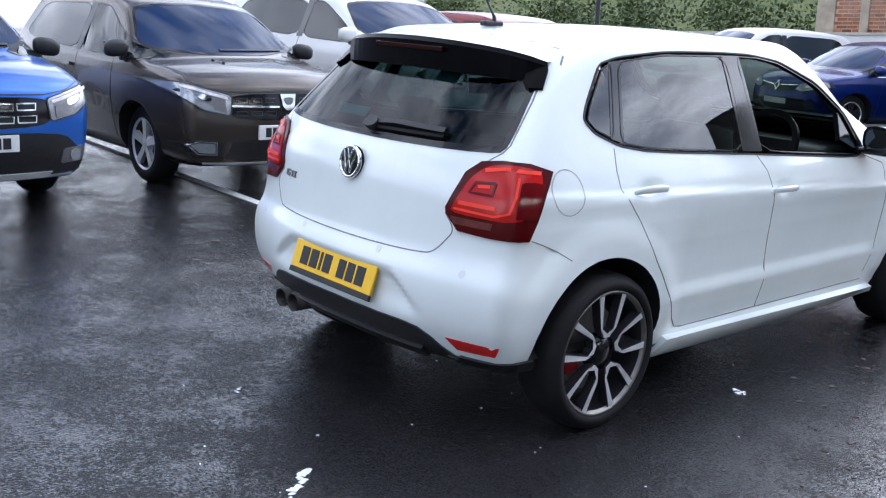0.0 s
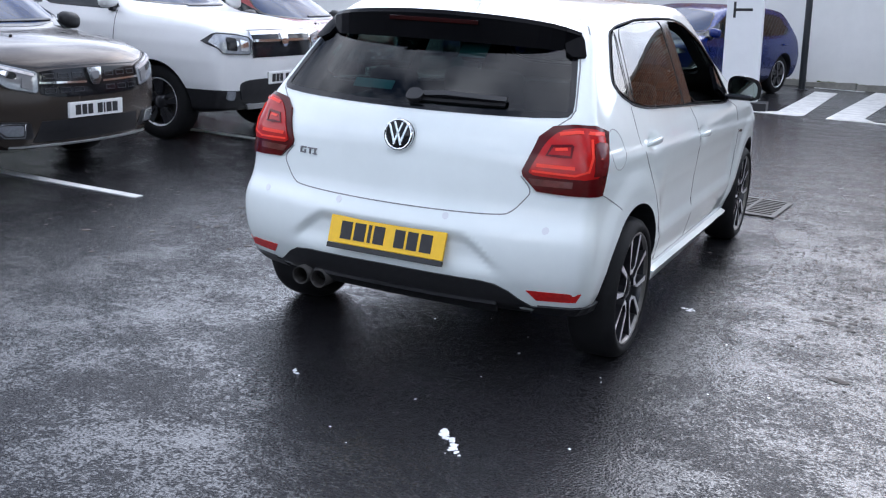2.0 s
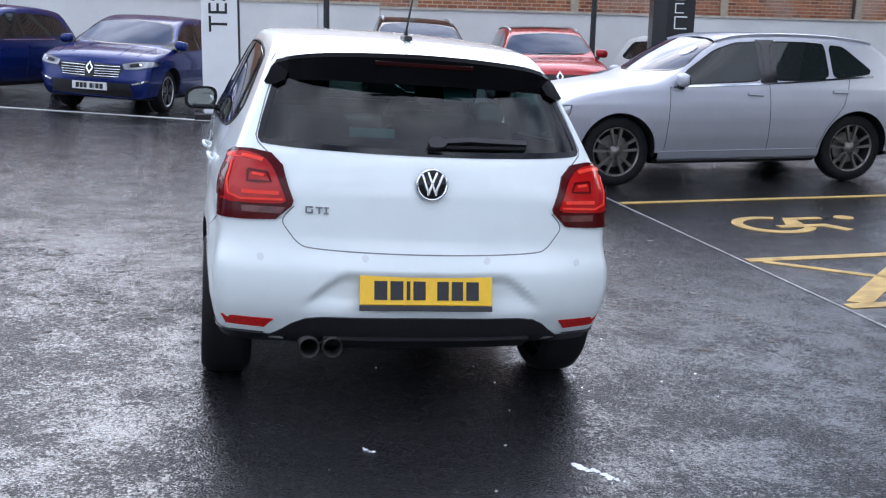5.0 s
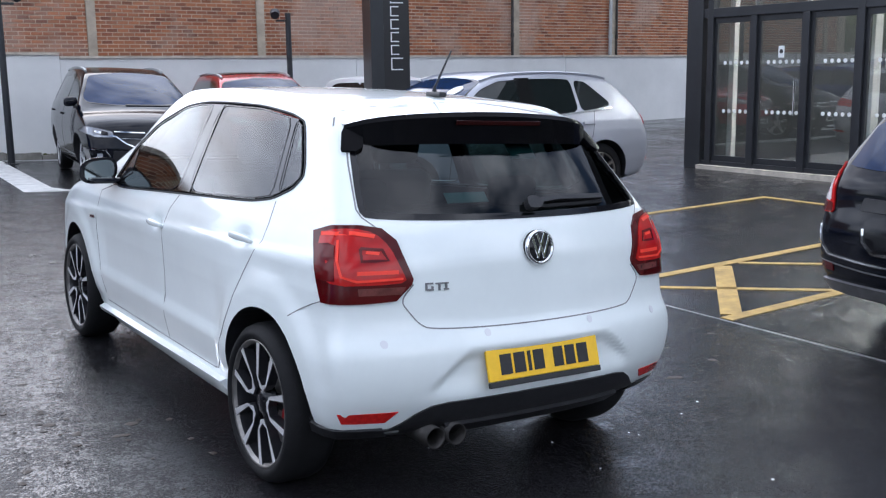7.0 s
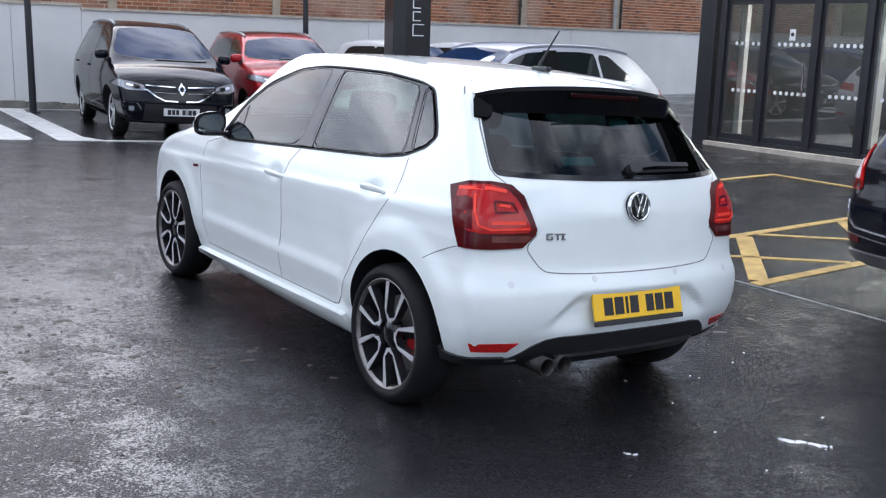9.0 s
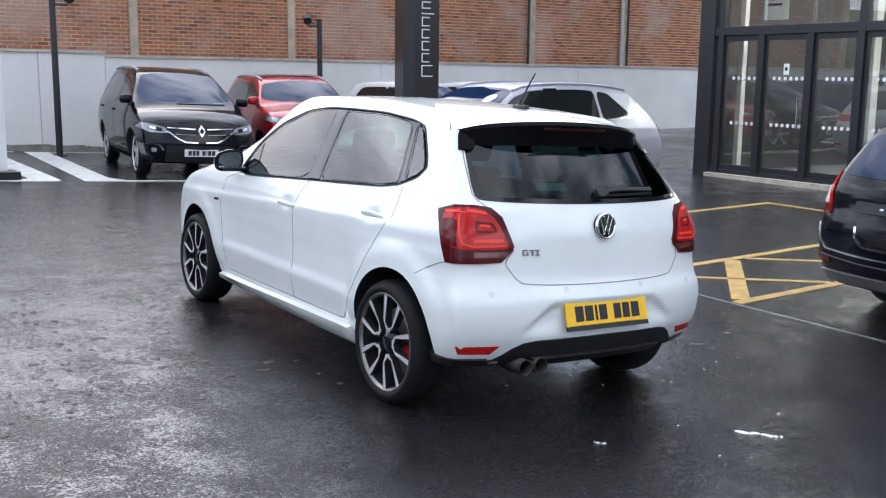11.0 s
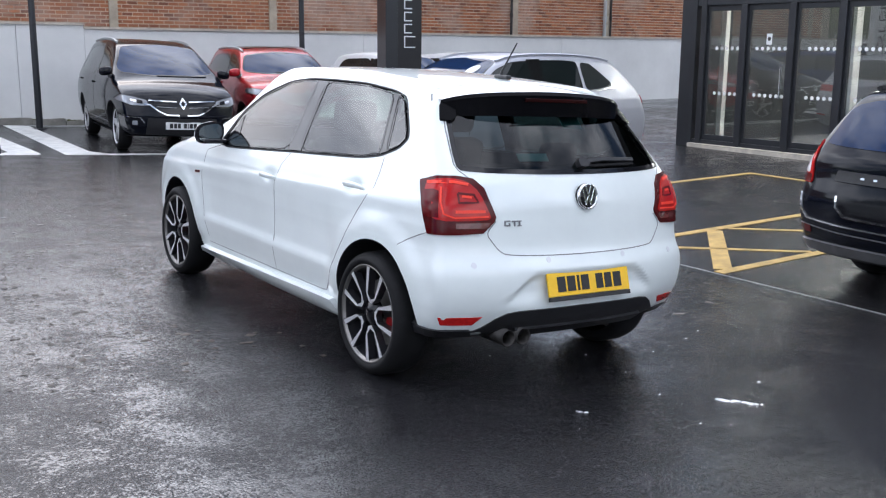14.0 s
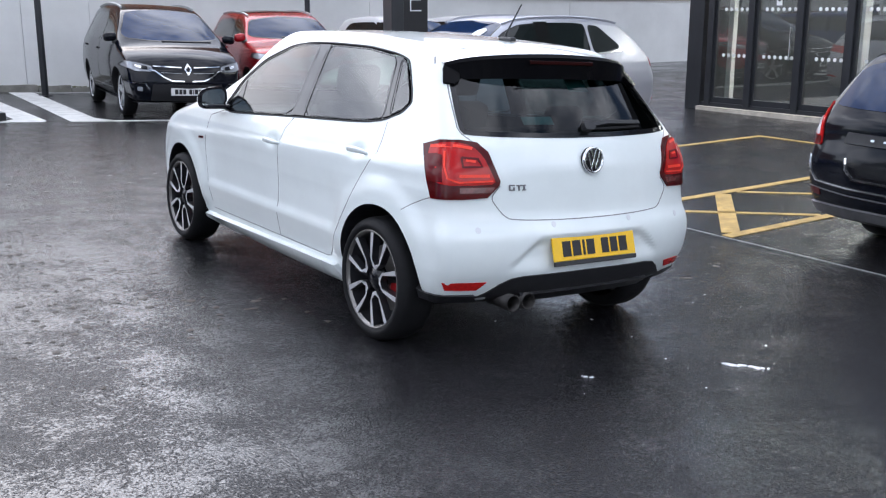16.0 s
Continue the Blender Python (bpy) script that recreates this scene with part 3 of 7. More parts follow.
def strip(shell, view, line, width=0.006, off=0.0015, depth=0.01, closed=False, cell=0.04):
    """A band that follows a line drawn on the skin: a panel gap, a seal, a bright moulding."""
    line = np.array(line, float)
    pts = []
    n = len(line)
    for i in range(n if closed else n - 1):
        a, b = line[i], line[(i + 1) % n]
        k = max(1, int(np.hypot(*(b - a)) / cell))
        pts += [a + (b - a) * j / k for j in range(k)]
    if not closed:
        pts.append(line[-1])
    pts = np.array(pts)
    tan = np.roll(pts, -1, 0) - np.roll(pts, 1, 0)
    if not closed:
        tan[0], tan[-1] = pts[1] - pts[0], pts[-1] - pts[-2]
    tan /= np.maximum(np.linalg.norm(tan, axis=1, keepdims=True), 1e-9)
    nor = np.stack([-tan[:, 1], tan[:, 0]], -1)
    bm = bmesh.new()
    rows = []
    for s in (-0.5, 0.5):
        p, nr = project(shell, view, pts + nor * width * s)
        rows.append(([bm.verts.new(v) for v in p + nr * off], [bm.verts.new(v) for v in p - nr * depth]))
    (ta, la), (tb, lb) = rows
    m = len(pts)
    for i in range(m if closed else m - 1):
        j = (i + 1) % m
        bm.faces.new((ta[i], ta[j], tb[j], tb[i]))
        bm.faces.new((la[i], la[j], ta[j], ta[i]))
        bm.faces.new((tb[i], tb[j], lb[j], lb[i]))
    bmesh.ops.recalc_face_normals(bm, faces=bm.faces)
    return bm


def skin_part(name, P, N, quads, mat, parent, label=""):
    used, inv = np.unique(quads, return_inverse=True)
    me = bpy.data.meshes.new(name)
    me.from_pydata(P[used].tolist(), [], inv.reshape(quads.shape).tolist())
    me.materials.append(mat)
    me.polygons.foreach_set("use_smooth", [True] * len(me.polygons))
    me.normals_split_custom_set_from_vertices(N[used].tolist())
    ob = new(name, me)
    ob.parent = parent
    if label:
        tagged(ob, label)
    return ob


def wheel(parent, x, y, r, width, rim_r, style, side, drop=0.0):
    """A wheel whose outer face looks along side (-1 or 1)."""
    hub = new("wheel")
    hub.parent = parent
    hub.matrix_local = Matrix.Translation((x, y, r - drop)) @ (pose(0, 0, 0) if side > 0 else pose(0, 0, 0, 0, 0, 180))
    h = width / 2
    part("tyre", lathe([(rim_r, -h + 0.02), (rim_r + 0.02, -h), (r - 0.03, -h), (r - 0.008, -h + 0.02), (r, -h + 0.05), (r, h - 0.05), (r - 0.008, h - 0.02), (r - 0.03, h), (rim_r + 0.022, h + 0.003), (rim_r + 0.004, h - 0.006), (rim_r - 0.004, h - 0.03)], 56), M["rubber"], hub, smooth=True)
    part("rim", lathe([(rim_r + 0.003, h - 0.008), (rim_r - 0.001, h - 0.004), (rim_r - 0.006, h - 0.010), (rim_r - 0.014, h - 0.02)], 48), M[style.get("lip", "alloy")], hub, smooth=True)
    part("barrel", lathe([(rim_r - 0.014, h - 0.02), (rim_r - 0.024, h - 0.08), (rim_r - 0.03, -h + 0.03), (0.03, -h + 0.05)], 48), M["dark_alloy"], hub, smooth=True)
    part("brake_disc", cyl((h - 0.12, 0, 0), (h - 0.10, 0, 0), rim_r * 0.68, seg=32), M["disc"], hub)
    if style.get("caliper"):
        part("brake_caliper", box((h - 0.15, -0.05, 0.085), (h - 0.065, 0.05, 0.165), 0.012, pose(0, 0, 0, style["caliper"] if side > 0 else -style["caliper"], 0, 0)), M["caliper"], hub, "red brake caliper")
    n, wid, mat = style["n"], style["w"], style["mat"]
    for k in range(n):
        a = 2 * math.pi * (k + style.get("turn", 0.25)) / n
        if style.get("pair"):
            o, q = style["pair"], style["pair"] * style.get("inner", 0.78)
            shapes = [[(0.075, q - wid * 0.4), (rim_r - 0.008, o - wid), (rim_r - 0.008, o + wid), (0.10, q + wid * 0.8)], [(0.10, -q - wid * 0.8), (rim_r - 0.008, -o - wid), (rim_r - 0.008, -o + wid), (0.075, -q + wid * 0.4)],
                      [(0.06, -q * 0.6), (0.10, -q - wid * 0.8), (0.088, -q + wid * 0.6), (0.076, 0), (0.088, q - wid * 0.6), (0.10, q + wid * 0.8), (0.06, q * 0.6)]]
        else:
            shapes = [[(0.04, -wid * 0.7), (rim_r - 0.008, -wid), (rim_r - 0.008, wid), (0.04, wid * 0.7)]]
        bm = bmesh.new()
        for pts in shapes:
            fr = [bm.verts.new((h - 0.012 - 0.10 * max(0, 0.12 - math.hypot(*p)), p[0] * math.cos(a) - p[1] * math.sin(a), p[0] * math.sin(a) + p[1] * math.cos(a))) for p in pts]
            bk = [bm.verts.new((h - 0.05, v.co.y, v.co.z)) for v in fr]
            bm.faces.new(fr)
            for i in range(len(fr)):
                bm.faces.new((fr[i], bk[i], bk[(i + 1) % len(fr)], fr[(i + 1) % len(fr)]))
        bmesh.ops.recalc_face_normals(bm, faces=bm.faces)
        spoke = part("spoke", bm, M["dark_alloy" if style.get("cut") else mat], hub)
        if style.get("cut"):
            bm = bmesh.new()
            for pts in shapes:
                m = np.mean(pts, 0)
                fr = [bm.verts.new((h - 0.0105 - 0.10 * max(0, 0.12 - math.hypot(*p)), p[0] * math.cos(a) - p[1] * math.sin(a), p[0] * math.sin(a) + p[1] * math.cos(a))) for p in (m + (np.array(q) - m) * (.97, .84) for q in pts)]
                bm.faces.new(fr)
            part("machined_face", bm, M[mat], spoke, "bright machined spoke face")
    part("centre_cap", lathe([(0.0, h - 0.016), (0.03, h - 0.018), (0.036, h - 0.022), (0.066, h - 0.028), (0.075, h - 0.06)], 24), M[style.get("cap", mat)], hub, smooth=True)
    return hub


def cut(P, quads, tests):
    """Takes away the quads all of whose corners pass any one test, and those with a corner that passes it below the floor given with it."""
    gone = np.zeros(len(quads), bool)
    for t, floor in tests:
        ok = t(P)
        gone |= ok[quads].all(1) | (ok & (P[:, 2] < floor))[quads].any(1)
    return quads[~gone]


def snap_circle(P, quads, y0, z0, r, xmin):
    """Moves skin points that lie inside a wheel arch out to its edge."""
    used = np.unique(quads)
    p = P[used]
    d = np.hypot(p[:, 1] - y0, p[:, 2] - z0)
    m = (d < r) & (np.abs(p[:, 0]) > xmin) & (d > 1e-4)
    k = r / d[m]
    idx = used[m]
    P[idx, 1] = y0 + (P[idx, 1] - y0) * k
    P[idx, 2] = z0 + (P[idx, 2] - z0) * k


def open_up(shell, P, quads, view, poly):
    """Cuts an opening of that outline into the skin, with a clean edge."""
    eu, ev, d = (np.array(a, float) for a in basis(view))
    poly = np.array(poly, float)
    u, v = P @ eu, P @ ev
    hit = inside(poly, u, v) & (shell.normals(P) @ d < -0.02)
    quads = quads[~hit[quads].all(1)]
    idx = np.unique(quads)
    idx = idx[hit[idx]]
    if len(idx):
        a, b = poly, np.roll(poly, -1, 0)
        ab = b - a
        q = np.stack([u[idx], v[idx]], -1)
        t = np.clip(((q[:, None] - a) * ab).sum(-1) / np.maximum((ab * ab).sum(-1), 1e-9), 0, 1)
        near = a + t[..., None] * ab
        k = np.linalg.norm(near - q[:, None], axis=-1).argmin(1)
        P[idx], _ = project(shell, view, near[np.arange(len(idx)), k])
    return quads


def arch(shell, parent, y0, z0, r, side, mat, lip=0.012):
    """The inside of a wheel arch, from the skin inwards, and its lip."""
    a = np.linspace(-0.16, math.pi + 0.16, 30)
    uv = np.stack([y0 + r * np.cos(a), z0 + r * np.sin(a)], -1)
    view = "right" if side > 0 else "left"
    p, n = project(shell, view, uv)
    bm = bmesh.new()
    out = [bm.verts.new(v) for v in p + n * 0.002]
    mid = [bm.verts.new((v[0] - side * 0.03, y0 + (v[1] - y0) * 1.0, z0 + (v[2] - z0) * 1.0)) for v in p]
    inn = [bm.verts.new((side * 0.50, v[1], v[2])) for v in p]
    cen = bm.verts.new((side * 0.50, y0, z0))
    for i in range(len(a) - 1):
        bm.faces.new((out[i], out[i + 1], mid[i + 1], mid[i]))
        bm.faces.new((mid[i], mid[i + 1], inn[i + 1], inn[i]))
        bm.faces.new((inn[i], inn[i + 1], cen))
    return part("wheel_arch_liner", bm, M["trim"], parent)


def eased(pts):
    """An open line with its corners rounded off."""
    p = [np.array(q, float) for q in pts]
    for _ in range(3):
        p = [p[0]] + [a + (b - a) * k for a, b in zip(p, p[1:]) for k in (.25, .75)] + [p[-1]]
    return p


def inset(poly, k):
    p = np.array(poly)
    c = p.mean(0)
    return [tuple(c + (q - c) * k) for q in p]


def mirror(poly):
    return [(-u, v) for u, v in poly]


HATCH = [(-1.80, .24), (-1.97, .34), (-2.02, .5), (-2.02, .68), (-1.98, .85), (-1.95, 1.0), (-1.82, 1.22), (-1.66, 1.40), (-1.45, 1.455), (-1.0, 1.49), (-.5, 1.50), (0, 1.485), (.32, 1.44), (.6, 1.34), (.95, 1.15), (1.20, 1.02), (1.55, .97), (1.82, .90), (1.97, .78), (2.01, .60), (2.02, .45), (1.98, .30), (1.85, .22), (1.0, .19), (-1.0, .19)]
SUV = [(-1.80, .30), (-1.97, .40), (-2.02, .55), (-2.02, .72), (-1.98, .9), (-1.96, 1.05), (-1.86, 1.25), (-1.72, 1.42), (-1.52, 1.47), (-1.0, 1.50), (-.5, 1.50), (-.05, 1.485), (.25, 1.44), (.5, 1.35), (.82, 1.18), (1.05, 1.07), (1.5, 1.02), (1.80, .95), (1.96, .83), (2.01, .66), (2.02, .5), (1.99, .36), (1.85, .27), (1.0, .23), (-1.0, .23)]
MPV = [(-1.82, .24), (-1.97, .34), (-2.02, .5), (-2.02, .68), (-1.99, .85), (-1.97, 1.0), (-1.88, 1.22), (-1.76, 1.40), (-1.58, 1.455), (-1.0, 1.50), (-.4, 1.50), (.1, 1.47), (.45, 1.40), (.75, 1.28), (1.08, 1.10), (1.35, .97), (1.62, .90), (1.84, .82), (1.97, .70), (2.01, .56), (2.02, .45), (1.98, .30), (1.85, .22), (1.0, .19), (-1.0, .19)]
WIDTHS = [(.15, .80), (.3, .93), (.5, .985), (.68, 1.0), (.82, .99), (.95, .955), (1.1, .885), (1.3, .78), (1.48, .69), (1.6, .63)]
FIVE = dict(n=5, w=0.035, mat="alloy")
FIVE_DARK = dict(n=5, w=0.03, mat="dark_alloy", pair=0.03)


def scaled(profile, L, H):
    return [(y * L / 4.04, z * H / 1.50) for y, z in profile]


def car(spec, m):
    """A parked car: skin, panes, lamps, grille, plates, mirrors, wheels."""
    L, W, H, r = spec["L"], spec["W"], spec["H"], spec.get("r", 0.31)
    sy, sz = L / 4.04, H / 1.50
    sh = Shell(spec.get("raw") or scaled(spec["profile"], L, H), [(z * sz, w * W / 2) for z, w in WIDTHS], L, tail=spec.get("tail", 0.16), nose=spec.get("nose", 0.20), cabin=(0.95 * sz, 0.06, 0.10), sweep=0.15)
    root = thing("parked_car", m, spec["label"], "car", "parked cars")
    P, quads = sh.skin(spec.get("cell", 0.05))
    N = sh.normals(P)
    ya, yb = spec["axles"]
    ar = r + 0.045
    quads = cut(P, quads, [(lambda c, y=y: (np.hypot(c[:, 1] - y, c[:, 2] - r) < ar) & (np.abs(c[:, 0]) > 0.45), r - .05) for y in (ya, yb)])
    for y in (ya, yb):
        snap_circle(P, quads, y, r, ar, 0.45)
    w = list(spec["screen"])
    for k, zz in ((1, w[2]), (3, w[4])):
        pp, _ = project(sh, "front", np.array([[0.0, zz]]))
        w[k] = 0.94 * float(sh.width(pp[0, 1], np.array(zz)))
    screen = rounded([(-w[1], w[2] + 0.02), (-w[3] * 0.5, w[2] - 0.02), (w[3] * 0.5, w[2] - 0.02), (w[1], w[2] + 0.02), (w[3], w[4] - 0.045), (w[3] * 0.6, w[4] - 0.008), (0, w[4] + 0.01), (-w[3] * 0.6, w[4] - 0.008), (-w[3], w[4] - 0.045)], 2, 0.14)
    quads = open_up(sh, P, quads, "front", screen)
    dlo = [rounded(q, 2, 0.12) for q in spec["dlo"]]
    for v in ("left", "right"):
        for pane in dlo:
            quads = open_up(sh, P, quads, v, pane)
    rear_pane = None
    if "back" in spec:
        w = list(spec["back"])
        for k in (0, 2):
            pp, _ = project(sh, "rear", np.array([[0.0, w[k + 1]]]))
            w[k] = 0.86 * float(sh.width(pp[0, 1], np.array(w[k + 1])))
        rear_pane = rounded([(-w[0], w[1]), (w[0], w[1]), (w[2], w[3] - 0.05), (0, w[3] + 0.01), (-w[2], w[3] - 0.05)], 2, 0.15)
        quads = open_up(sh, P, quads, "rear", rear_pane)
    N = sh.normals(P)
    low = spec.get("clad", 0.27)
    mid = P[quads].mean(1)
    dark = mid[:, 2] < low
    skin_part("body", P, N, quads[~dark], M[spec["paint"]], root)
    skin_part("lower_trim", P, N, quads[dark], M["trim"], root)
    for y in (ya, yb):
        for s in (-1, 1):
            arch(sh, root, y, r, ar, s, None)
            x = float(sh.width(np.array(y), np.array(r))) - 0.115
            wheel(root, s * x, y, r, 0.2, r - spec.get("side_wall", 0.10), spec["rim"], s)
    # panes
    for v in ("left", "right"):
        for pane in dlo:
            part("side_window", patch(sh, v, pane, 0.001, 0.01, 0.07, fair=True), M["glass"], root)
        for pane in dlo:
            part("window_seal", strip(sh, v, pane, 0.012, 0.003, 0.01, True), M["gloss_black"], root)
        if spec.get("pillar"):
            part("pillar_trim", patch(sh, v, spec["pillar"], 0.003, 0.01, 0.07), M["pillar"], root)
        for ln in spec.get("gaps", ()):
            part("panel_gap", strip(sh, v, ln, 0.006), M["trim"], root)
        for hy, hz in spec.get("handles", ()):
            part("door_handle", patch(sh, v, [(hy - 0.09, hz - 0.016), (hy + 0.09, hz - 0.01), (hy + 0.09, hz + 0.016), (hy - 0.09, hz + 0.016)], 0.03, 0.0, 0.06), M[spec.get("handle_mat", spec["paint"])], root)
    part("windscreen", patch(sh, "front", screen, 0.001, 0.01, 0.07, fair=True), M["screen_glass"], root)
    part("window_seal", strip(sh, "front", screen, 0.016, 0.003, 0.01, True), M["gloss_black"], root)
    if "top_panel" in spec:
        part("roof_panel", patch(sh, "top", spec["top_panel"][0], 0.010, 0.02, 0.06), M[spec["top_panel"][1]], root)
    if rear_pane is not None:
        part("rear_window", patch(sh, "rear", rear_pane, 0.001, 0.01, 0.07, fair=True), M["glass"], root)
        part("window_seal", strip(sh, "rear", rear_pane, 0.024, 0.003, 0.01, True), M["seal"], root)
    for view, items in (("front", spec.get("face", ())), ("rear", spec.get("tailend", ()))):
        for nm, mat, poly, off, both in items:
            for q in ((poly, mirror(poly)) if both else (poly,)):
                out = rounded(q, 2, 0.2) if len(q) > 4 and nm not in ("badge", "letter_shape") and "lamp" not in nm else rounded(q, 1, 0.1) if "lamp" in nm else q
                body = part(nm, patch(sh, view, out, off + (0.008 if "inner" in nm else 0), 0.02, 0.03 if "lamp" in nm else 0.045), M[mat], root)
                if nm == "headlamp":
                    part("lamp_housing", patch(sh, view, rounded(inset(np.array(q) - (np.array(q).mean(0) * (.05, 0)), .62), 1), off + .003, 0.0, 0.03), M["dark_silver"], body)
                    part("lamp_reflector", patch(sh, view, rounded(inset(np.array(q) + (np.array(q).mean(0) * (.0, 0)), .28), 1), off + .007, 0.0, 0.03), M["chrome"], body)
                    part("lamp_rim", strip(sh, view, rounded(q, 1, 0.1), 0.008, off + .004, 0.01, True), M["trim"], body)
                elif nm == "badge" and len(q) == 4:
                    part("badge_centre", patch(sh, view, inset(q, .56), off + .006, 0.0, 0.045), M["gloss_black"], body)
    for nm, mat, poly, off in spec.get("corner", ()):
        for view, q in (("front_left", poly), ("front_right", mirror(poly))):
            part(nm, patch(sh, view, rounded(q, 2, 0.15), off, 0.02, 0.03), M[mat], root)
    for nm, mat, poly, wd, off in spec.get("corner_lines", ()):
        for view, q in (("front_left", poly), ("front_right", mirror(poly))):
            part(nm, strip(sh, view, q, wd, off, 0.01), M[mat], root)
    for nm, view, pts, wd, off, mat, both in spec.get("lines", ()):
        for q in ((pts, mirror(pts)) if both and view in ("front", "rear", "top") else (pts,)):
            for vv in (("left", "right") if view == "sides" else (view,)):
                part(nm, strip(sh, vv, q, wd, off, 0.01), M[mat], root)
    for view, key in (("front", "plate"), ("rear", "rear_plate")):
        if key in spec:
            zc = spec[key]
            p, n = project(sh, view, np.array([[0, zc]]))
            s = 1 if view == "front" else -1
            pl = part("number_plate", box((-0.26, p[0, 1] - 0.012, zc - 0.056), (0.26, p[0, 1] + 0.012, zc + 0.056), 0.004), M["plate_white" if s > 0 else "plate_yellow"], root)
            bars(pl, pose(0, p[0, 1] + s * 0.006, zc), s)
    mz, my = spec["mirror"]
    for s in (-1, 1):
        wx = float(sh.width(np.array(my), np.array(mz)))
        bm = bmesh.new()
        bmesh.ops.create_uvsphere(bm, u_segments=20, v_segments=12, radius=1.0)
        for v in bm.verts:
            e = [math.copysign(abs(c) ** 0.7, c) for c in v.co]
            v.co = Vector((s * (wx + 0.115 + 0.10 * e[0]), my + (0.075 if e[1] > 0 else 0.03) * e[1], mz + 0.07 * e[2] - 0.01 * e[0]))
        mir = part("door_mirror", bm, M[spec.get("mirror_mat", spec["paint"])], root, smooth=True)
        part("mirror_glass", box((min(s * (wx + 0.03), s * (wx + 0.20)), my - 0.034, mz - 0.05), (max(s * (wx + 0.03), s * (wx + 0.20)), my - 0.028, mz + 0.05), 0.002), M["mirror_glass"], mir)
        part("mirror_arm", box((min(s * (wx - 0.04), s * (wx + 0.08)), my - 0.03, mz - 0.10), (max(s * (wx - 0.04), s * (wx + 0.08)), my + 0.03, mz - 0.05), 0.01), M["trim"], mir)
    if spec.get("rails"):
        for s in (-1, 1):
            part("roof_rail", patch(sh, "top", [(s * (W / 2 * 0.615), -L * 0.36), (s * (W / 2 * 0.65), -L * 0.36), (s * (W / 2 * 0.65), L * 0.05), (s * (W / 2 * 0.615), L * 0.05)], 0.028, 0.0, 0.15), M[spec["rails"]], root)
    return root


def side_glass(profile, yr, ym, zb, zt):
    """Panes of one side, quarter light to front door, and the pillar trim. yr: rear end at the belt; ym: the pillar between the doors."""
    curve = spline(profile, 5)

    def ahead(z):  # the windscreen pillar's rear edge at a height
        return float(curve[curve[:, 1] >= z][:, 0].max()) - 0.26
    rear_top, zm = yr + 0.28, zb + 0.55 * (zt - zb)
    rear = [(yr + 0.03, zb + 0.06), (ym - 0.05, zb), (ym - 0.05, zt), (rear_top, zt - 0.03)]
    front = [(ym + 0.05, zb), (ahead(zb), zb - 0.01), (ahead(zm), zm), (ahead(zt - 0.02) - 0.10, zt - 0.015), (ym + 0.05, zt)]
    pillar = [(ym - 0.05, zb), (ym + 0.05, zb), (ym + 0.05, zt), (ym - 0.05, zt)]
    return [rear, front], pillar


def make_spec(kind, label, paint_name, L, W, H, wheelbase, front_over, **kw):
    prof = dict(hatch=HATCH, suv=SUV, mpv=MPV)[kind]
    yb = L / 2 - front_over
    ya = yb - wheelbase
    zb = dict(hatch=0.98, suv=1.05, mpv=0.98)[kind] * H / 1.5
    zt = H - 0.12
    dlo, pillar = side_glass(scaled(prof, L, H), -L / 2 + 0.42, -0.12, zb, zt)
    cow = dict(hatch=1.05, suv=1.11, mpv=1.02)[kind] * H / 1.5
    s = dict(kind=kind, profile=prof, label=label, paint=paint_name, L=L, W=W, H=H, axles=(ya, yb), belt=zb, dlo=dlo, pillar=pillar, rim=FIVE,
             screen=(0, W * 0.415, cow, W * 0.335, H - 0.10), back=(W * 0.37, zb + 0.04, W * 0.31, H - 0.12), mirror=(zb + 0.07, L / 2 - dict(hatch=1.18, suv=1.32, mpv=1.15)[kind]),
             plate=0.46, handles=((-0.02 - 0.25, zb - 0.14), (-L / 2 + 0.75, zb - 0.12)))
    s["gaps"] = ([(-0.12, zb), (-0.13, 0.32)], [(yb - 0.45, zb - 0.02), (yb - 0.42, 0.32)])
    wx = W / 2
    s["face"] = [("headlamp", "lamp_clear", [(wx * 0.52, 0.70), (wx * 0.55, 0.80), (wx * 0.93, 0.86), (wx * 0.93, 0.74)], 0.006, True),
                 ("grille", "gloss_black", [(-wx * 0.5, 0.68), (wx * 0.5, 0.68), (wx * 0.52, 0.79), (-wx * 0.52, 0.79)], 0.004, False),
                 ("lower_intake", "trim", [(-wx * 0.55, 0.27), (wx * 0.55, 0.27), (wx * 0.6, 0.40), (-wx * 0.6, 0.40)], 0.004, False)]
    s.update(kw)
    return s


# ---------------------------------------------------------------- ground
def make_ground():
    bm = bmesh.new()
    xs = sorted({-400, -120, -60, -30, -18, JOINT_X, 400, 120, 60, 36, *np.linspace(-14, 3, 18).tolist(), *np.linspace(4, 26, 23).tolist()})
    ys = sorted({-400, -120, -50, -25, *np.linspace(-14, 17, 16).tolist(), 30, 60, 150, 400})
    def z(x, y):
        return level(max(-14, min(26, x)), max(-14, min(17, y)))
    g = [[bm.verts.new((x, y, z(x, y))) for y in ys] for x in xs]
    for i in range(len(xs) - 1):
        for j in range(len(ys) - 1):
            bm.faces.new((g[i][j], g[i + 1][j], g[i + 1][j + 1], g[i][j + 1]))
    ob = mesh_object("ground", bm, M["asphalt"])
    return tagged(ob, "wet dark tarmac of the car park with patches of shining water", "tarmac", kind="structure")


make_ground()


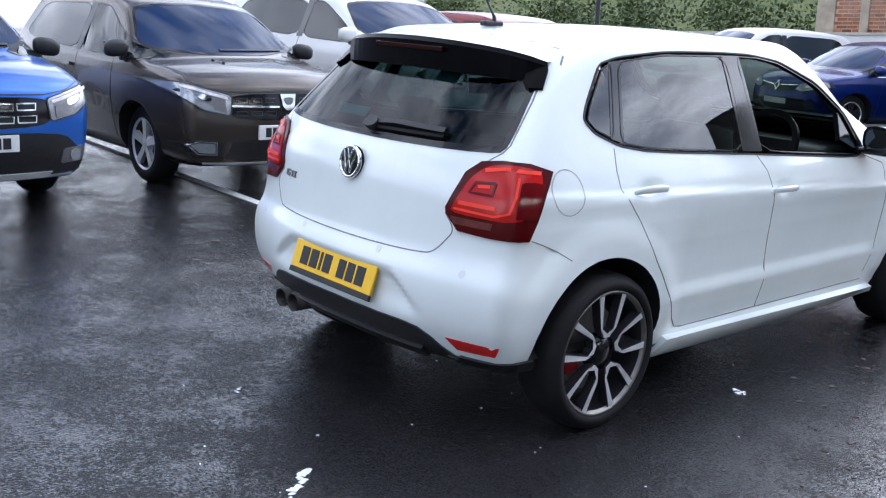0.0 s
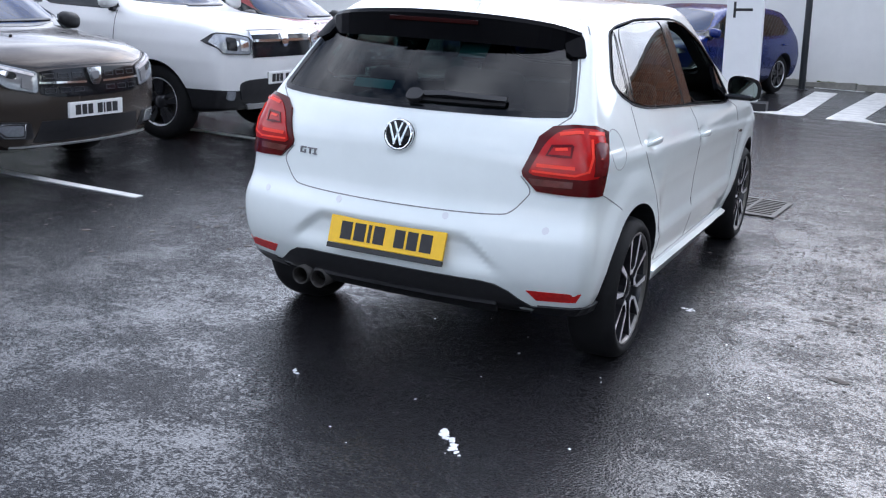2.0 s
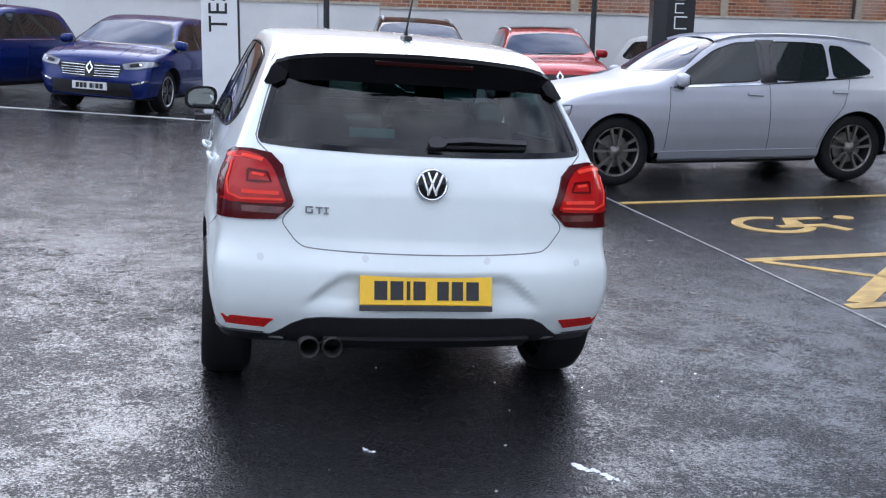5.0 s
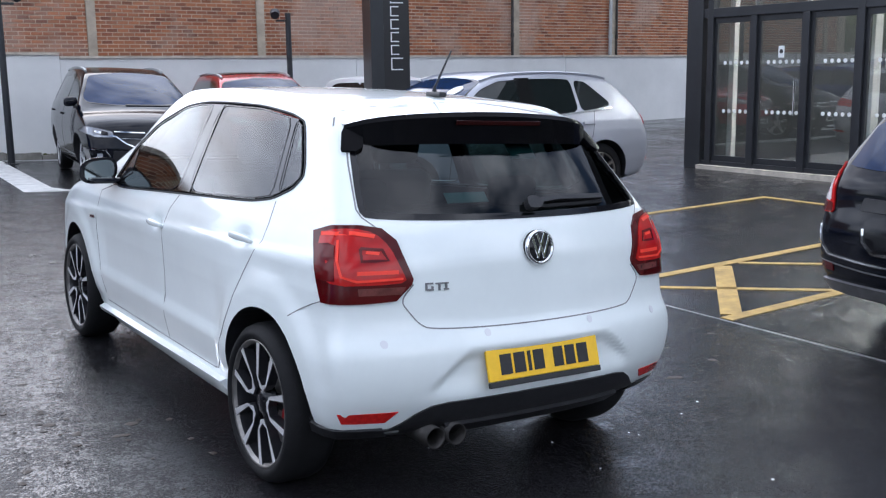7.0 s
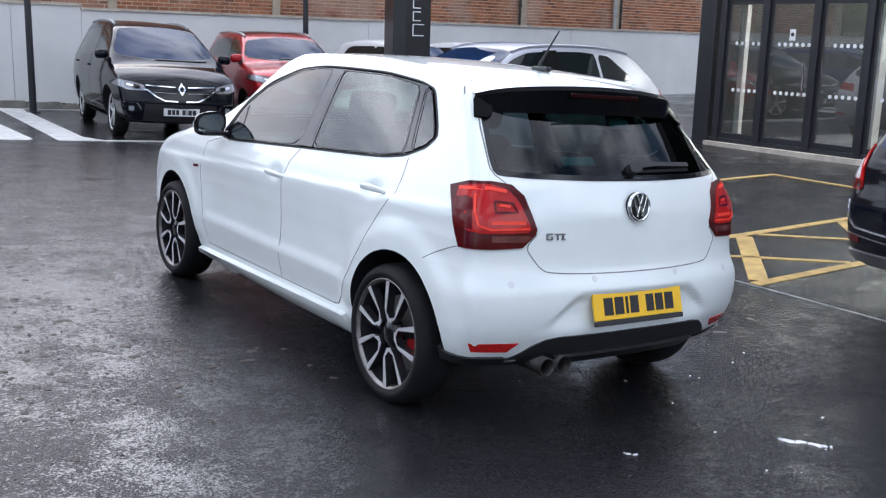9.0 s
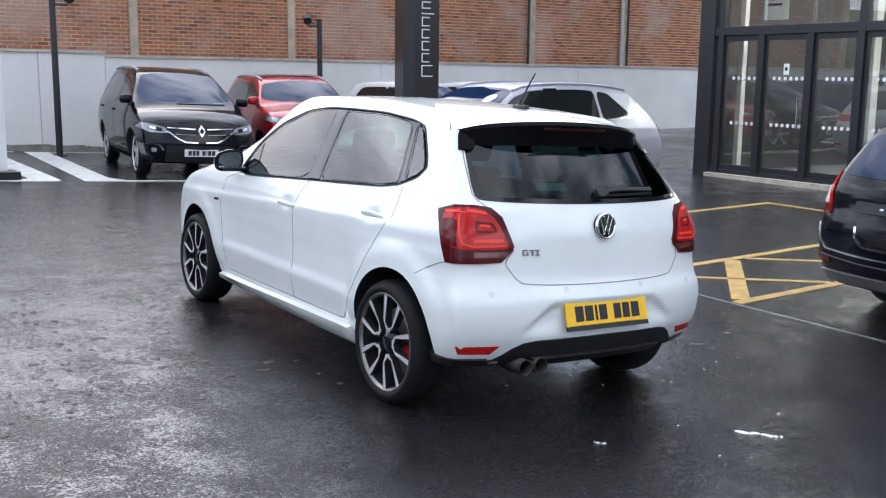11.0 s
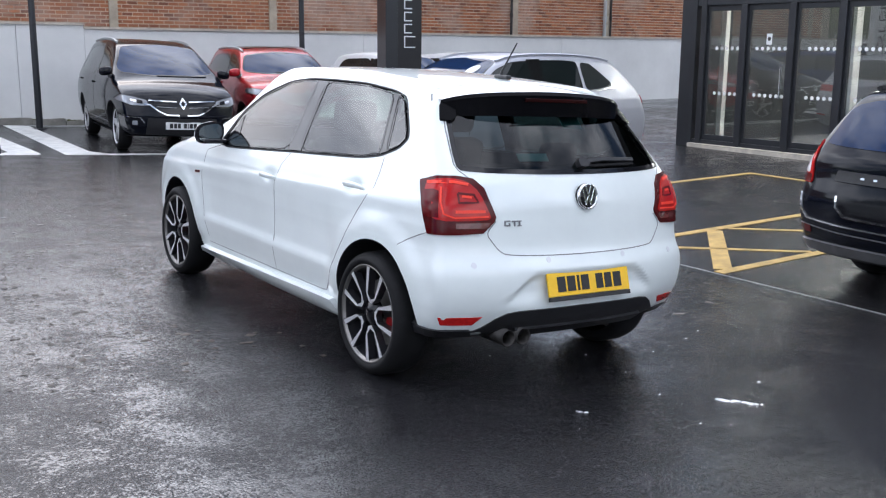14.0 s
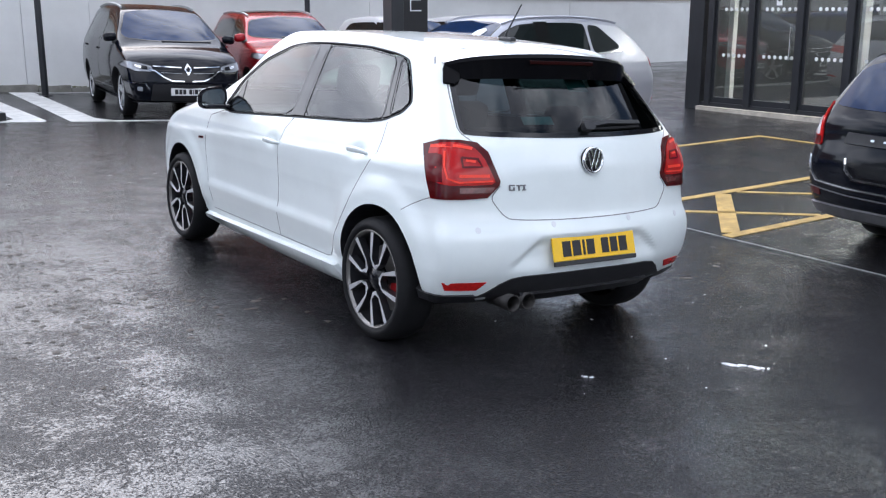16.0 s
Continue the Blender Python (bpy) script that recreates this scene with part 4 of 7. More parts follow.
def marking(name, poly, mat, label, group):
    """A painted line: a thin sheet that lies on the tarmac."""
    bm = bmesh.new()
    poly = [Vector(p) for p in poly]
    n = len(poly)
    top = [bm.verts.new((p.x, p.y, level(p.x, p.y) + 0.005)) for p in poly]
    low = [bm.verts.new((p.x, p.y, level(p.x, p.y) - 0.02)) for p in poly]
    bm.faces.new(top)
    for i in range(n):
        bm.faces.new((top[i], low[i], low[(i + 1) % n], top[(i + 1) % n]))
    bmesh.ops.recalc_face_normals(bm, faces=bm.faces)
    return tagged(mesh_object(name, bm, M[mat]), label, "road marking", group, "structure")


def line(a, b, w, mat, label="", group="bay lines"):
    a, b = Vector(a), Vector(b)
    t = (b - a).normalized()
    n = Vector((-t.y, t.x)) * w / 2
    k = max(1, int((b - a).length / 1.0))
    pts = [a + (b - a) * i / k for i in range(k + 1)]
    poly = [p + n for p in pts] + [p - n for p in reversed(pts)]
    return marking("bay_line", poly, mat, label or ("worn yellow painted bay line on wet tarmac" if "yellow" in mat else "thin white painted bay line on wet tarmac"), group)


WL, YL = "line_white", "line_yellow"
for y in (-5.4, -2.8, -0.2, 2.42, 5.0):
    line((-2.92, y), (-7.9, y + 0.12), 0.08, WL)
line((-10.5, 11.1), (-0.25, 9.42), 0.11, WL)
line((0.70, 9.44), (12.0, 9.6), 0.12, WL)
line((-0.2, 14.93), (0.7, 14.95), 0.10, WL)
line((1.35, 14.96), (4.0, 15.0), 0.10, WL)
marking("hatch_strip", [(-.33, 9.44), (-.05, 9.39), (.18, 9.41), (.26, 9.52), (.28, 11.7), (.30, 14.0), (-.08, 14.0), (-.10, 11.7), (-.13, 9.8), (-.33, 9.56)], WL, "broad white painted strip beside the parking bays", "broad white strips")
marking("hatch_strip", [(.56, 9.40), (.95, 9.40), (1.20, 9.41), (1.20, 9.52), (1.03, 9.9), (1.18, 12.5), (1.33, 14.98), (.88, 14.98), (.74, 12.5), (.60, 10.0)], WL, "broad white painted strip beside the parking bays", "broad white strips")
# disabled bay
for a, b, w in (((3.08, 3.41), (8.1, 3.41), 0.09), ((8.14, 3.45), (8.14, -6.0), 0.09), ((3.10, 1.0), (8.1, 1.0), 0.10), ((3.10, -0.25), (8.1, -0.25), 0.10),
                ((3.20, 0.94), (4.40, -0.19), 0.07), ((4.66, 0.94), (5.85, -0.19), 0.07), ((3.22, -0.19), (4.46, 0.94), 0.15), ((4.88, -0.19), (6.0, 0.94), 0.15)):
    line(a, b, w, YL)
line((3.06, -9.0), (3.05, 9.4), 0.018, "joint", "pale sealed joint between two layings of tarmac", "tarmac joints")


def wheelchair_sign():
    """The painted wheelchair symbol of the bay."""
    c, r0, r1 = Vector((4.02, 2.20)), 0.26, 0.36
    arc = [math.radians(d) for d in range(60, 331, 15)]
    marking("bay_symbol", [c + Vector((math.cos(a), math.sin(a))) * r1 for a in arc] + [c + Vector((math.cos(a), math.sin(a))) * r0 for a in reversed(arc)], YL, "yellow painted wheelchair symbol of a disabled bay", "bay symbol")
    marking("bay_symbol", [(4.02, 2.16), (4.02, 2.06), (4.42, 2.06), (4.52, 1.86), (4.62, 1.91), (4.50, 2.16)], YL, "yellow painted wheelchair symbol of a disabled bay", "bay symbol")
    marking("bay_symbol", [(4.12, 2.163), (4.30, 2.163), (4.34, 2.36), (4.62, 2.38), (4.62, 2.46), (4.26, 2.46)], YL, "yellow painted wheelchair symbol of a disabled bay", "bay symbol")
    marking("bay_symbol", [Vector((4.85, 2.40)) + Vector((math.cos(k * math.pi / 8), math.sin(k * math.pi / 8))) * 0.09 for k in range(16)], YL, "yellow painted wheelchair symbol of a disabled bay", "bay symbol")


wheelchair_sign()


# ---------------------------------------------------------------- the white hatchback
HATCHBACK_PROFILE = [(-1.62, .22), (-1.86, .26), (-1.945, .36), (-1.975, .46), (-1.972, .57), (-1.935, .66), (-1.915, .80), (-1.895, .91), (-1.832, 1.035), (-1.73, 1.14), (-1.605, 1.262), (-1.50, 1.352), (-1.39, 1.405), (-1.2, 1.432), (-.6, 1.458), (0, 1.452), (.24, 1.428), (.47, 1.345), (.76, 1.17), (1.0, 1.03), (1.42, .955), (1.78, .85), (1.92, .70), (1.975, .5), (1.96, .32), (1.85, .21), (1.0, .18), (-1.0, .18)]
HATCHBACK_WIDTHS = [(.15, .74), (.25, .79), (.30, .80), (.36, .815), (.42, .828), (.5, .835), (.66, .842), (.76, .84), (.84, .830), (.9, .812), (.98, .782), (1.1, .735), (1.3, .65), (1.42, .59), (1.5, .55)]


def smooth01(v):
    v = np.clip(v, 0, 1)
    return v * v * (3 - 2 * v)


def plate_recess(x, y, z):
    """The hollow of the rear bumper in which the number plate sits."""
    ax = np.abs(x)
    top = 0.575 - 0.115 * smooth01((ax - 0.30) / 0.20)
    inz = smooth01((top - z) / 0.055) * smooth01((z - 0.39) / 0.10)
    inx = smooth01((0.53 - ax) / 0.13)
    return np.where(y < -1.6, 0.026 * inz * inx, 0)


def door_scoop(x, y, z):
    """Lower doors draw in under a soft crease."""
    a = smooth01((y + 1.05) / 0.2) * smooth01((0.85 - y) / 0.2)
    return 0.017 * a * smooth01((z - 0.425) / 0.07) * smooth01((0.82 - z) / 0.24)


def arch_flare(y, z):
    """Swollen flanks round the wheel openings."""
    d = np.minimum(np.hypot(y + 1.34, z - .298), np.hypot(y - 1.24, z - .298))
    return 0.013 * smooth01((.50 - d) / .10) * smooth01((z - .25) / .1)


def shoulder(y, z):
    """The crease that runs from the tail lamps forward under the windows."""
    line = .86 - .045 * (y + 1.0)
    return 0.007 * smooth01((z - line + .10) / .10) * smooth01((line + .015 - z) / .03)


def hatchback_shell():
    sh = Shell(HATCHBACK_PROFILE, HATCHBACK_WIDTHS, 3.97, tail=0.15, nose=0.30, crown=0.05, taper=(0.945, 0.90), soft=0.05, cabin=(0.95, 0.07, 0.10), step=0.01, sweep=0.34)
    sh.dents = (plate_recess,)
    plain = sh.width
    sh.width = lambda y, z: plain(y, z) * (1 - .05 * smooth01((z - .52) / .18) * np.clip(-y / sh.half - .35, 0, 1) ** 2 / .42) - door_scoop(None, y, z) + arch_flare(y, z) + shoulder(y, z) - handle_bowl(y, z)
    return sh


REAR_GLASS = [(-.628, 1.022), (0, 1.012), (.628, 1.022), (.640, 1.045), (.560, 1.29), (.51, 1.318), (0, 1.335), (-.51, 1.318), (-.560, 1.29), (-.640, 1.045)]
FRONT_GLASS = [(-.345, .985), (.55, .93), (.44, 1.12), (.255, 1.242), (-.03, 1.335), (-.20, 1.357), (-.355, 1.36)]
REAR_DOOR_GLASS = [(-.46, .99), (-1.08, 1.025), (-1.225, 1.05), (-1.135, 1.328), (-.85, 1.357), (-.45, 1.36)]
QUARTER_GLASS = [(-1.265, 1.062), (-1.345, 1.095), (-1.375, 1.128), (-1.35, 1.17), (-1.24, 1.30), (-1.18, 1.322)]
SIDE_RING = [(-.40, .972), (.60, .91), (.46, 1.13), (.27, 1.255), (-.02, 1.348), (-.26, 1.373), (-.50, 1.377), (-.85, 1.373), (-1.13, 1.348), (-1.245, 1.322), (-1.365, 1.18), (-1.395, 1.130), (-1.355, 1.082), (-1.24, 1.035), (-1.08, 1.010)]
TAIL_LAMP = [(-.653, -1.745, .994), (-.60, -1.795, .984), (-.556, -1.825, .945), (-.524, -1.852, .866), (-.507, -1.865, .820), (-.514, -1.867, .80), (-.560, -1.85, .747), (-.653, -1.806, .740), (-.767, -1.719, .738), (-.772, -1.69, .80), (-.764, -1.635, .92), (-.750, -1.608, .962), (-.70, -1.672, .990)]


def on_lamp(p):
    """A point of the lamp's inner drawing, carried to the lamp's outline."""
    x, y, z = p
    k = min(max((-x - .52) / .24, 0), 1)
    return x, y + .058 * k, z - .021 + .016 * k * min(max((z - .9) / .07, 0), 1)


GATE = [(-.560, .747), (-.528, .704), (-.495, .664), (-.452, .644), (0, .634), (.452, .644), (.495, .664), (.528, .704), (.560, .747)]


def lamp_uv(points, side):
    """Outline of a tail lamp as seen squarely from its corner of the car."""
    h = math.sqrt(0.5)
    points = points if points is TAIL_LAMP or points[0][2] < .3 else [on_lamp(p) for p in points]
    return [((x * h - y * h) if side < 0 else -(x * h - y * h), z) for x, y, z in points]


HANDLES = ((-.185, .815), (-1.11, .870))


def handle_bowl(y, z):
    """The hollows behind the door handles."""
    return sum(.020 * np.exp(-((y - hy) / .062) ** 2 - ((z - hz - .004) / .030) ** 2) for hy, hz in HANDLES)


def grip(shell, view, hy, hz):
    """A bowed door handle that stands off the skin between its two ends."""
    ends, nr = project(shell, view, np.array([[hy - .10, hz], [hy + .095, hz]]))
    a, b = Vector(ends[0]), Vector(ends[1])
    out = Vector(nr.mean(0)).normalized()
    bm, rings, n = bmesh.new(), [], 14
    for i in range(n + 1):
        t = i / n
        rise = .022 * math.sin(math.pi * t) ** .45 + .002
        fat = .55 + .45 * math.sin(math.pi * t) ** .6
        c = a.lerp(b, t) + out * rise
        rings.append([bm.verts.new(c + out * (.009 * fat * math.cos(k * math.pi / 5)) + Vector((0, 0, .0145 * fat * math.sin(k * math.pi / 5)))) for k in range(10)])
    for p, q in zip(rings, rings[1:]):
        for k in range(10):
            bm.faces.new((p[k], p[(k + 1) % 10], q[(k + 1) % 10], q[k]))
    bm.faces.new(rings[0])
    bm.faces.new(rings[-1])
    bmesh.ops.recalc_face_normals(bm, faces=bm.faces)
    return bm


def make_hatchback():
    sh = hatchback_shell()
    root = thing("hatchback_car", FALL.copy(), "white five-door hatchback car with red tail lamps on wet tarmac", "car")
    paint_m = M["white_paint"]
    P, quads = sh.skin(0.019)
    ay, az, ar = (-1.34, 1.24), 0.298, 0.347
    for y in ay:
        quads = cut(P, quads, [(lambda c: (np.hypot(c[:, 1] - y, c[:, 2] - az) < ar) & (np.abs(c[:, 0]) > 0.45), az - .05)])
        snap_circle(P, quads, y, az, ar, 0.45)
    screen = rounded([(-.62, 1.055), (0, 1.035), (.62, 1.055), (.53, 1.31), (.30, 1.375), (0, 1.39), (-.30, 1.375), (-.53, 1.31)], 2, 0.15)
    rear_glass, side_ring = rounded(REAR_GLASS, 2), rounded(SIDE_RING, 2, 0.14)
    for v, poly in (("rear", rear_glass), ("front", screen), ("left", side_ring), ("right", side_ring)):
        quads = open_up(sh, P, quads, v, poly)
    N = sh.normals(P)
    mid, nm = P[quads].mean(1), N[quads].mean(1)
    ax, y, z = np.abs(mid[:, 0]), mid[:, 1], mid[:, 2]
    gate_poly = np.array(GATE + [(.50, .82), (.55, .93), (.60, .985), (.65, 1.03), (.605, 1.25), (.53, 1.36), (-.53, 1.36), (-.605, 1.25), (-.65, 1.03), (-.60, .985), (-.55, .93), (-.50, .82)])
    under = z < 0.225
    gate = inside(gate_poly, mid[:, 0], z) & (y < -1.45) & ~under
    bumper = (y < -1.58) & (z < 0.765) & ~gate & ~under
    front_bumper = (y > 1.5) & (z < 0.70) & ~under
    bonnet = (y > 1.05) & (nm[:, 2] > 0.5) & (z > 0.7) & (ax < 0.66)
    rear_door = (ax > 0.5) & ~under & inside(np.array([(-.25, .28), (-.27, .86), (-.36, 1.0), (-.41, 1.38), (-1.2, 1.33), (-1.275, 1.03), (-1.28, .89), (-1.18, .765), (-1.06, .58), (-.826, .288)]), y, z)
    front_door = (ax > 0.5) & ~under & inside(np.array([(-.25, .28), (-.27, .86), (-.36, 1.0), (-.41, 1.38), (.2, 1.27), (.72, .96), (.78, .55), (.74, .30)]), y, z)
    rest = ~(gate | bumper | front_bumper | bonnet | rear_door | front_door | under)
    skin_part("body", P, N, quads[rest], paint_m, root)
    tailgate = skin_part("tailgate", P, N, quads[gate], paint_m, root)
    rb = skin_part("rear_bumper", P, N, quads[bumper], paint_m, root)
    skin_part("front_bumper", P, N, quads[front_bumper], paint_m, root)
    skin_part("bonnet", P, N, quads[bonnet], paint_m, root)
    skin_part("underbody", P, N, quads[under], M["trim"], root)
    doors = {}
    for nme, sel in (("front_door", front_door), ("rear_door", rear_door)):
        for s in (-1, 1):
            doors[nme, s] = skin_part(nme, P, N, quads[sel & (np.sign(mid[:, 0]) == s)], paint_m, root)
    lin = quads[(z > 0.32) & ~((ax > 0.4) & ((np.hypot(y + 1.34, z - az) < 0.40) | (np.hypot(y - 1.24, z - az) < 0.40)))]
    skin_part("interior_lining", P - N * 0.03, -N, lin[:, ::-1], M["lining"], root)
    for yy in ay:
        for s in (-1, 1):
            arch(sh, root, yy, az, ar, s, None)
            wheel(root, s * 0.738, yy + (.03 if yy < 0 else .015), 0.304, 0.20, 0.240, dict(n=5, w=0.0165, cut=True, mat="alloy", pair=0.068, inner=0.48, lip="disc", cap="gloss_black", turn=0.05 if s < 0 else 0.2, caliper=100), s, 0.032)
    # glazing
    part("rear_window", patch(sh, "rear", rear_glass, 0.001, 0.004, 0.05, fair=True), M["privacy"], tailgate, "tinted rear window")
    part("window_seal", strip(sh, "rear", rear_glass, 0.020, 0.003, 0.01, True), M["gloss_black"], tailgate)
    part("windscreen", patch(sh, "front", screen, 0.001, 0.004, 0.08), M["pane"], root)
    part("window_seal", strip(sh, "front", screen, 0.04, 0.003, 0.01, True), M["gloss_black"], root)
    for s, v in ((-1, "left"), (1, "right")):
        rd, fd = doors["rear_door", s], doors["front_door", s]
        part("window", patch(sh, v, inset(REAR_DOOR_GLASS, 1.04), 0.001, 0.004, 0.06, fair=True), M["pane"], rd)
        part("quarter_light", patch(sh, v, inset(QUARTER_GLASS, 1.06), 0.001, 0.004, 0.06), M["pane"], root)
        if s < 0:  # the other front window is wound down
            part("window", patch(sh, v, inset(FRONT_GLASS, 1.035), 0.001, 0.004, 0.06, fair=True), M["pane"], fd)
        part("window_seal", strip(sh, v, side_ring, 0.006, 0.004, 0.012, True), M["seal"], root)
        for pane, host in ((REAR_DOOR_GLASS, rd), (FRONT_GLASS, fd), (QUARTER_GLASS, root)):
            part("window_channel", strip(sh, v, rounded(inset(pane, 1.015), 2, 0.1), 0.004, 0.0045, 0.006, True), M["gloss_black"], host)
        part("pillar_trim", patch(sh, v, [(-.33, .98), (-.475, .985), (-.465, 1.365), (-.34, 1.365)], 0.004, 0.02, 0.08), M["pillar"], root)
        part("pillar_trim", patch(sh, v, [(-1.215, 1.042), (-1.28, 1.062), (-1.19, 1.33), (-1.125, 1.335)], 0.003, 0.02, 0.08), M["pillar"], root)
        part("mirror_triangle", patch(sh, v, [(.36, 1.0), (.50, .95), (.40, 1.12)], 0.004, 0.02, 0.08), M["gloss_black"], fd)
        # panel gaps
        for ln in ([(-.37, .965), (-.31, .90), (-.275, .80), (-.25, .5), (-.245, .285)], [(-1.272, 1.03), (-1.285, .95), (-1.278, .885), (-1.18, .765), (-1.075, .60), (-.96, .45), (-.90, .345), (-.845, .292), (-.80, .287)],
                   [(.54, .93), (.74, .88), (.79, .70), (.77, .45), (.74, .32)], [(-.82, .286), (.74, .28)], [(-1.54, .655), (-1.60, .69), (-1.67, .72), (-1.72, .738)]):
            part("panel_gap", strip(sh, v, ln, 0.0038, 0.001), M["thin_seam" if ln[0][0] < -1.6 else "seam"], root)
        for (hy, hz), d in zip(HANDLES, (fd, rd)):
            part("door_handle", grip(sh, v, hy, hz), paint_m, d, smooth=True)
        # sill, mirror, side blade
        sill = [(-.94, .185), (.86, .175), (.88, .215), (.86, .240), (-.915, .262)]
        part("side_skirt", patch(sh, v, sill, 0.032, 0.02, 0.08), paint_m, root)
        part("fender_emblem", patch(sh, v, [(.815, .722), (.895, .717), (.892, .732), (.818, .737)], 0.004, 0.0, 0.03), M["lamp_dark_red"], root)
        mir = part("door_mirror", mirror_shell(s), paint_m, fd, smooth=True)
        part("mirror_cap_base", box((min(s * .76, s * .94), .50, .935), (max(s * .76, s * .94), .60, .965), 0.012), M["gloss_black"], mir)
        part("mirror_glass", mirror_plate(s), M["mirror_glass"], mir)
        part("mirror_rim", mirror_plate(s, 1.10, 0.012), M["gloss_black"], mir)
    part("fuel_flap", strip(sh, "right", [(-1.545 + .075 * math.cos(k / 24 * 2 * math.pi), .89 + .078 * math.sin(k / 24 * 2 * math.pi)) for k in range(24)], 0.004, 0.0008, 0.01, True, 0.03), M["thin_seam"], root)
    part("panel_gap", strip(sh, "rear", eased([(-.51, .80)] + GATE + [(.51, .80)]), 0.0045, 0.001), M["seam"], root)
    for s in (-1, 1):
        part("panel_gap", strip(sh, "rear", [(s * .605, .985), (s * .645, 1.02), (s * .653, 1.045), (s * .612, 1.19), (s * .585, 1.26)], 0.005, 0.001), M["seam"], root)
        part("panel_gap", strip(sh, "left" if s < 0 else "right", [(-1.43, 1.315), (-1.40, 1.345), (-1.385, 1.372), (-1.385, 1.39)], 0.005, 0.001), M["seam"], root)
    # tail lamps
    for s in (-1, 1):
        v = "rear_left" if s < 0 else "rear_right"
        full = lamp_uv(TAIL_LAMP, s)
        lamp = part("tail_lamp", patch(sh, v, full, 0.010, 0.02, 0.03), M["lamp_dark_red"], root, "red tail lamp with dark edges")
        part("lens", patch(sh, v, rounded(inset(lamp_uv([(-.66, -1.765, .996), (-.60, -1.79, .985), (-.565, -1.82, .945), (-.535, -1.848, .87), (-.52, -1.855, .828), (-.60, -1.835, .822), (-.72, -1.79, .820), (-.755, -1.74, .85), (-.745, -1.70, .955), (-.72, -1.72, .982)], s), .985), 1), 0.0135, 0.0, 0.03), M["lamp_red"], lamp, "bright red lens")
        side_cell = lamp_uv([(-.752, -1.735, .835), (-.748, -1.70, .935), (-.715, -1.735, .945), (-.705, -1.755, .94), (-.712, -1.78, .835)], s)
        part("side_lens", patch(sh, v, side_cell, 0.0160, 0.0, 0.03), M["lamp_deep_red"], lamp, "deeper red outer lens")
        for ln, wd, mat in (([(-.535, -1.85, .843), (-.655, -1.80, .836), (-.690, -1.78, .852), (-.697, -1.765, .90), (-.695, -1.755, .955)], .008, "lamp_bright"), ([(-.600, -1.79, .972), (-.66, -1.77, .978), (-.735, -1.71, .965)], .012, "lamp_bright"),
                            ([(-.548, -1.845, .865), (-.655, -1.80, .862)], .013, "lamp_bright"), ([(-.645, -1.79, .936), (-.592, -1.82, .933), (-.578, -1.835, .902), (-.645, -1.805, .900), (-.645, -1.79, .936)], .009, "lamp_deep_red"), ([(-.632, -1.80, .925), (-.600, -1.82, .922)], .010, "lamp_bright")):
            part("light_guide", strip(sh, v, lamp_uv(ln, s), wd, 0.0165, 0.0), M[mat], lamp)
        part("reversing_lens", patch(sh, v, lamp_uv([(-.66, -1.815, .812), (-.53, -1.86, .815), (-.545, -1.86, .79), (-.66, -1.82, .788)], s), 0.0125, 0.0, 0.03), M["lamp_smoke"], lamp, "smoky clear reversing lens")
        part("reflector", patch(sh, "rear", [(s * .572, .366), (s * .768, .366), (s * .748, .328), (s * .606, .325)], 0.003, 0.01, 0.04), M["lamp_reflector"], rb, "slim red reflector in the bumper")
        for xx, zz in ((.63, .607), (.24, .62)):
            part("parking_sensor", patch(sh, "rear", [(s * xx + .013 * math.cos(k / 8 * math.pi), zz + .013 * math.sin(k / 8 * math.pi)) for k in range(16)], 0.0015, 0.004, 0.03), M["shade_paint"], rb)
    # lower apron
    apron = [(-.80, .300), (-.70, .292), (-.585, .292), (-.545, .318), (-.505, .352), (-.455, .378), (-.39, .387), (0, .390), (.39, .387), (.455, .378), (.505, .352), (.545, .318), (.585, .292), (.70, .292), (.80, .300), (.79, .262), (.60, .250), (.45, .235), (-.45, .235), (-.60, .250), (-.79, .262)]
    part("rear_apron", patch(sh, "rear", apron, 0.006, 0.03, 0.04), M["trim"], rb, "black plastic rear apron")
    for s in (-1, 1):
        part("apron_side", strip(sh, "rear_left" if s < 0 else "rear_right", lamp_uv([(-.795, -1.675, .283), (-.78, -1.74, .283), (-.72, -1.81, .282), (-.62, -1.86, .280)], s), 0.040, 0.010, 0.03), M["trim"], rb)
    part("rear_apron_fin", patch(sh, "rear", [(-.38, .30), (.45, .30), (.44, .262), (-.37, .262)], 0.022, 0.0, 0.05), M["trim"], rb)
    for xx in (-.435, -.345):
        part("exhaust_pipe", lathe_y([(.036, -1.925), (.039, -1.927), (.039, -1.75), (.033, -1.75), (.033, -1.923), (.036, -1.925)], xx, .258), M["exhaust"], root, "dark steel exhaust tailpipe", smooth=True)
    part("silencer", lathe_y([(.0, -1.70), (.06, -1.69), (.07, -1.66), (.07, -1.45), (.0, -1.43)], -.3, .285), M["exhaust"], root, smooth=True)
    # number plate, emblem, letters, wiper, aerial, spoiler
    pl = part("number_plate", box((-.26, -.006, -.056), (.26, .006, .056), .003, pose(0, -1.974, .503, -17)), M["plate_yellow"], rb, "yellow rear number plate")
    part("plate_surround", box((-.26, -.008, -.078), (.26, .006, -.057), .002, pose(0, -1.974, .503, -17)), M["trim"], pl)
    bars(pl, pose(0, -1.974, .503, -17), -1)
    em = part("emblem", lathe_y([(.0, -.012), (.055, -.012), (.062, -.006), (.062, .01)], 0, 0, pose(0.005, -1.905, .904, -8)), M["gloss_black"], tailgate, "round chrome emblem", smooth=True)
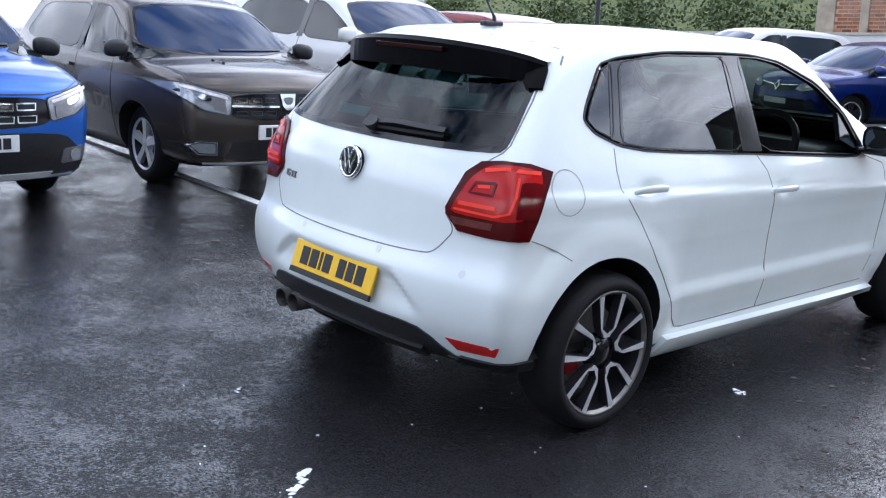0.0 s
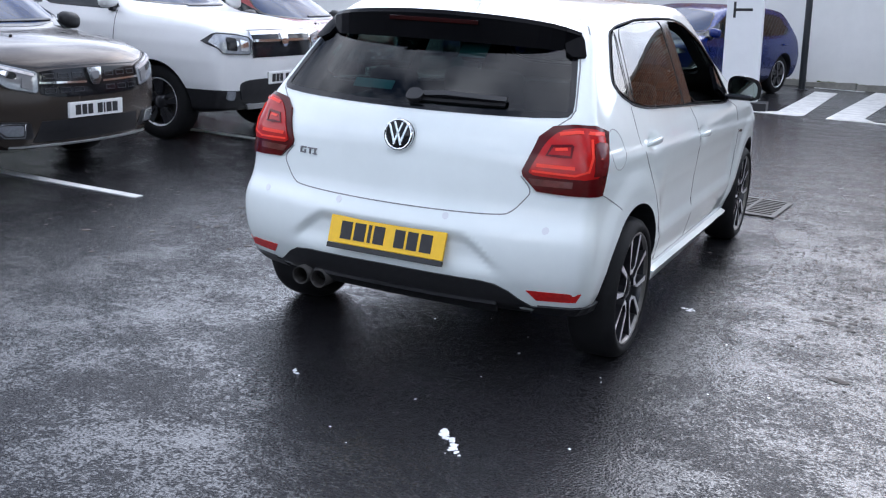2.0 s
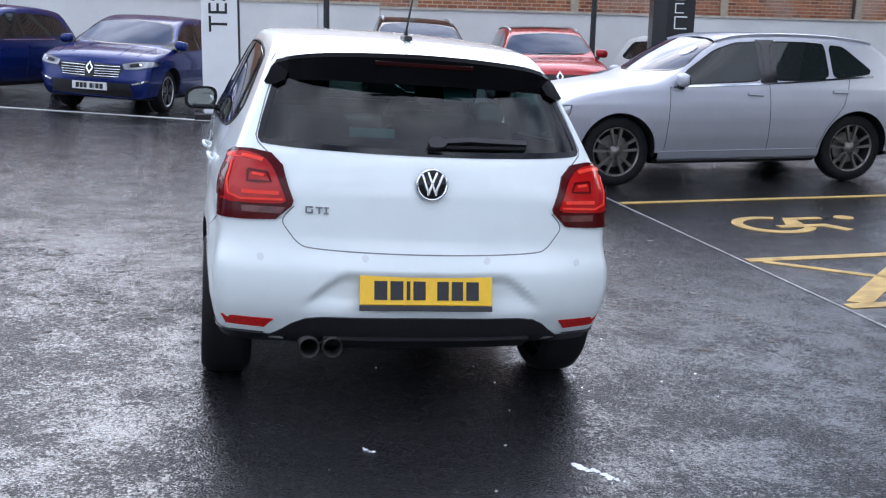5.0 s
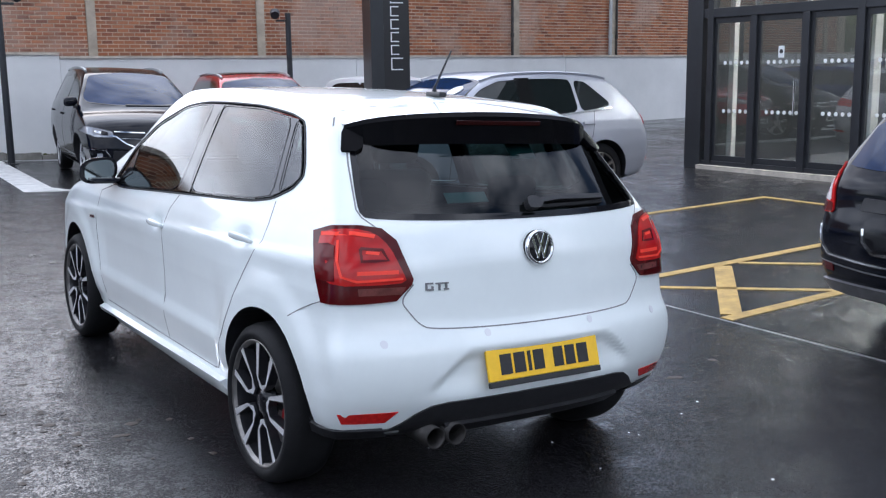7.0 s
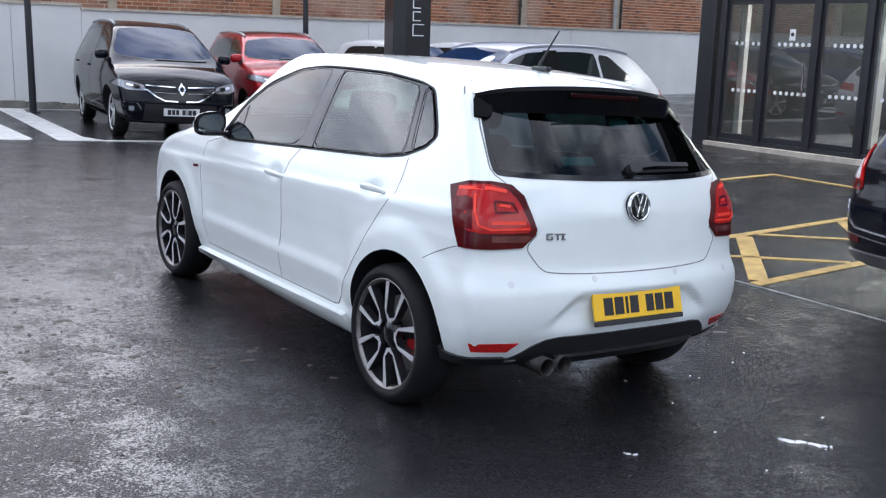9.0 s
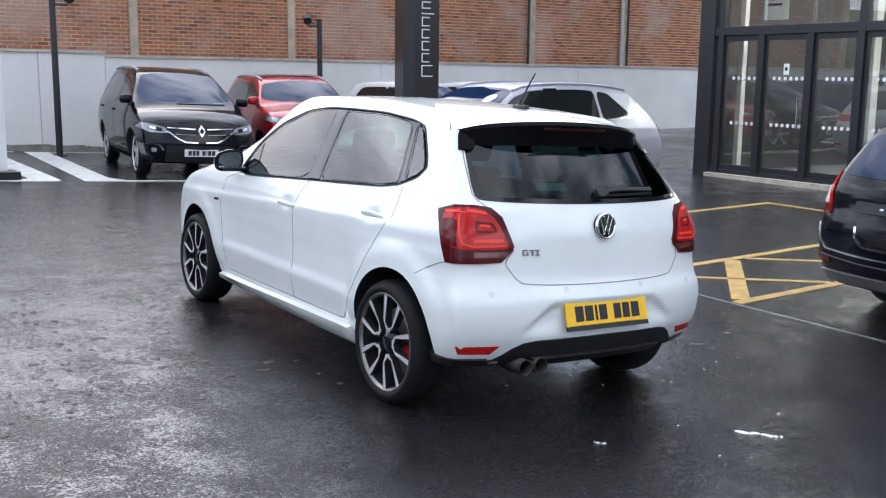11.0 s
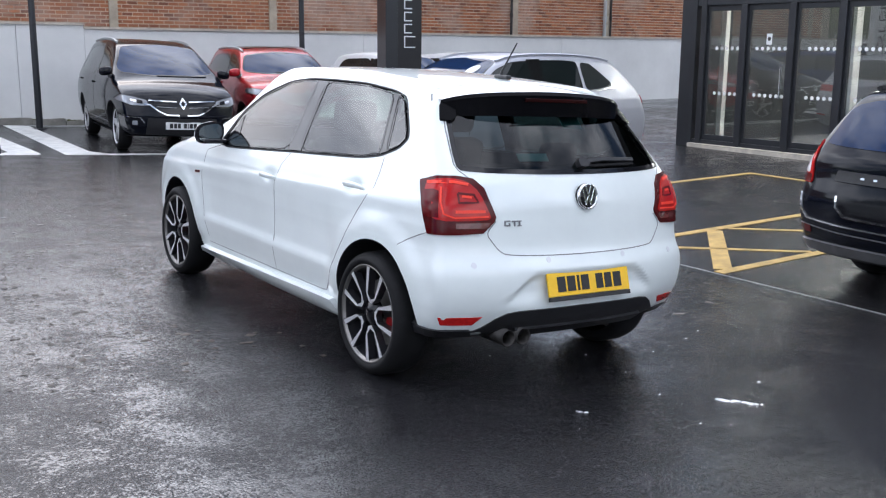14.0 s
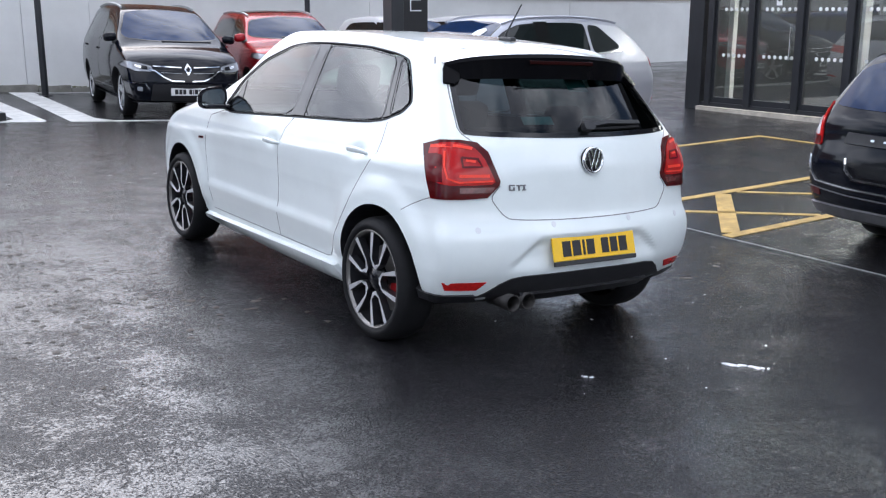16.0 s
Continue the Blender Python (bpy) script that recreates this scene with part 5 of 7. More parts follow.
    part("emblem_ring", lathe_y([(.052, -.010), (.055, -.018), (.062, -.016), (.064, -.004)], 0, 0, pose(0.005, -1.905, .904, -8)), M["chrome"], em, smooth=True)
    for q in ([(-.040, .040), (-.012, -.038)], [(.040, .040), (.012, -.038)], [(-.018, .048), (0, .004)], [(.018, .048), (0, .004)], [(0, .004), (-.016, -.042)], [(0, .004), (.016, -.042)]):
        (x0, z0), (x1, z1) = q
        d = math.hypot(x1 - x0, z1 - z0)
        part("emblem_bar", box((-d / 2, -.018, -.005), (d / 2, -.010, .005), .002, pose(0.005, -1.905, .904, -8) @ pose((x0 + x1) / 2, 0, (z0 + z1) / 2, 0, -math.degrees(math.atan2(z1 - z0, x1 - x0)), 0)), M["chrome"], em)
    for x0, x1, z0, z1 in ((-.468, -.462, .778, .803), (-.462, -.440, .798, .804), (-.462, -.440, .777, .783), (-.446, -.440, .783, .792), (-.430, -.404, .797, .803), (-.420, -.414, .777, .797), (-.394, -.388, .777, .803), (-.400, -.382, .798, .803), (-.400, -.382, .777, .782)):
        part("badge_bar", patch(sh, "rear", [(x0, z0), (x1, z0), (x1, z1), (x0, z1)], 0.006, 0.0, 0.02), M["dark_silver"], tailgate)
    part("wiper_boss", patch(sh, "rear", spline([(.0, 1.03), (.05, 1.03), (.07, 1.047), (.045, 1.063), (.005, 1.06)], 3).tolist(), 0.030, 0.0, 0.04), M["trim"], tailgate)
    part("wiper_arm", strip(sh, "rear", [(.03, 1.05), (.16, 1.06), (.40, 1.055)], 0.015, 0.024, -0.004), M["trim"], tailgate, "black rear wiper arm")
    part("wiper_blade", strip(sh, "rear", [(.06, 1.038), (.40, 1.042)], 0.010, 0.012, 0.0), M["rubber"], tailgate)
    make_spoiler(sh, root)
    bm = bmesh.new()
    add_box(bm, (-.018, -1.27, 1.43), (.018, -1.16, 1.452), bevel=.008)
    add_cyl(bm, (0, -1.20, 1.448), (0, -1.205, 1.475), .011, .006, 12)
    add_cyl(bm, (0, -1.205, 1.47), (0, -1.315, 1.615), .0055, .0035, 10)
    part("roof_aerial", bm, M["trim"], root, "black stub aerial")
    # front end
    for s in (-1, 1):
        part("headlamp", patch(sh, "front", [(s * .42, .70), (s * .46, .80), (s * .74, .84), (s * .76, .72)], 0.005, 0.02, 0.05), M["lamp_clear"], root)
    part("grille", patch(sh, "front", [(-.42, .68), (.42, .68), (.44, .76), (-.44, .76)], 0.004, 0.02, 0.05), M["gloss_black"], root)
    part("lower_intake", patch(sh, "front", [(-.55, .28), (.55, .28), (.58, .42), (-.58, .42)], 0.004, 0.02, 0.05), M["trim"], root)
    hatchback_inside(root)
    return root


def lathe_y(profile, x, z, m=None):
    """Turns (radius, y) pairs about a line along y."""
    bm = lathe([(r, -y) for r, y in profile], 28)
    bmesh.ops.transform(bm, matrix=(m or pose(x, 0, z)) @ pose(0, 0, 0, 0, 0, -90), verts=bm.verts)
    return bm


def bars(parent, m, s):
    """The characters of a number plate, as plain bars."""
    for x0, x1 in ((-.205, -.155), (-.143, -.093), (-.080, -.066), (-.054, -.006), (.040, .085), (.097, .142), (.155, .205)):
        part("character_bar", box((x0, min(s * .006, s * .0085), -.036), (x1, max(s * .006, s * .0085), .036), 0, m), M["ink"], parent)


def mirror_shell(s):
    bm = bmesh.new()
    bmesh.ops.create_uvsphere(bm, u_segments=20, v_segments=12, radius=1.0)
    for v in bm.verts:
        x, y, z = v.co
        v.co = Vector((s * (.885 + .090 * x), .575 + (.065 * y if y > 0 else .030 * y), 1.0 + .066 * z - .013 * x))
    return bm


def mirror_plate(s, k=0.88, back=0.0):
    bm = bmesh.new()
    vs = []
    for i in range(20):
        a = 2 * math.pi * i / 20
        c, d = math.copysign(abs(math.cos(a)) ** .7, math.cos(a)), math.copysign(abs(math.sin(a)) ** .7, math.sin(a))
        vs.append(bm.verts.new((s * (.885 + .086 * k * c), .538 + back, 1.0 + .060 * k * d - .010 * c)))
    f = bm.faces.new(vs)
    r = bmesh.ops.extrude_face_region(bm, geom=[f])
    for v in (g for g in r["geom"] if isinstance(g, bmesh.types.BMVert)):
        v.co.y += .012
    bmesh.ops.recalc_face_normals(bm, faces=bm.faces)
    return bm


def make_spoiler(sh, root):
    """Roof spoiler: a white upper sheet and a gloss-black lip with side fins."""
    n = 24
    def section(u):
        q = u * u
        x = .578 * u
        e = q ** 5
        return [(x * .95, -1.385, 1.414 - .062 * q - .020 * e), (x * .97, -1.545 + .09 * q + .03 * e, 1.398 - .047 * q - .020 * e), (x * .99, -1.634 + .105 * q + .05 * e, 1.382 - .036 * q - .022 * e), (x, -1.652 + .105 * q + .06 * e, 1.366 - .036 * q - .020 * e),
                (x * .99, -1.652 + .095 * q + .06 * e, 1.264 - .012 * q - .006 * e), (x * .99, -1.585 + .09 * q + .05 * e, 1.280 - .03 * q), (x * .97, -1.46, 1.345 - .05 * q)]
    rows = [section(-1 + 2 * i / n) for i in range(n + 1)]
    for nme, rng, mat, lab in (("spoiler_top", (0, 1, 2), "white_paint", ""), ("spoiler_lip", (2, 3, 4, 5, 6), "lip_black", "black spoiler lip")):
        bm = bmesh.new()
        g = [[bm.verts.new(r[k]) for k in rng] for r in rows]
        for a, b in zip(g, g[1:]):
            for k in range(len(rng) - 1):
                bm.faces.new((a[k], b[k], b[k + 1], a[k + 1]))
        for e in (g[0], g[-1]):
            if len(e) > 2:
                bm.faces.new(e)
        bmesh.ops.recalc_face_normals(bm, faces=bm.faces)
        part(nme, bm, M[mat], root, lab, smooth=nme == "spoiler_top")
    for s in (-1, 1):
        part("spoiler_fin", patch(sh, "rear", [(s * .50, 1.322), (s * .562, 1.312), (s * .585, 1.285), (s * .612, 1.228), (s * .575, 1.222), (s * .54, 1.24)], 0.016, 0.01, 0.03), M["lip_black"], root, "black spoiler side fin")
    part("brake_light_strip", box((-.20, -1.656, 1.332), (.20, -1.648, 1.350), .003), M["lamp_unlit"], root)


def seat(root, x, y, rake=12):
    bm = bmesh.new()
    add_box(bm, (x - .24, y - .25, .35), (x + .24, y + .25, .50), bevel=.05)
    add_box(bm, (-.23, -.07, 0), (.23, .07, .60), pose(x, y - .22, .46, rake), .05)
    part("seat", bm, M["seat"], root, smooth=True)
    part("headrest", box((-.13, -.05, .64), (.13, .05, .82), .04, pose(x, y - .22, .46, rake)), M["seat"], root, smooth=True)


def hatchback_inside(root):
    for x in (-.36, .36):
        seat(root, x, .05)
    bm = bmesh.new()
    add_box(bm, (-.60, -1.20, .35), (.60, -.72, .52), bevel=.05)
    add_box(bm, (-.58, -.07, 0), (.58, .07, .52), pose(0, -1.12, .48, 14), .05)
    part("rear_bench", bm, M["seat"], root, smooth=True)
    for x in (-.38, .38):
        part("headrest", box((-.12, -.045, .50), (.12, .045, .64), .04, pose(x, -1.12, .48, 14)), M["seat"], root, smooth=True)
    part("parcel_shelf", box((-.56, -1.70, .95), (.56, -1.25, .975), .01), M["lining"], root)
    part("dashboard", box((-.66, .48, .60), (.66, .98, .93), .08), M["trim"], root, smooth=True)
    bm = bmesh.new()
    ring = bmesh.ops.create_cone(bm, cap_ends=False, segments=32, radius1=.18, radius2=.18, depth=.03)
    bmesh.ops.solidify(bm, geom=bm.faces[:], thickness=.028)
    add_box(bm, (-.17, -.03, -.012), (.17, .03, .012), bevel=.005)
    bmesh.ops.transform(bm, matrix=pose(.36, .40, .93, 65), verts=bm.verts)
    part("steering_wheel", bm, M["trim"], root)
    # papers behind the rear window
    part("green_card", box((-.30, -.002, -.022), (-.12, .002, .022), 0, pose(0, -1.745, 1.075, -42)), M["card"], root, "pale green card behind the rear window")
    part("green_card", box((.10, -.002, -.05), (.22, .002, .05), 0, pose(0, -1.575, 1.24, -44)), M["card"], root, "pale green card behind the rear window")


make_hatchback()



# ---------------------------------------------------------------- boundary wall, brick works wall, bank
WALL_Y, BRICK_Y = 15.3, 16.2


def bumpy_box(lo, hi, nx, amp, seed):
    """A long block whose upper edge is a little uneven."""
    rnd = random.Random(seed)
    bm = bmesh.new()
    rows = []
    for i in range(nx + 1):
        x = lo[0] + (hi[0] - lo[0]) * i / nx
        d = rnd.uniform(-amp, amp)
        rows.append([bm.verts.new((x, lo[1] + rnd.uniform(-amp, amp) * .5, lo[2])), bm.verts.new((x, lo[1] + d * .5, hi[2] + d)), bm.verts.new((x, hi[1], hi[2] + d * .6)), bm.verts.new((x, hi[1], lo[2]))])
    for a, b in zip(rows, rows[1:]):
        for k in range(4):
            bm.faces.new((a[k], b[k], b[(k + 1) % 4], a[(k + 1) % 4]))
    bm.faces.new(rows[0])
    bm.faces.new(rows[-1])
    bmesh.ops.recalc_face_normals(bm, faces=bm.faces)
    return bm


def make_wall():
    w = thing("wall_boundary", pose(0, WALL_Y, 0), "low boundary wall of pale grey painted render with stone coping", "wall", kind="structure")
    x = -40.0
    while x < 2.5:
        x1 = 2.58 if x > -3.6 else x + 5.9
        part("render_panel", box((x + .004, 0, -1.0), (x1 - .004, .25, 1.955), .004), M["render"], w)
        x = x1
    for x0, x1 in ((2.58, 9.0), (9.0, 15.2), (15.2, 26.0)):
        part("render_panel", box((x0 + .004, .014, -1.5), (x1 - .004, .25, 1.885), .004), M["render"], w)
    for k, (x0, x1) in enumerate([(-40 + 3.05 * i, -40 + 3.05 * (i + 1)) for i in range(14)]):
        part("coping_stone", bumpy_box((x0, -.035, 1.955), (min(x1, 2.58) - .006, .29, 2.0), 8, .004, k), M["coping"], w)
    for k, (x0, x1) in enumerate([(2.58 + 2.4 * i, 2.58 + 2.4 * (i + 1)) for i in range(9)]):
        part("coping_stone", bumpy_box((x0, -.025, 1.885), (x1 - .006, .29, 1.93), 8, .005, 40 + k), M["coping"], w)
    # kerb at its foot, broken and mossy
    rnd = random.Random(5)
    x = -8.0
    while x < 4.2:
        l = rnd.uniform(.55, .95)
        z = level(x + l / 2, WALL_Y)
        part("kerb_stone", bumpy_box((x, -.16 + rnd.uniform(-.02, .02), z - .3), (x + l - .012, .02, z + .11 + rnd.uniform(-.02, .02)), 5, .008, int(x * 100)), M["kerb"], w)
        x += l
    bm = bmesh.new()
    for i in range(260):
        x = rnd.uniform(-7, 3.2)
        z = level(x, WALL_Y) + .10
        r = rnd.uniform(.008, .03)
        bmesh.ops.create_icosphere(bm, subdivisions=1, radius=r, matrix=Matrix.Translation((x, -.02 + rnd.uniform(-.06, .02), z)) @ Matrix.Diagonal((1.6, 1, .7, 1)))
    part("moss", bm, M["moss"], w)


make_wall()


def brick_mesh():
    bm = box((-.1040, -.012, -.0298), (.1040, .05, .0298), 0)
    for v in bm.verts:
        if v.co.y < 0:
            v.co.x *= .985
            v.co.z *= .96
    me = bpy.data.meshes.new("brick")
    bm.to_mesh(me)
    bm.free()
    me.materials.append(M["brick"])
    return me


PILASTERS = (-6.9, -3.55, -.26, 3.45, 7.1, 10.75, 14.25, 17.7)


def make_brick_wall():
    w = thing("wall_brick", pose(0, BRICK_Y, 0), "weathered red brick side wall of an old works building", "wall", kind="structure")
    part("backing", box((-7.6, 0.0, -1), (30, .3, 4.40)), M["mortar"], w)
    part("corner_pier", box((-7.95, -.05, -1), (-7.55, .3, 4.5), .01), M["concrete"], w)
    part("parapet", bumpy_box((-8.0, -.06, 4.40), (30, .36, 4.5), 40, .006, 2), M["coping"], w)
    part("roof", box((-7.6, .3, 4.1), (30, 14, 4.2)), M["anthracite"], w)
    for x in PILASTERS:
        part("pilaster", bumpy_box((x - .09, -.055, -1), (x + .09, .02, 4.38), 1, .0, 3), M["concrete"], w)
    for x, r in ((14.08, .035), (17.52, .05), (17.76, .03)):
        bm = cyl((x, -.09, -1), (x, -.09, 4.38), r, seg=14)
        for z in (2.4, 3.9):
            add_cyl(bm, (x, -.09, z), (x, -.09, z + .10), r * 1.35, seg=14)
        part("downpipe", bm, M["fence"] if r > .04 else M["iron"], w)
    rnd = random.Random(11)
    px, pz = .225, .0785
    near, verts, faces = [], [], []
    row = 0
    z = 1.75
    while z < 4.36:
        x = -7.5 + (px / 2 if row % 2 else 0)
        while x < 21.5:
            y = rnd.uniform(-.004, .004)
            a, b = .1040 * rnd.uniform(.97, 1.0), .0298 * rnd.uniform(.95, 1.0)
            x0, x1 = x - a, x + a
            c = min(PILASTERS, key=lambda p: abs(p - x))
            if x < c:
                x1 = min(x1, c - .092)
            else:
                x0 = max(x0, c + .092)
            if -.1 < x < 3.3 and 2.1 < z < 3.75 and x1 - x0 > 1.9 * a and len(near) < 300:
                near.append((x, y, z))
            elif x1 - x0 > .03:
                i = len(verts)
                verts += [(x0, y - .012, z - b), (x1, y - .012, z - b), (x1, y - .012, z + b), (x0, y - .012, z + b), (x0, y + .02, z - b), (x1, y + .02, z - b), (x1, y + .02, z + b), (x0, y + .02, z + b)]
                faces += [(i, i + 1, i + 2, i + 3), (i + 1, i + 5, i + 6, i + 2), (i + 4, i, i + 3, i + 7), (i + 3, i + 2, i + 6, i + 7), (i + 4, i + 5, i + 1, i)]
            x += px
        z += pz
        row += 1
    me = bpy.data.meshes.new("brickwork")
    me.from_pydata(verts, [], faces)
    me.materials.append(M["brick"])
    ob = new("brickwork", me)
    ob.parent = w
    tagged(ob, kind="stuff")
    bme = brick_mesh()
    for p in near:
        o = new("brick", bme)
        o.parent = w
        o.location = p


def make_bank():
    """Grass bank with shrubs beyond the wall, and the rail fence in front of it."""
    rnd = random.Random(3)
    bm = bmesh.new()
    nx, ny = 60, 14
    g = []
    for i in range(nx + 1):
        x = -70 + 62 * i / nx
        col = []
        for j in range(ny + 1):
            u = j / ny
            y = 24 + 26 * u
            z = .3 + 7.5 * smooth01(np.array(u)) + .5 * noise.noise((x * .15, y * .15, 0)) + .15 * noise.noise((x * .7, y * .7, 3))
            col.append(bm.verts.new((x, y, float(z))))
        g.append(col)
    for i in range(nx):
        for j in range(ny):
            bm.faces.new((g[i][j], g[i + 1][j], g[i + 1][j + 1], g[i][j + 1]))
    tagged(mesh_object("grass_bank", bm, M["grass"], True), "steep green grass bank behind the car park", "grass", kind="stuff")
    for k in range(26):
        x, y = rnd.uniform(-48, -9), rnd.uniform(24.5, 33)
        z = .6 + 7.5 * float(smooth01(np.array((y - 24) / 26)))
        shrub(x, y, z, rnd.uniform(1.3, 2.6), k)
    f = thing("rail_fence", pose(0, 22.5, 0), "pale metal palisade fence along the bank", "fence")
    for z in (1.0, 2.1):
        part("rail", box((-34, -.03, z), (-17.5, .03, z + .06)), M["fence"], f)
    me = None
    for i in range(70):
        x = -34 + .235 * i
        if me is None:
            o = part("pale", box((-.035, -.012, .4), (.035, .012, 2.35), .004), M["fence"], f)
            me = o.data
        else:
            o = new("pale", me)
            o.parent = f
        o.location.x = x
    tagged(mesh_object("bollard", cyl((-21.5, 21.5, 0), (-21.5, 21.5, 2.4), .10), M["yellow_post"]), "yellow painted steel post by the fence", "post")


def shrub(x, y, z, r, seed):
    rnd = random.Random(seed)
    root = thing("shrub", pose(x, y, z), "dense green shrub growing on the grass bank", "shrub", "shrubs on the bank")
    bm = bmesh.new()
    tips = []
    for i in range(6):
        a, e = rnd.uniform(0, 6.28), rnd.uniform(.5, 1.3)
        q = Vector((math.cos(a) * math.cos(e), math.sin(a) * math.cos(e), math.sin(e))) * r * .8
        add_cyl(bm, (0, 0, -.8), q, .05, .015, 6)
        tips.append(q)
    part("trunk", bm, M["bark"], root)
    vs, fs = [], []
    for i in range(1300):
        c = rnd.choice(tips) * rnd.uniform(.4, 1.15) + Vector((rnd.gauss(0, .3), rnd.gauss(0, .3), rnd.gauss(0, .26))) * r
        u = Vector((rnd.gauss(0, 1), rnd.gauss(0, 1), rnd.gauss(0, 1))).normalized()
        w = u.orthogonal().normalized()
        s = rnd.uniform(.05, .11)
        k = len(vs)
        vs += [tuple(c - u * s), tuple(c + w * s * .6), tuple(c + u * s), tuple(c - w * s * .6)]
        fs.append((k, k + 1, k + 2, k + 3))
    me = bpy.data.meshes.new("crown")
    me.from_pydata(vs, [], fs)
    me.materials.append(M["leaf"])
    o = new("crown", me)
    o.parent = root


make_bank()


def make_woods():
    """Low wooded rise that closes the place to the south, east and west: added unseen, to darken reflections."""
    bm = bmesh.new()
    rows = []
    n = 150
    for i in range(n + 1):
        a = radians(-105 - 150 * i / n)
        x, y = 52 * math.sin(a), 52 * math.cos(a)
        h = 6.5 + 2.2 * noise.noise((i * .11, 0, 5)) + 1.3 * noise.noise((i * .5, 2, 5))
        rows.append([bm.verts.new((x * k, y * k, z)) for k, z in ((1.0, -3.5), (1.02, h * .5), (1.06, h * .85 + .5 * noise.noise((i * .9, 7, 1))), (1.12, h + .6 * noise.noise((i * 1.1, 9, 1))), (1.4, h * .9))])
    for p, q in zip(rows, rows[1:]):
        for k in range(4):
            bm.faces.new((p[k], q[k], q[k + 1], p[k + 1]))
    tagged(mesh_object("added_woods", bm, M["woods"], True), "dark wooded rise added out of view round the car park", "woods", kind="stuff")


make_woods()


# ---------------------------------------------------------------- lighting columns and signs
def lighting_column(x, y, top, side):
    z = level(x, y)
    c = thing("lighting_column", pose(x, y, z), "dark grey lighting column with a small floodlight", "lamp post", "lighting columns")
    part("post", cyl((0, 0, 0), (0, 0, top - z), .062, .055, 20), M["anthracite"], c)
    part("base_plate", box((-.11, -.11, 0), (.11, .11, .015), .004), M["anthracite"], c)
    part("bracket", box((min(0, side * .26), -.02, top - z - .17), (max(0, side * .26), .02, top - z - .13), .006), M["anthracite"], c)
    m = pose(side * .30, -.04, top - z - .03, -60, 0, side * 25)
    h = part("floodlight", cyl((0, 0, -.05), (0, 0, .05), .085, .10, 24), M["anthracite"], c)
    h.matrix_local = m
    part("lens", cyl((0, 0, .05), (0, 0, .06), .082, seg=24), M["lamp_head"], h)


lighting_column(-.34, 14.2, 2.95, 1)
lighting_column(1.36, 14.2, 2.95, 1)
lighting_column(6.82, 14.2, 2.75, -1)
lighting_column(-12.3, 14.2, 3.2, 1)


def text_on(parent, body, m, size, mat, label=""):
    cu = bpy.data.curves.new("lettering", "FONT")
    cu.body, cu.size, cu.extrude, cu.align_x, cu.align_y = body, size, .0015, "LEFT", "CENTER"
    tmp = bpy.data.objects.new("lettering", cu)
    scene.collection.objects.link(tmp)
    me = bpy.data.meshes.new_from_object(tmp.evaluated_get(bpy.context.evaluated_depsgraph_get()))
    bpy.data.objects.remove(tmp)
    bm = bmesh.new()
    bm.from_mesh(me)
    left = set(bm.faces)
    while left:
        todo, isle = [next(iter(left))], set()
        while todo:
            f = todo.pop()
            if f in isle:
                continue
            isle.add(f)
            todo += [g for e in f.edges for g in e.link_faces if g not in isle]
        left -= isle
        one = bmesh.new()
        made = {v: one.verts.new(v.co) for f in isle for v in f.verts}
        for f in isle:
            one.faces.new([made[v] for v in f.verts])
        part("letter", one, M[mat], parent, label).matrix_local = m
    bm.free()


def make_signs():
    x, y = -.68, 9.75
    z = level(x, y)
    s = thing("test_drive_sign", pose(x, y, z, 0, 0, 4), "tall white slab sign with black upright lettering", "sign")
    part("plinth", box((-.40, -.22, -.1), (.40, .22, .10), .01), M["sign_black"], s)
    bm = box((-.26, -.09, .10), (.26, .09, 3.6), .012)
    for v in bm.verts:
        k = 1 - .045 * (v.co.z - .1) / 3.2
        v.co.x *= k
    part("panel", bm, M["sign_white"], s)
    text_on(s, "TEST DRIVE", pose(-.01, -.0925, 1.28, 90, -90, 0), .39, "sign_black", "black lettering")
    x, y = 6.45, 9.80
    z = level(x, y)
    t = thing("brand_totem", pose(x, y, z, 0, 0, -16), "tall black totem sign with pale upright lettering", "sign")
    part("pylon", box((-.30, -.30, -.1), (.34, .30, 5.2), .01), M["sign_black"], t)
    part("edge_strip", box((-.315, -.318, -.1), (-.10, -.290, 5.2), .004), M["anthracite"], t)
    # the name, as plain shapes
    zz = 1.62
    for w, h in ((.20, .20), (.16, .14), (.16, .14), (.16, .14), (.16, .14), (.05, .22), (.12, .16)):
        bm = bmesh.new()
        a = .018
        add_box(bm, (.02, -.306, zz), (.02 + h, -.3, zz + a))
        add_box(bm, (.02, -.306, zz + a), (.02 + a, -.3, zz + w - a))
        if w > .06:
            add_box(bm, (.02, -.306, zz + w - a), (.02 + h, -.3, zz + w))
        part("name_shape", bm, M["sign_white"], t)
        zz += w + .045


make_signs()


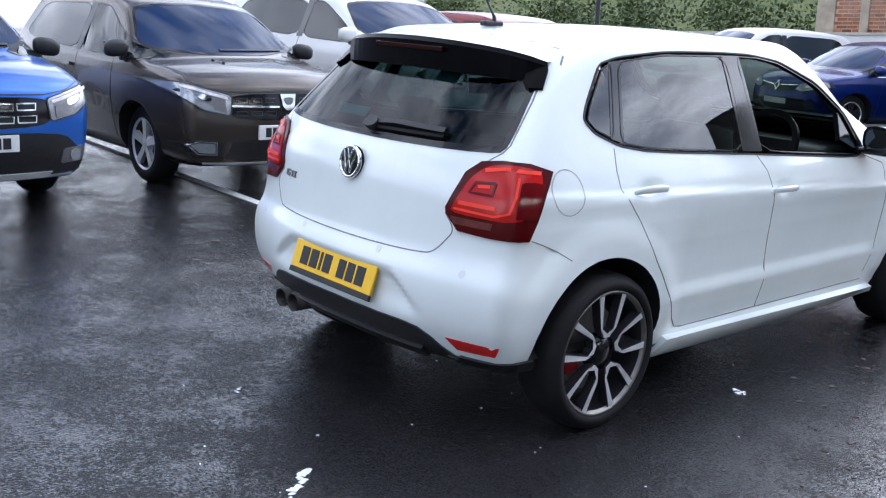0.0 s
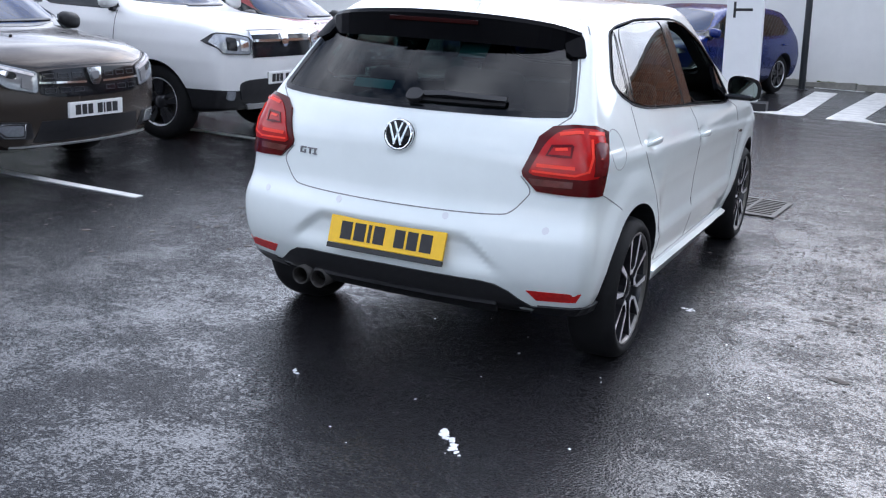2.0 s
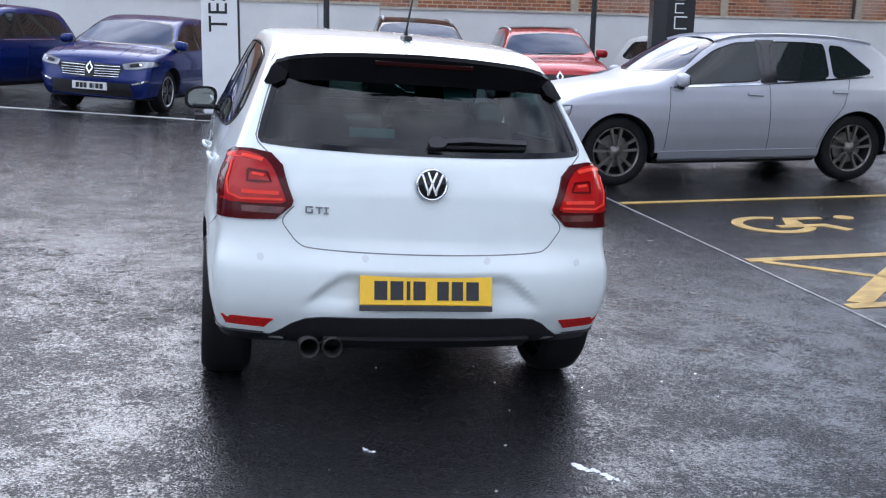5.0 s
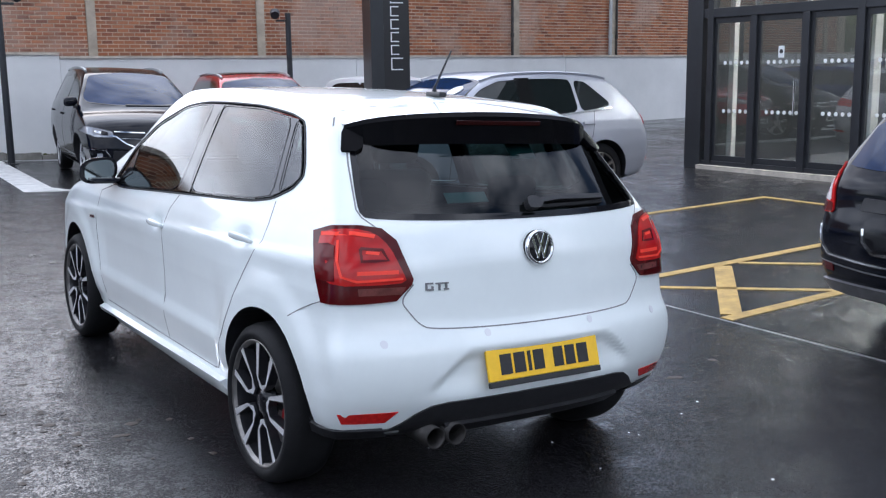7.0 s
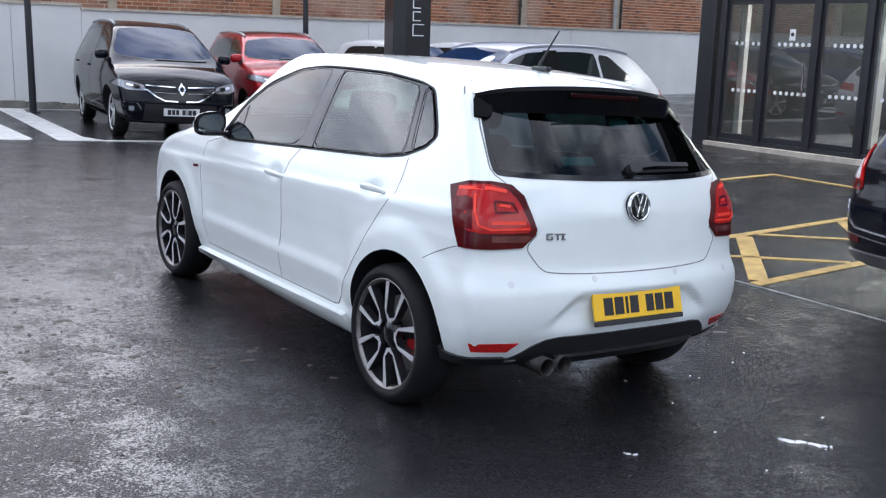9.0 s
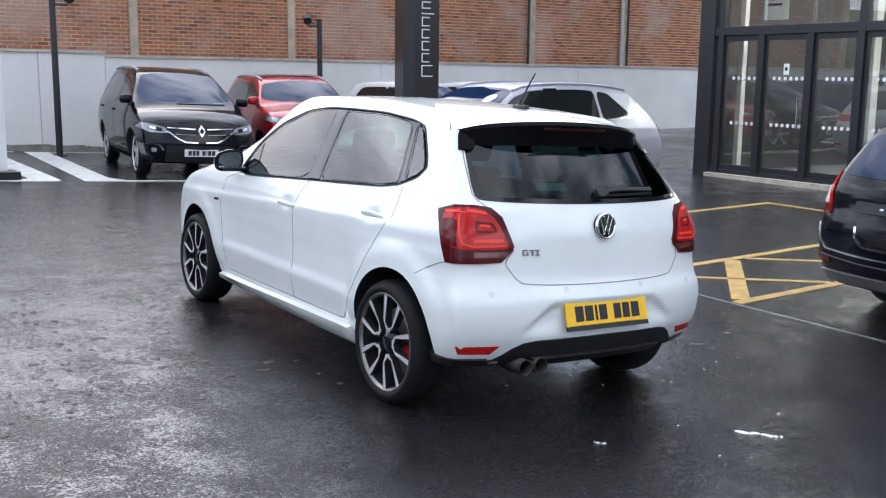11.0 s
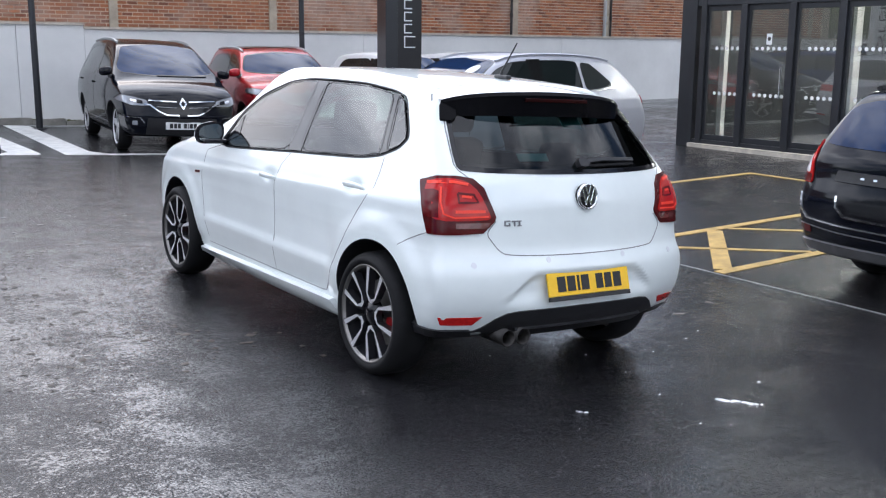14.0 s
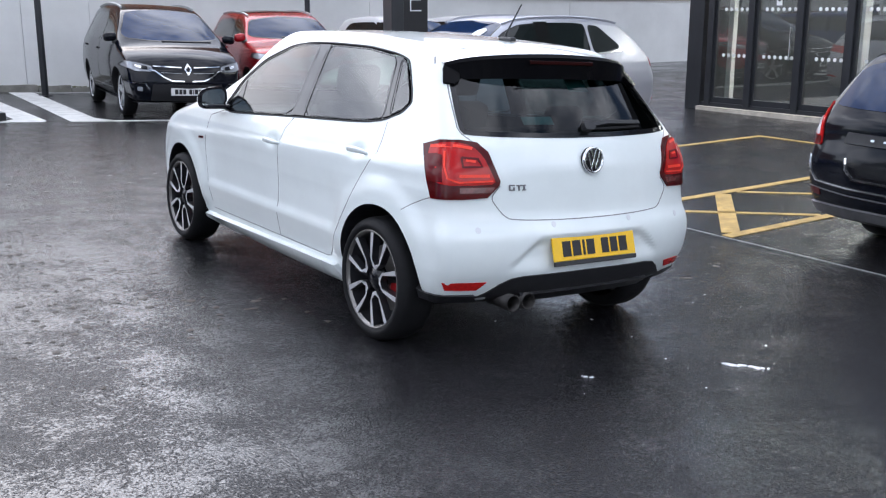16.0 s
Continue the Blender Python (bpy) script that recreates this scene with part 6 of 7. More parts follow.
# ---------------------------------------------------------------- showroom
def make_showroom():
    X, Y = 10.12, 6.55
    b = thing("building_showroom", pose(X, Y, -.01), "glass showroom front in anthracite frames", "building", kind="structure")
    A = M["anthracite"]
    top = 6.2
    part("corner_pillar", box((-.02, -.32, -.3), (.42, 0, top), .008), A, b)
    part("end_wall", box((.42, -.28, -.3), (9.0, 0, top)), A, b)
    part("roof", box((-.25, -16.2, top), (9.2, .25, top + .5), .02), A, b)
    part("floor_slab", box((.02, -16, -.3), (9.0, -.3, .02)), M["inner_floor"], b)
    part("back_wall", box((6.0, -16, 0), (6.2, -.3, top)), M["inner_wall"], b)
    part("side_wall", box((.1, -16.2, -.3), (9.0, -16.0, top)), M["inner_wall"], b)
    part("soffit", box((.1, -16, 4.6), (9.0, -.3, 4.7)), M["inner_wall"], b)
    part("threshold", box((-.10, -16, -.05), (.08, -.32, .035), .004), M["coping"], b)
    part("transom", box((.0, -16, 2.31), (.16, -.32, 2.45), .006), A, b)
    part("bottom_rail", box((.01, -16, .035), (.15, -.32, .10), .004), A, b)
    ys = [-.46, -1.28, -2.19, -3.05, -4.2, -5.35, -6.5, -7.65, -8.8, -9.95, -11.1, -12.3]
    for k, y in enumerate(ys):
        part("mullion", box((-.01, y - .055, .02), (.17, y + .055, 4.6 if k % 3 == 0 else 2.31), .006), A, b)
    prev = -.32
    dots = None
    for k, y in enumerate(ys):
        y0, y1 = y + .055, prev
        prev = y - .055
        if y1 - y0 < .2:
            continue
        fr = part("glass_door" if k in (1, 2) else "glazed_panel", box((.06, y0, .10), (.08, y1, 2.31)), M["clear_pane"], b)
        for s in (y0, y1 - .05):
            part("stile", box((.04, s, .10), (.10, s + .05, 2.31), .004), A, fr)
        for z0 in (.10, 2.22):
            part("rail", box((.04, y0 + .05, z0), (.10, y1 - .05, z0 + .09), .004), A, fr)
        part("upper_pane", box((.06, y0 - .02, 2.45), (.08, y1 + .02, 4.6)), M["clear_pane"], b)
        n = int((y1 - y0 - .12) / .105)
        for z in (.885, 1.62):
            for i in range(n):
                if dots is None:
                    bm = bmesh.new()
                    bmesh.ops.create_cone(bm, cap_ends=True, segments=14, radius1=.03, radius2=.03, depth=.002, matrix=pose(0, 0, 0, 0, 90, 0))
                    o = part("frosted_dot", bm, M["dot"], fr)
                    dots = o.data
                else:
                    o = new("frosted_dot", dots)
                    o.parent = fr
                o.location = (.058, y0 + .09 + .105 * i, z)
        if k == 2:
            part("door_notice", box((.052, (y0 + y1) / 2 - .06, 1.68), (.058, (y0 + y1) / 2 + .04, 1.85)), M["sign_white"], fr, "small white notice with a dark roundel")
            part("roundel", cyl((.05, (y0 + y1) / 2 - .01, 1.77), (.052, (y0 + y1) / 2 - .01, 1.77), .03, seg=18), M["ink"], fr)
            part("pull_handle", cyl((.0, y0 + .10, .85), (.0, y0 + .10, 1.35), .015, seg=12), M["chrome"], fr)
    part("inner_column", box((.45, -2.98, 0), (.62, -2.84, 4.6)), M["inner_wall"], b)
    part("inner_column", box((.40, -.60, 0), (.50, -.50, 4.6)), M["inner_wall"], b)
    part("banner", box((.30, -1.52, 2.55), (.31, -1.05, 4.2)), M["inner_wall"], b)
    for k in range(3):
        part("banner_bar", box((.293, -1.46 + .03 * k, 2.95 - .09 * k), (.299, -1.12, 2.99 - .09 * k)), M["ink"], b)
    for x in (1.2, 3.4):
        for y in (-1.5, -3.2, -4.9, -6.6):
            part("ceiling_lamp", box((x, y - .45, 4.56), (x + 1.0, y + .45, 4.6), .01), M["inner_lamp"], b)
    part("reception_desk", box((3.2, -5.2, 0), (4.0, -3.0, 1.05), .03), M["inner_wall"], b)


make_showroom()


# ---------------------------------------------------------------- parked cars
CH, GB, TR, LC = "chrome", "gloss_black", "trim", "lamp_clear"


def shield(z, w=.055, h=.075):
    return [(-w, z + h / 2), (w, z + h / 2), (w * .75, z - h / 4), (w * .35, z - h / 2), (-w * .35, z - h / 2), (-w * .75, z - h / 4)]


def diamond(z, w=.065, h=.09):
    w, h = w * .78, h * .8
    return [(-w, z), (0, z - h), (w, z), (0, z + h)]


def value_hatch(label, paint_name, look_of="slats", **kw):
    """look_of: slats (one chrome bar), cells (outlined cells and a black guard) or bars (broad chrome bars)."""
    s = make_spec("hatch", label, paint_name, 4.07, 1.73, 1.52, 2.57, .93, plate=.505, clad=.24, mirror_mat="trim", **kw)
    s["raw"] = scaled(HATCH[:16] + [(1.55, .985), (1.83, .935), (1.97, .85), (2.02, .70), (2.03, .50)] + HATCH[-4:], 4.07, 1.52)
    s["face"] = [("grille", GB, [(-.45, .60), (.45, .60), (.50, .70), (.47, .80), (-.47, .80), (-.50, .70)], .004, False),
                 ("headlamp", LC, [(.485, .635), (.465, .785), (.62, .825), (.80, .87), (.845, .855), (.80, .76), (.68, .675)], .008, True),
                 ("headlamp_inner", "lamp_white", [(.50, .752), (.50, .772), (.64, .808), (.79, .848), (.79, .832), (.64, .788)], .010, True),
                 ("headlamp_inner", "dark_silver", [(.52, .66), (.52, .735), (.585, .75), (.60, .68)], .010, True),
                 ("badge", CH, shield(.735, .07, .12), .02, False),
                 ("badge_centre", "dark_silver", shield(.742, .042, .055), .026, False)]
    s["lines"] = [("lip", "front", [(-.66, .262), (0, .255), (.66, .262)], .012, .006, "fence", False), ("wiper", "front", [(-.55, 1.075), (.1, 1.07)], .012, .012, TR, False),
                  ("bonnet_gap", "front", [(-.46, .812), (0, .818), (.46, .812)], .007, .002, TR, False), ("bonnet_gap", "front", [(.46, .812), (.62, .835), (.74, .88), (.71, .97)], .006, .002, TR, True)]
    s["lines"] += [("washer_jet", "front", [(.28, 1.0), (.30, 1.0)], .012, .012, TR, True)]
    if look_of == "cells":
        s["face"] += [("lower_guard", TR, [(-.83, .27), (.83, .27), (.84, .40), (.70, .44), (.56, .57), (-.56, .57), (-.70, .44), (-.84, .40)], .010, False),
                      ("fog_lamp_surround", "dark_silver", [(.55, .35), (.72, .36), (.74, .46), (.57, .45)], .020, True), ("fog_lamp", LC, [(.66 + .042 * math.cos(k * .7854), .405 + .042 * math.sin(k * .7854)) for k in range(8)], .028, True),
                      ("skid_plate", "fence", [(-.46, .262), (.46, .262), (.50, .30), (-.50, .30)], .022, False)]
        for x in (.11, .26):
            for z in (.635, .715):
                s["lines"].append(("grille_cell", "front", [(x, z), (x + .12, z), (x + .125, z + .042), (x, z + .042), (x, z)], .009, .010, CH, True))
        return s
    s["face"] += [("lower_intake", TR, [(-.50, .29), (.50, .29), (.46, .44), (-.46, .44)], .004, False),
                  ("fog_lamp_surround", TR, [(.50, .31), (.74, .33), (.80, .40), (.74, .45), (.54, .44)], .004, True), ("fog_lamp", LC, [(.58, .345), (.69, .35), (.75, .405), (.71, .425), (.59, .42)], .012, True)]
    s["lines"].append(("fog_lamp_frame", "front", [(.57, .335), (.70, .34), (.765, .41), (.71, .437), (.58, .43), (.57, .335)], .010, .014, CH, True))
    if look_of == "bars":
        s["lines"] += [("grille_bar", "front", [(.08, z), (.45, z + .01)], .030, .010, CH, True) for z in (.655, .735)]
    else:
        s["lines"] += [("grille_bar", "front", [(.08, .70), (.47, .708)], .014, .012, CH, True)]
        for x in (.11, .23, .35):
            for z in (.635, .735):
                s["lines"].append(("grille_cell", "front", [(x, z), (x + .085, z), (x + .085, z + .032), (x, z + .032), (x, z)], .006, .008, "dark_alloy", True))
    return s


def off_roader():
    s = make_spec("suv", "white compact off-roader with black bumper trim", "white_paint_b", 4.31, 1.82, 1.66, 2.67, .82, r=.345, side_wall=.125, plate=.60, clad=.50, rails="fence", rim=FIVE_DARK, nose=.14)
    s["raw"] = scaled(SUV[:16] + [(1.5, 1.035), (1.86, .985), (1.985, .91), (2.015, .76), (2.02, .5)] + SUV[-4:], 4.31, 1.66)
    s["face"] = [("headlamp", LC, [(.48, .82), (.48, .965), (.62, .99), (.80, 1.00), (.84, .92), (.78, .83)], .010, True), ("headlamp_inner", CH, [(.51, .85), (.51, .93), (.60, .95), (.60, .85)], .012, True),
                 ("headlamp_inner", GB, [(.64, .85), (.64, .955), (.74, .965), (.74, .86)], .012, True),
                 ("grille", GB, [(-.45, .79), (.45, .79), (.455, .93), (-.455, .93)], .004, False), ("grille_slot", GB, [(.08, .95), (.43, .95), (.44, .985), (.08, .99)], .008, True),
                 ("badge", CH, shield(.94, .06, .12), .022, False), ("lower_guard", TR, [(-.56, .36), (.56, .36), (.62, .56), (.50, .60), (-.50, .60), (-.62, .56)], .012, False),
                 ("skid_plate", "fence", [(-.46, .335), (.46, .335), (.50, .375), (-.50, .375)], .022, False), ("fog_lamp", LC, [(.66, .42), (.74, .43), (.74, .50), (.66, .50)], .016, True)]
    s["mirror_mat"] = "white_paint_b"
    s["lines"] = [("grille_frame", "front", [(-.45, .785), (-.46, .90), (-.46, 1.0)], .016, .012, CH, False), ("grille_frame", "front", [(.45, .785), (.46, .90), (.46, 1.0)], .016, .012, CH, False), ("bonnet_gap", "front", [(-.47, 1.03), (0, 1.035), (.47, 1.03)], .006, .002, "seam", False), ("grille_bar", "front", [(-.45, 1.003), (0, 1.008), (.45, 1.003)], .03, .012, CH, False), ("grille_bar", "front", [(-.45, .938), (.45, .938)], .02, .012, CH, False), ("wiper", "front", [(-.55, 1.20), (.1, 1.195)], .012, .012, TR, False)]
    return s


def supermini():
    s = make_spec("hatch", "deep blue supermini parked facing out from the wall", "navy_paint", 4.06, 1.73, 1.45, 2.59, .83, r=.31, rim=FIVE_DARK, clad=.26)
    del s["plate"]
    s["face"] = [("headlamp", LC, [(.40, .66), (.46, .745), (.66, .795), (.80, .80), (.82, .72), (.66, .66), (.52, .635)], .008, True), ("grille", GB, [(-.44, .66), (-.12, .60), (.12, .60), (.44, .66), (.44, .72), (-.44, .72)], .004, False),
                 ("badge", CH, diamond(.69, .075, .105), .02, False), ("lower_intake", GB, [(-.66, .29), (.66, .29), (.58, .52), (-.58, .52)], .006, False), ("plate_base", "fence", [(-.26, .42), (.26, .42), (.26, .50), (-.26, .50)], .012, False),
                 ("fog_lamp", TR, [(.60, .37), (.76, .38), (.74, .48), (.58, .48)], .006, True)]
    s["lines"] = [("grille_bar", "front", [(.09, .70), (.42, .725)], .014, .010, CH, True), ("lip", "front", [(-.70, .30), (0, .295), (.70, .30)], .012, .006, "fence", False), ("sill_moulding", "sides", [(-1.0, s["belt"] - .02), (.85, s["belt"] - .035)], .012, .008, CH, False)]
    return s


def family_hatch():
    s = make_spec("hatch", "deep blue family hatchback facing out from the wall", "navy_paint", 4.36, 1.81, 1.45, 2.67, .92, r=.325, rim=FIVE_DARK, plate=.40, clad=.24)
    s["face"] = [("headlamp", LC, [(.50, .655), (.46, .735), (.66, .775), (.84, .79), (.86, .72), (.70, .67)], .008, True), ("headlamp_inner", GB, [(.58, .69), (.56, .73), (.68, .75), (.70, .71)], .010, True),
                 ("grille", GB, [(-.40, .52), (.40, .52), (.48, .66), (.48, .72), (-.48, .72), (-.48, .66)], .004, False), ("badge", CH, diamond(.655, .075, .11), .024, False),
                 ("lower_intake", TR, [(-.62, .27), (.62, .27), (.58, .46), (-.58, .46)], .004, False), ("fog_blade", CH, [(.62, .44), (.82, .50), (.80, .52), (.60, .46)], .012, True)]
    s["lines"] = [("grille_bar", "front", [(.07, z), (.44 - .3 * max(0, .62 - z), z + .004)], .006, .010, CH, True) for z in (.545, .58, .615, .65, .69)] + [("bonnet_crease", "top", [(.30, 1.25), (.36, 1.95)], .02, .006, "navy_paint", True), ("bonnet_crease", "top", [(.62, 1.25), (.60, 1.9)], .02, .006, "navy_paint", True)]
    return s


def people_carrier():
    s = make_spec("mpv", "black people carrier with chrome grille line facing out from the wall", "black_paint", 4.63, 1.83, 1.72, 2.80, .93, r=.355, side_wall=.085, plate=.43, clad=.26, rails="fence", rim=dict(n=5, w=.03, mat="alloy"))
    s["face"] = [("headlamp", LC, [(.50, .72), (.52, .80), (.68, .84), (.86, .87), (.89, .79), (.74, .72)], .008, True), ("headlamp_inner", GB, [(.58, .745), (.58, .79), (.66, .805), (.67, .755)], .010, True),
                 ("grille", GB, [(-.30, .60), (.30, .60), (.50, .72), (.52, .78), (-.52, .78), (-.50, .72)], .004, False), ("badge", CH, diamond(.755, .075, .105), .024, False),
                 ("lower_intake", TR, [(-.54, .29), (.54, .29), (.52, .54), (-.52, .54)], .004, False), ("fog_lamp", LC, [(.66, .435), (.73, .44), (.73, .50), (.66, .50)], .012, True)]
    s["lines"] = [("grille_line", "front", [(.06, .585), (.24, .59), (.36, .645), (.48, .735), (.56, .745)], .018, .012, CH, True), ("grille_bar", "front", [(.09, .785), (.50, .80)], .014, .010, CH, True), ("grille_bar", "front", [(.09, .70), (.40, .71)], .006, .008, "fence", True),
                  ("fog_line", "front", [(.56, .46), (.62, .545), (.84, .56)], .012, .012, CH, True), ("wiper", "front", [(-.60, 1.15), (.2, 1.15)], .012, .012, TR, False), ("sill_moulding", "sides", [(-1.0, .42), (1.0, .40)], .012, .008, CH, False)]
    return s


def crossover():
    s = make_spec("suv", "red crossover with black roof facing out from the wall", "red_paint", 4.45, 1.84, 1.61, 2.65, .90, r=.345, rails="fence", clad=.40, rim=FIVE_DARK)
    s["face"] = [("headlamp", LC, [(.48, .84), (.46, .90), (.66, .94), (.86, .97), (.88, .89), (.70, .84)], .008, True), ("grille", GB, [(-.34, .70), (.34, .70), (.50, .83), (.50, .90), (-.50, .90), (-.50, .83)], .004, False),
                 ("badge", CH, diamond(.86, .075, .105), .024, False), ("lower_intake", TR, [(-.54, .36), (.54, .36), (.52, .56), (-.52, .56)], .004, False), ("roof_panel", GB, [(-.10, 1.52), (.10, 1.52), (.10, 1.53), (-.10, 1.53)], .001, False)]
    s["lines"] = [("grille_line", "front", [(.06, .71), (.30, .72), (.48, .85)], .018, .012, CH, True), ("wiper", "front", [(-.60, 1.19), (.2, 1.19)], .012, .012, TR, False)]
    s["top_panel"] = ([(-.52, -1.75), (.52, -1.75), (.50, -.10), (-.50, -.10)], GB)
    return s


def estate_suv():
    s = make_spec("suv", "silver sports off-roader parked across the bays", "silver_paint", 4.63, 1.90, 1.62, 2.81, .89, r=.375, side_wall=.115, rails="silver_paint", clad=.30, rim=dict(n=5, w=.018, mat="disc", pair=.06, inner=.35, lip="disc"), plate=.50, nose=.17)
    s["raw"] = [(-2.05, 0.29), (-2.25, 0.407), (-2.31, 0.581), (-2.31, 0.823), (-2.26, 0.968), (-2.2, 1.113), (-2.02, 1.307), (-1.8, 1.481), (-1.6, 1.549), (-1.1, 1.602), (-0.5, 1.617), (0, 1.597), (0.25, 1.549), (0.5, 1.452), (0.8, 1.268), (1.08, 1.15), (1.4, 1.11), (1.8, 1.05), (2.08, 0.97), (2.25, 0.87), (2.305, 0.72), (2.31, 0.465), (2.26, 0.329), (2.1, 0.261), (1.0, 0.232), (-1.0, 0.232)]
    s["dlo"] = [[(-1.62, 1.20), (-1.10, 1.14), (-1.10, 1.50), (-1.28, 1.48)], [(-1.04, 1.135), (-.34, 1.125), (-.36, 1.535), (-.80, 1.53), (-1.04, 1.51)], [(-.26, 1.12), (.80, 1.09), (.62, 1.24), (.30, 1.44), (.05, 1.52), (-.26, 1.535)]]
    s["pillar"] = [(-.40, 1.105), (-.20, 1.10), (-.20, 1.555), (-.42, 1.555)]
    s["gaps"] = ([(-.30, 1.1), (-.31, .36)], [(.86, 1.06), (.90, .40)], [(-1.30, 1.15), (-1.20, .85), (-1.0, .60), (-.92, .38)])
    s["handles"], s["mirror"], s["mirror_mat"] = ((-.12, .98), (-1.15, 1.0)), (1.14, .74), "silver_paint"
    s["screen"] = (0, .7, 1.22, .6, 1.56)
    s["face"] = [("grille", GB, [(-.38, .46), (.38, .46), (.44, .66), (.44, .88), (-.44, .88), (-.44, .66)], .006, False), ]
    s["lines"] = [("grille_bar", "front", [(-.42, z), (.42, z)], .014, .014, CH, False) for z in (.52, .58, .64, .70, .76, .82)] + [("grille_frame", "front", [(.44, .88), (.44, .66), (.38, .46)], .03, .012, CH, True),                   ("window_moulding", "sides", [(-1.6, 1.165), (-.3, 1.09), (.86, 1.06)], .018, .009, CH, False), ("sill_blade", "sides", [(-.95, .355), (.95, .345)], .07, .010, "silver_paint", False), ("sill_moulding", "sides", [(-.95, .295), (.95, .285)], .018, .016, CH, False)]
    s["face"].append(("screen_sticker", "plate_white", [(-.47 + .08 * math.cos(k * .5236), 1.43 + .05 * math.sin(k * .5236)) for k in range(12)], .006, False))
    s["corner"] = [("headlamp", LC, [(1.27, .715), (1.235, .835), (.90, .862), (.755, .872), (.765, .80), (.80, .735), (1.0, .705)], .010), ("headlamp_surround", GB, [(1.20, .74), (1.18, .82), (1.10, .826), (1.10, .73)], .016), ("headlamp_inner", CH, [(1.04, .735), (1.04, .825), (.86, .842), (.88, .745)], .016),
                   ("side_intake", GB, [(1.25, .37), (1.25, .50), (1.08, .54), (.93, .555), (.87, .50), (.865, .37)], .006), ("fog_lamp", LC, [(1.06 + .05 * math.cos(k * .7854), .455 + .05 * math.sin(k * .7854)) for k in range(8)], .018)]
    s["corner_lines"] = [("intake_frame", CH, [(1.26, .36), (1.26, .51), (1.08, .55), (.93, .567), (.855, .50), (.85, .36), (1.26, .36)], .016, .012), ("intake_bar", CH, [(1.24, .455), (.87, .455)], .010, .012), ("headlamp_rim", TR, [(1.27, .715), (1.235, .84), (.755, .876), (.765, .80), (.80, .73), (1.0, .70), (1.27, .715)], .008, .013)]
    s["tailend"] = [("tail_lamp", "lamp_red", [(.50, .92), (.86, .94), (.82, 1.06), (.52, 1.04)], .008, True), ("reflector", "lamp_reflector", [(.62, .48), (.86, .50), (.86, .53), (.62, .51)], .006, True)]
    return s


def estate_car():
    s = make_spec("hatch", "black estate car with silver-trimmed tailgate by the yellow hatching", "black_paint", 4.49, 1.73, 1.55, 2.63, .83, r=.31, clad=.30, rails="trim", tail=.14)
    del s["back"]
    s["tailend"] = [("rear_window", "screen_glass", [(-.66, 1.08), (.66, 1.08), (.64, 1.14), (.55, 1.42), (-.55, 1.42), (-.64, 1.14)], .005, False),
                    ("tail_lamp", "lamp_red", [(.70, .80), (.845, .80), (.83, .95), (.79, 1.10), (.745, 1.15), (.71, 1.10), (.72, .95)], .012, True), ("lamp_centre", "lamp_white", [(.735, .87), (.835, .88), (.815, 1.0), (.742, 1.0)], .015, True), ("lamp_foot", "lamp_dark_red", [(.705, .805), (.842, .805), (.838, .865), (.715, .865)], .015, True),
                    ("handle_bar", TR, [(-.48, .84), (.48, .84), (.46, .92), (-.46, .92)], .022, False), ("plate_recess", GB, [(-.44, .66), (-.36, .60), (.36, .60), (.44, .66), (.44, .83), (-.44, .83)], .004, False),
                    ("badge", CH, shield(1.01, .07, .10), .016, False), ("bumper_guard", "dark_silver", [(-.76, .31), (.76, .31), (.80, .385), (-.80, .385)], .018, False), ("reflector", "lamp_dark_red", [(.66, .44), (.82, .45), (.81, .50), (.66, .49)], .006, True)]
    s["tailend"] += [("letter_shape", CH, [(x, .872), (x + .030, .872), (x + .030, .888), (x, .888)], .028, False) for x in (-.26, -.16, -.06, .04, .14)]
    s["lines"] = [("recess_moulding", "rear", [(.44, .74), (.43, .66), (.36, .60), (0, .595)], .018, .010, CH, True), ("bumper_moulding", "rear", [(.80, .72), (.78, .62), (.70, .545), (.40, .53), (0, .525)], .012, .008, CH, True), ("bumper_crease", "rear", [(.80, .50), (.40, .475), (0, .47)], .008, .005, "dark_silver", True), ("rear_wiper", "rear", [(0, 1.10), (.36, 1.12)], .012, .012, TR, False)]
    return s


YARD = [
    (value_hatch("bright blue crossover hatchback with black lower trim", "blue_paint", "cells", rails="trim"), (-3.65, -2.15), -90),
    (value_hatch("brown metallic hatchback with clear headlamps", "brown_paint"), (-3.69, .20), -90.5),
    (off_roader(), (-3.68, 2.60), -90.5),
    (value_hatch("dark red hatchback parked in the row", "dark_red_paint", "bars"), (-4.05, 5.0), -91),
    (make_spec("hatch", "white electric hatchback with dark glass", "white_paint_b", 4.08, 1.73, 1.56, 2.59, .83, rim=FIVE_DARK), (-8.1, 10.9), 158),
    (supermini(), (-5.35, 10.3), 158),
    (family_hatch(), (-2.56, 9.8), 161),
    (people_carrier(), (2.29, 9.36), 173),
    (crossover(), (4.55, 9.55), 170),
    (make_spec("hatch", "small white city car beside the boundary wall", "white_paint_b", 3.57, 1.63, 1.49, 2.3, .7), (8.2, 10.4), 186),
    (make_spec("hatch", "white hatchback beside the boundary wall", "white_paint_b", 4.0, 1.7, 1.46, 2.5, .8), (10.8, 10.6), 188),
    (estate_suv(), (3.40 - .89, 5.22), 90),
]
for spec, nose, yaw in YARD:
    a = radians(yaw)
    half = spec["L"] / 2
    car(spec, on_ground(nose[0] + math.sin(a) * half, nose[1] - math.cos(a) * half, yaw))
car(estate_car(), on_ground(3.16 + 2.245, -1.62, -90))
make_brick_wall()


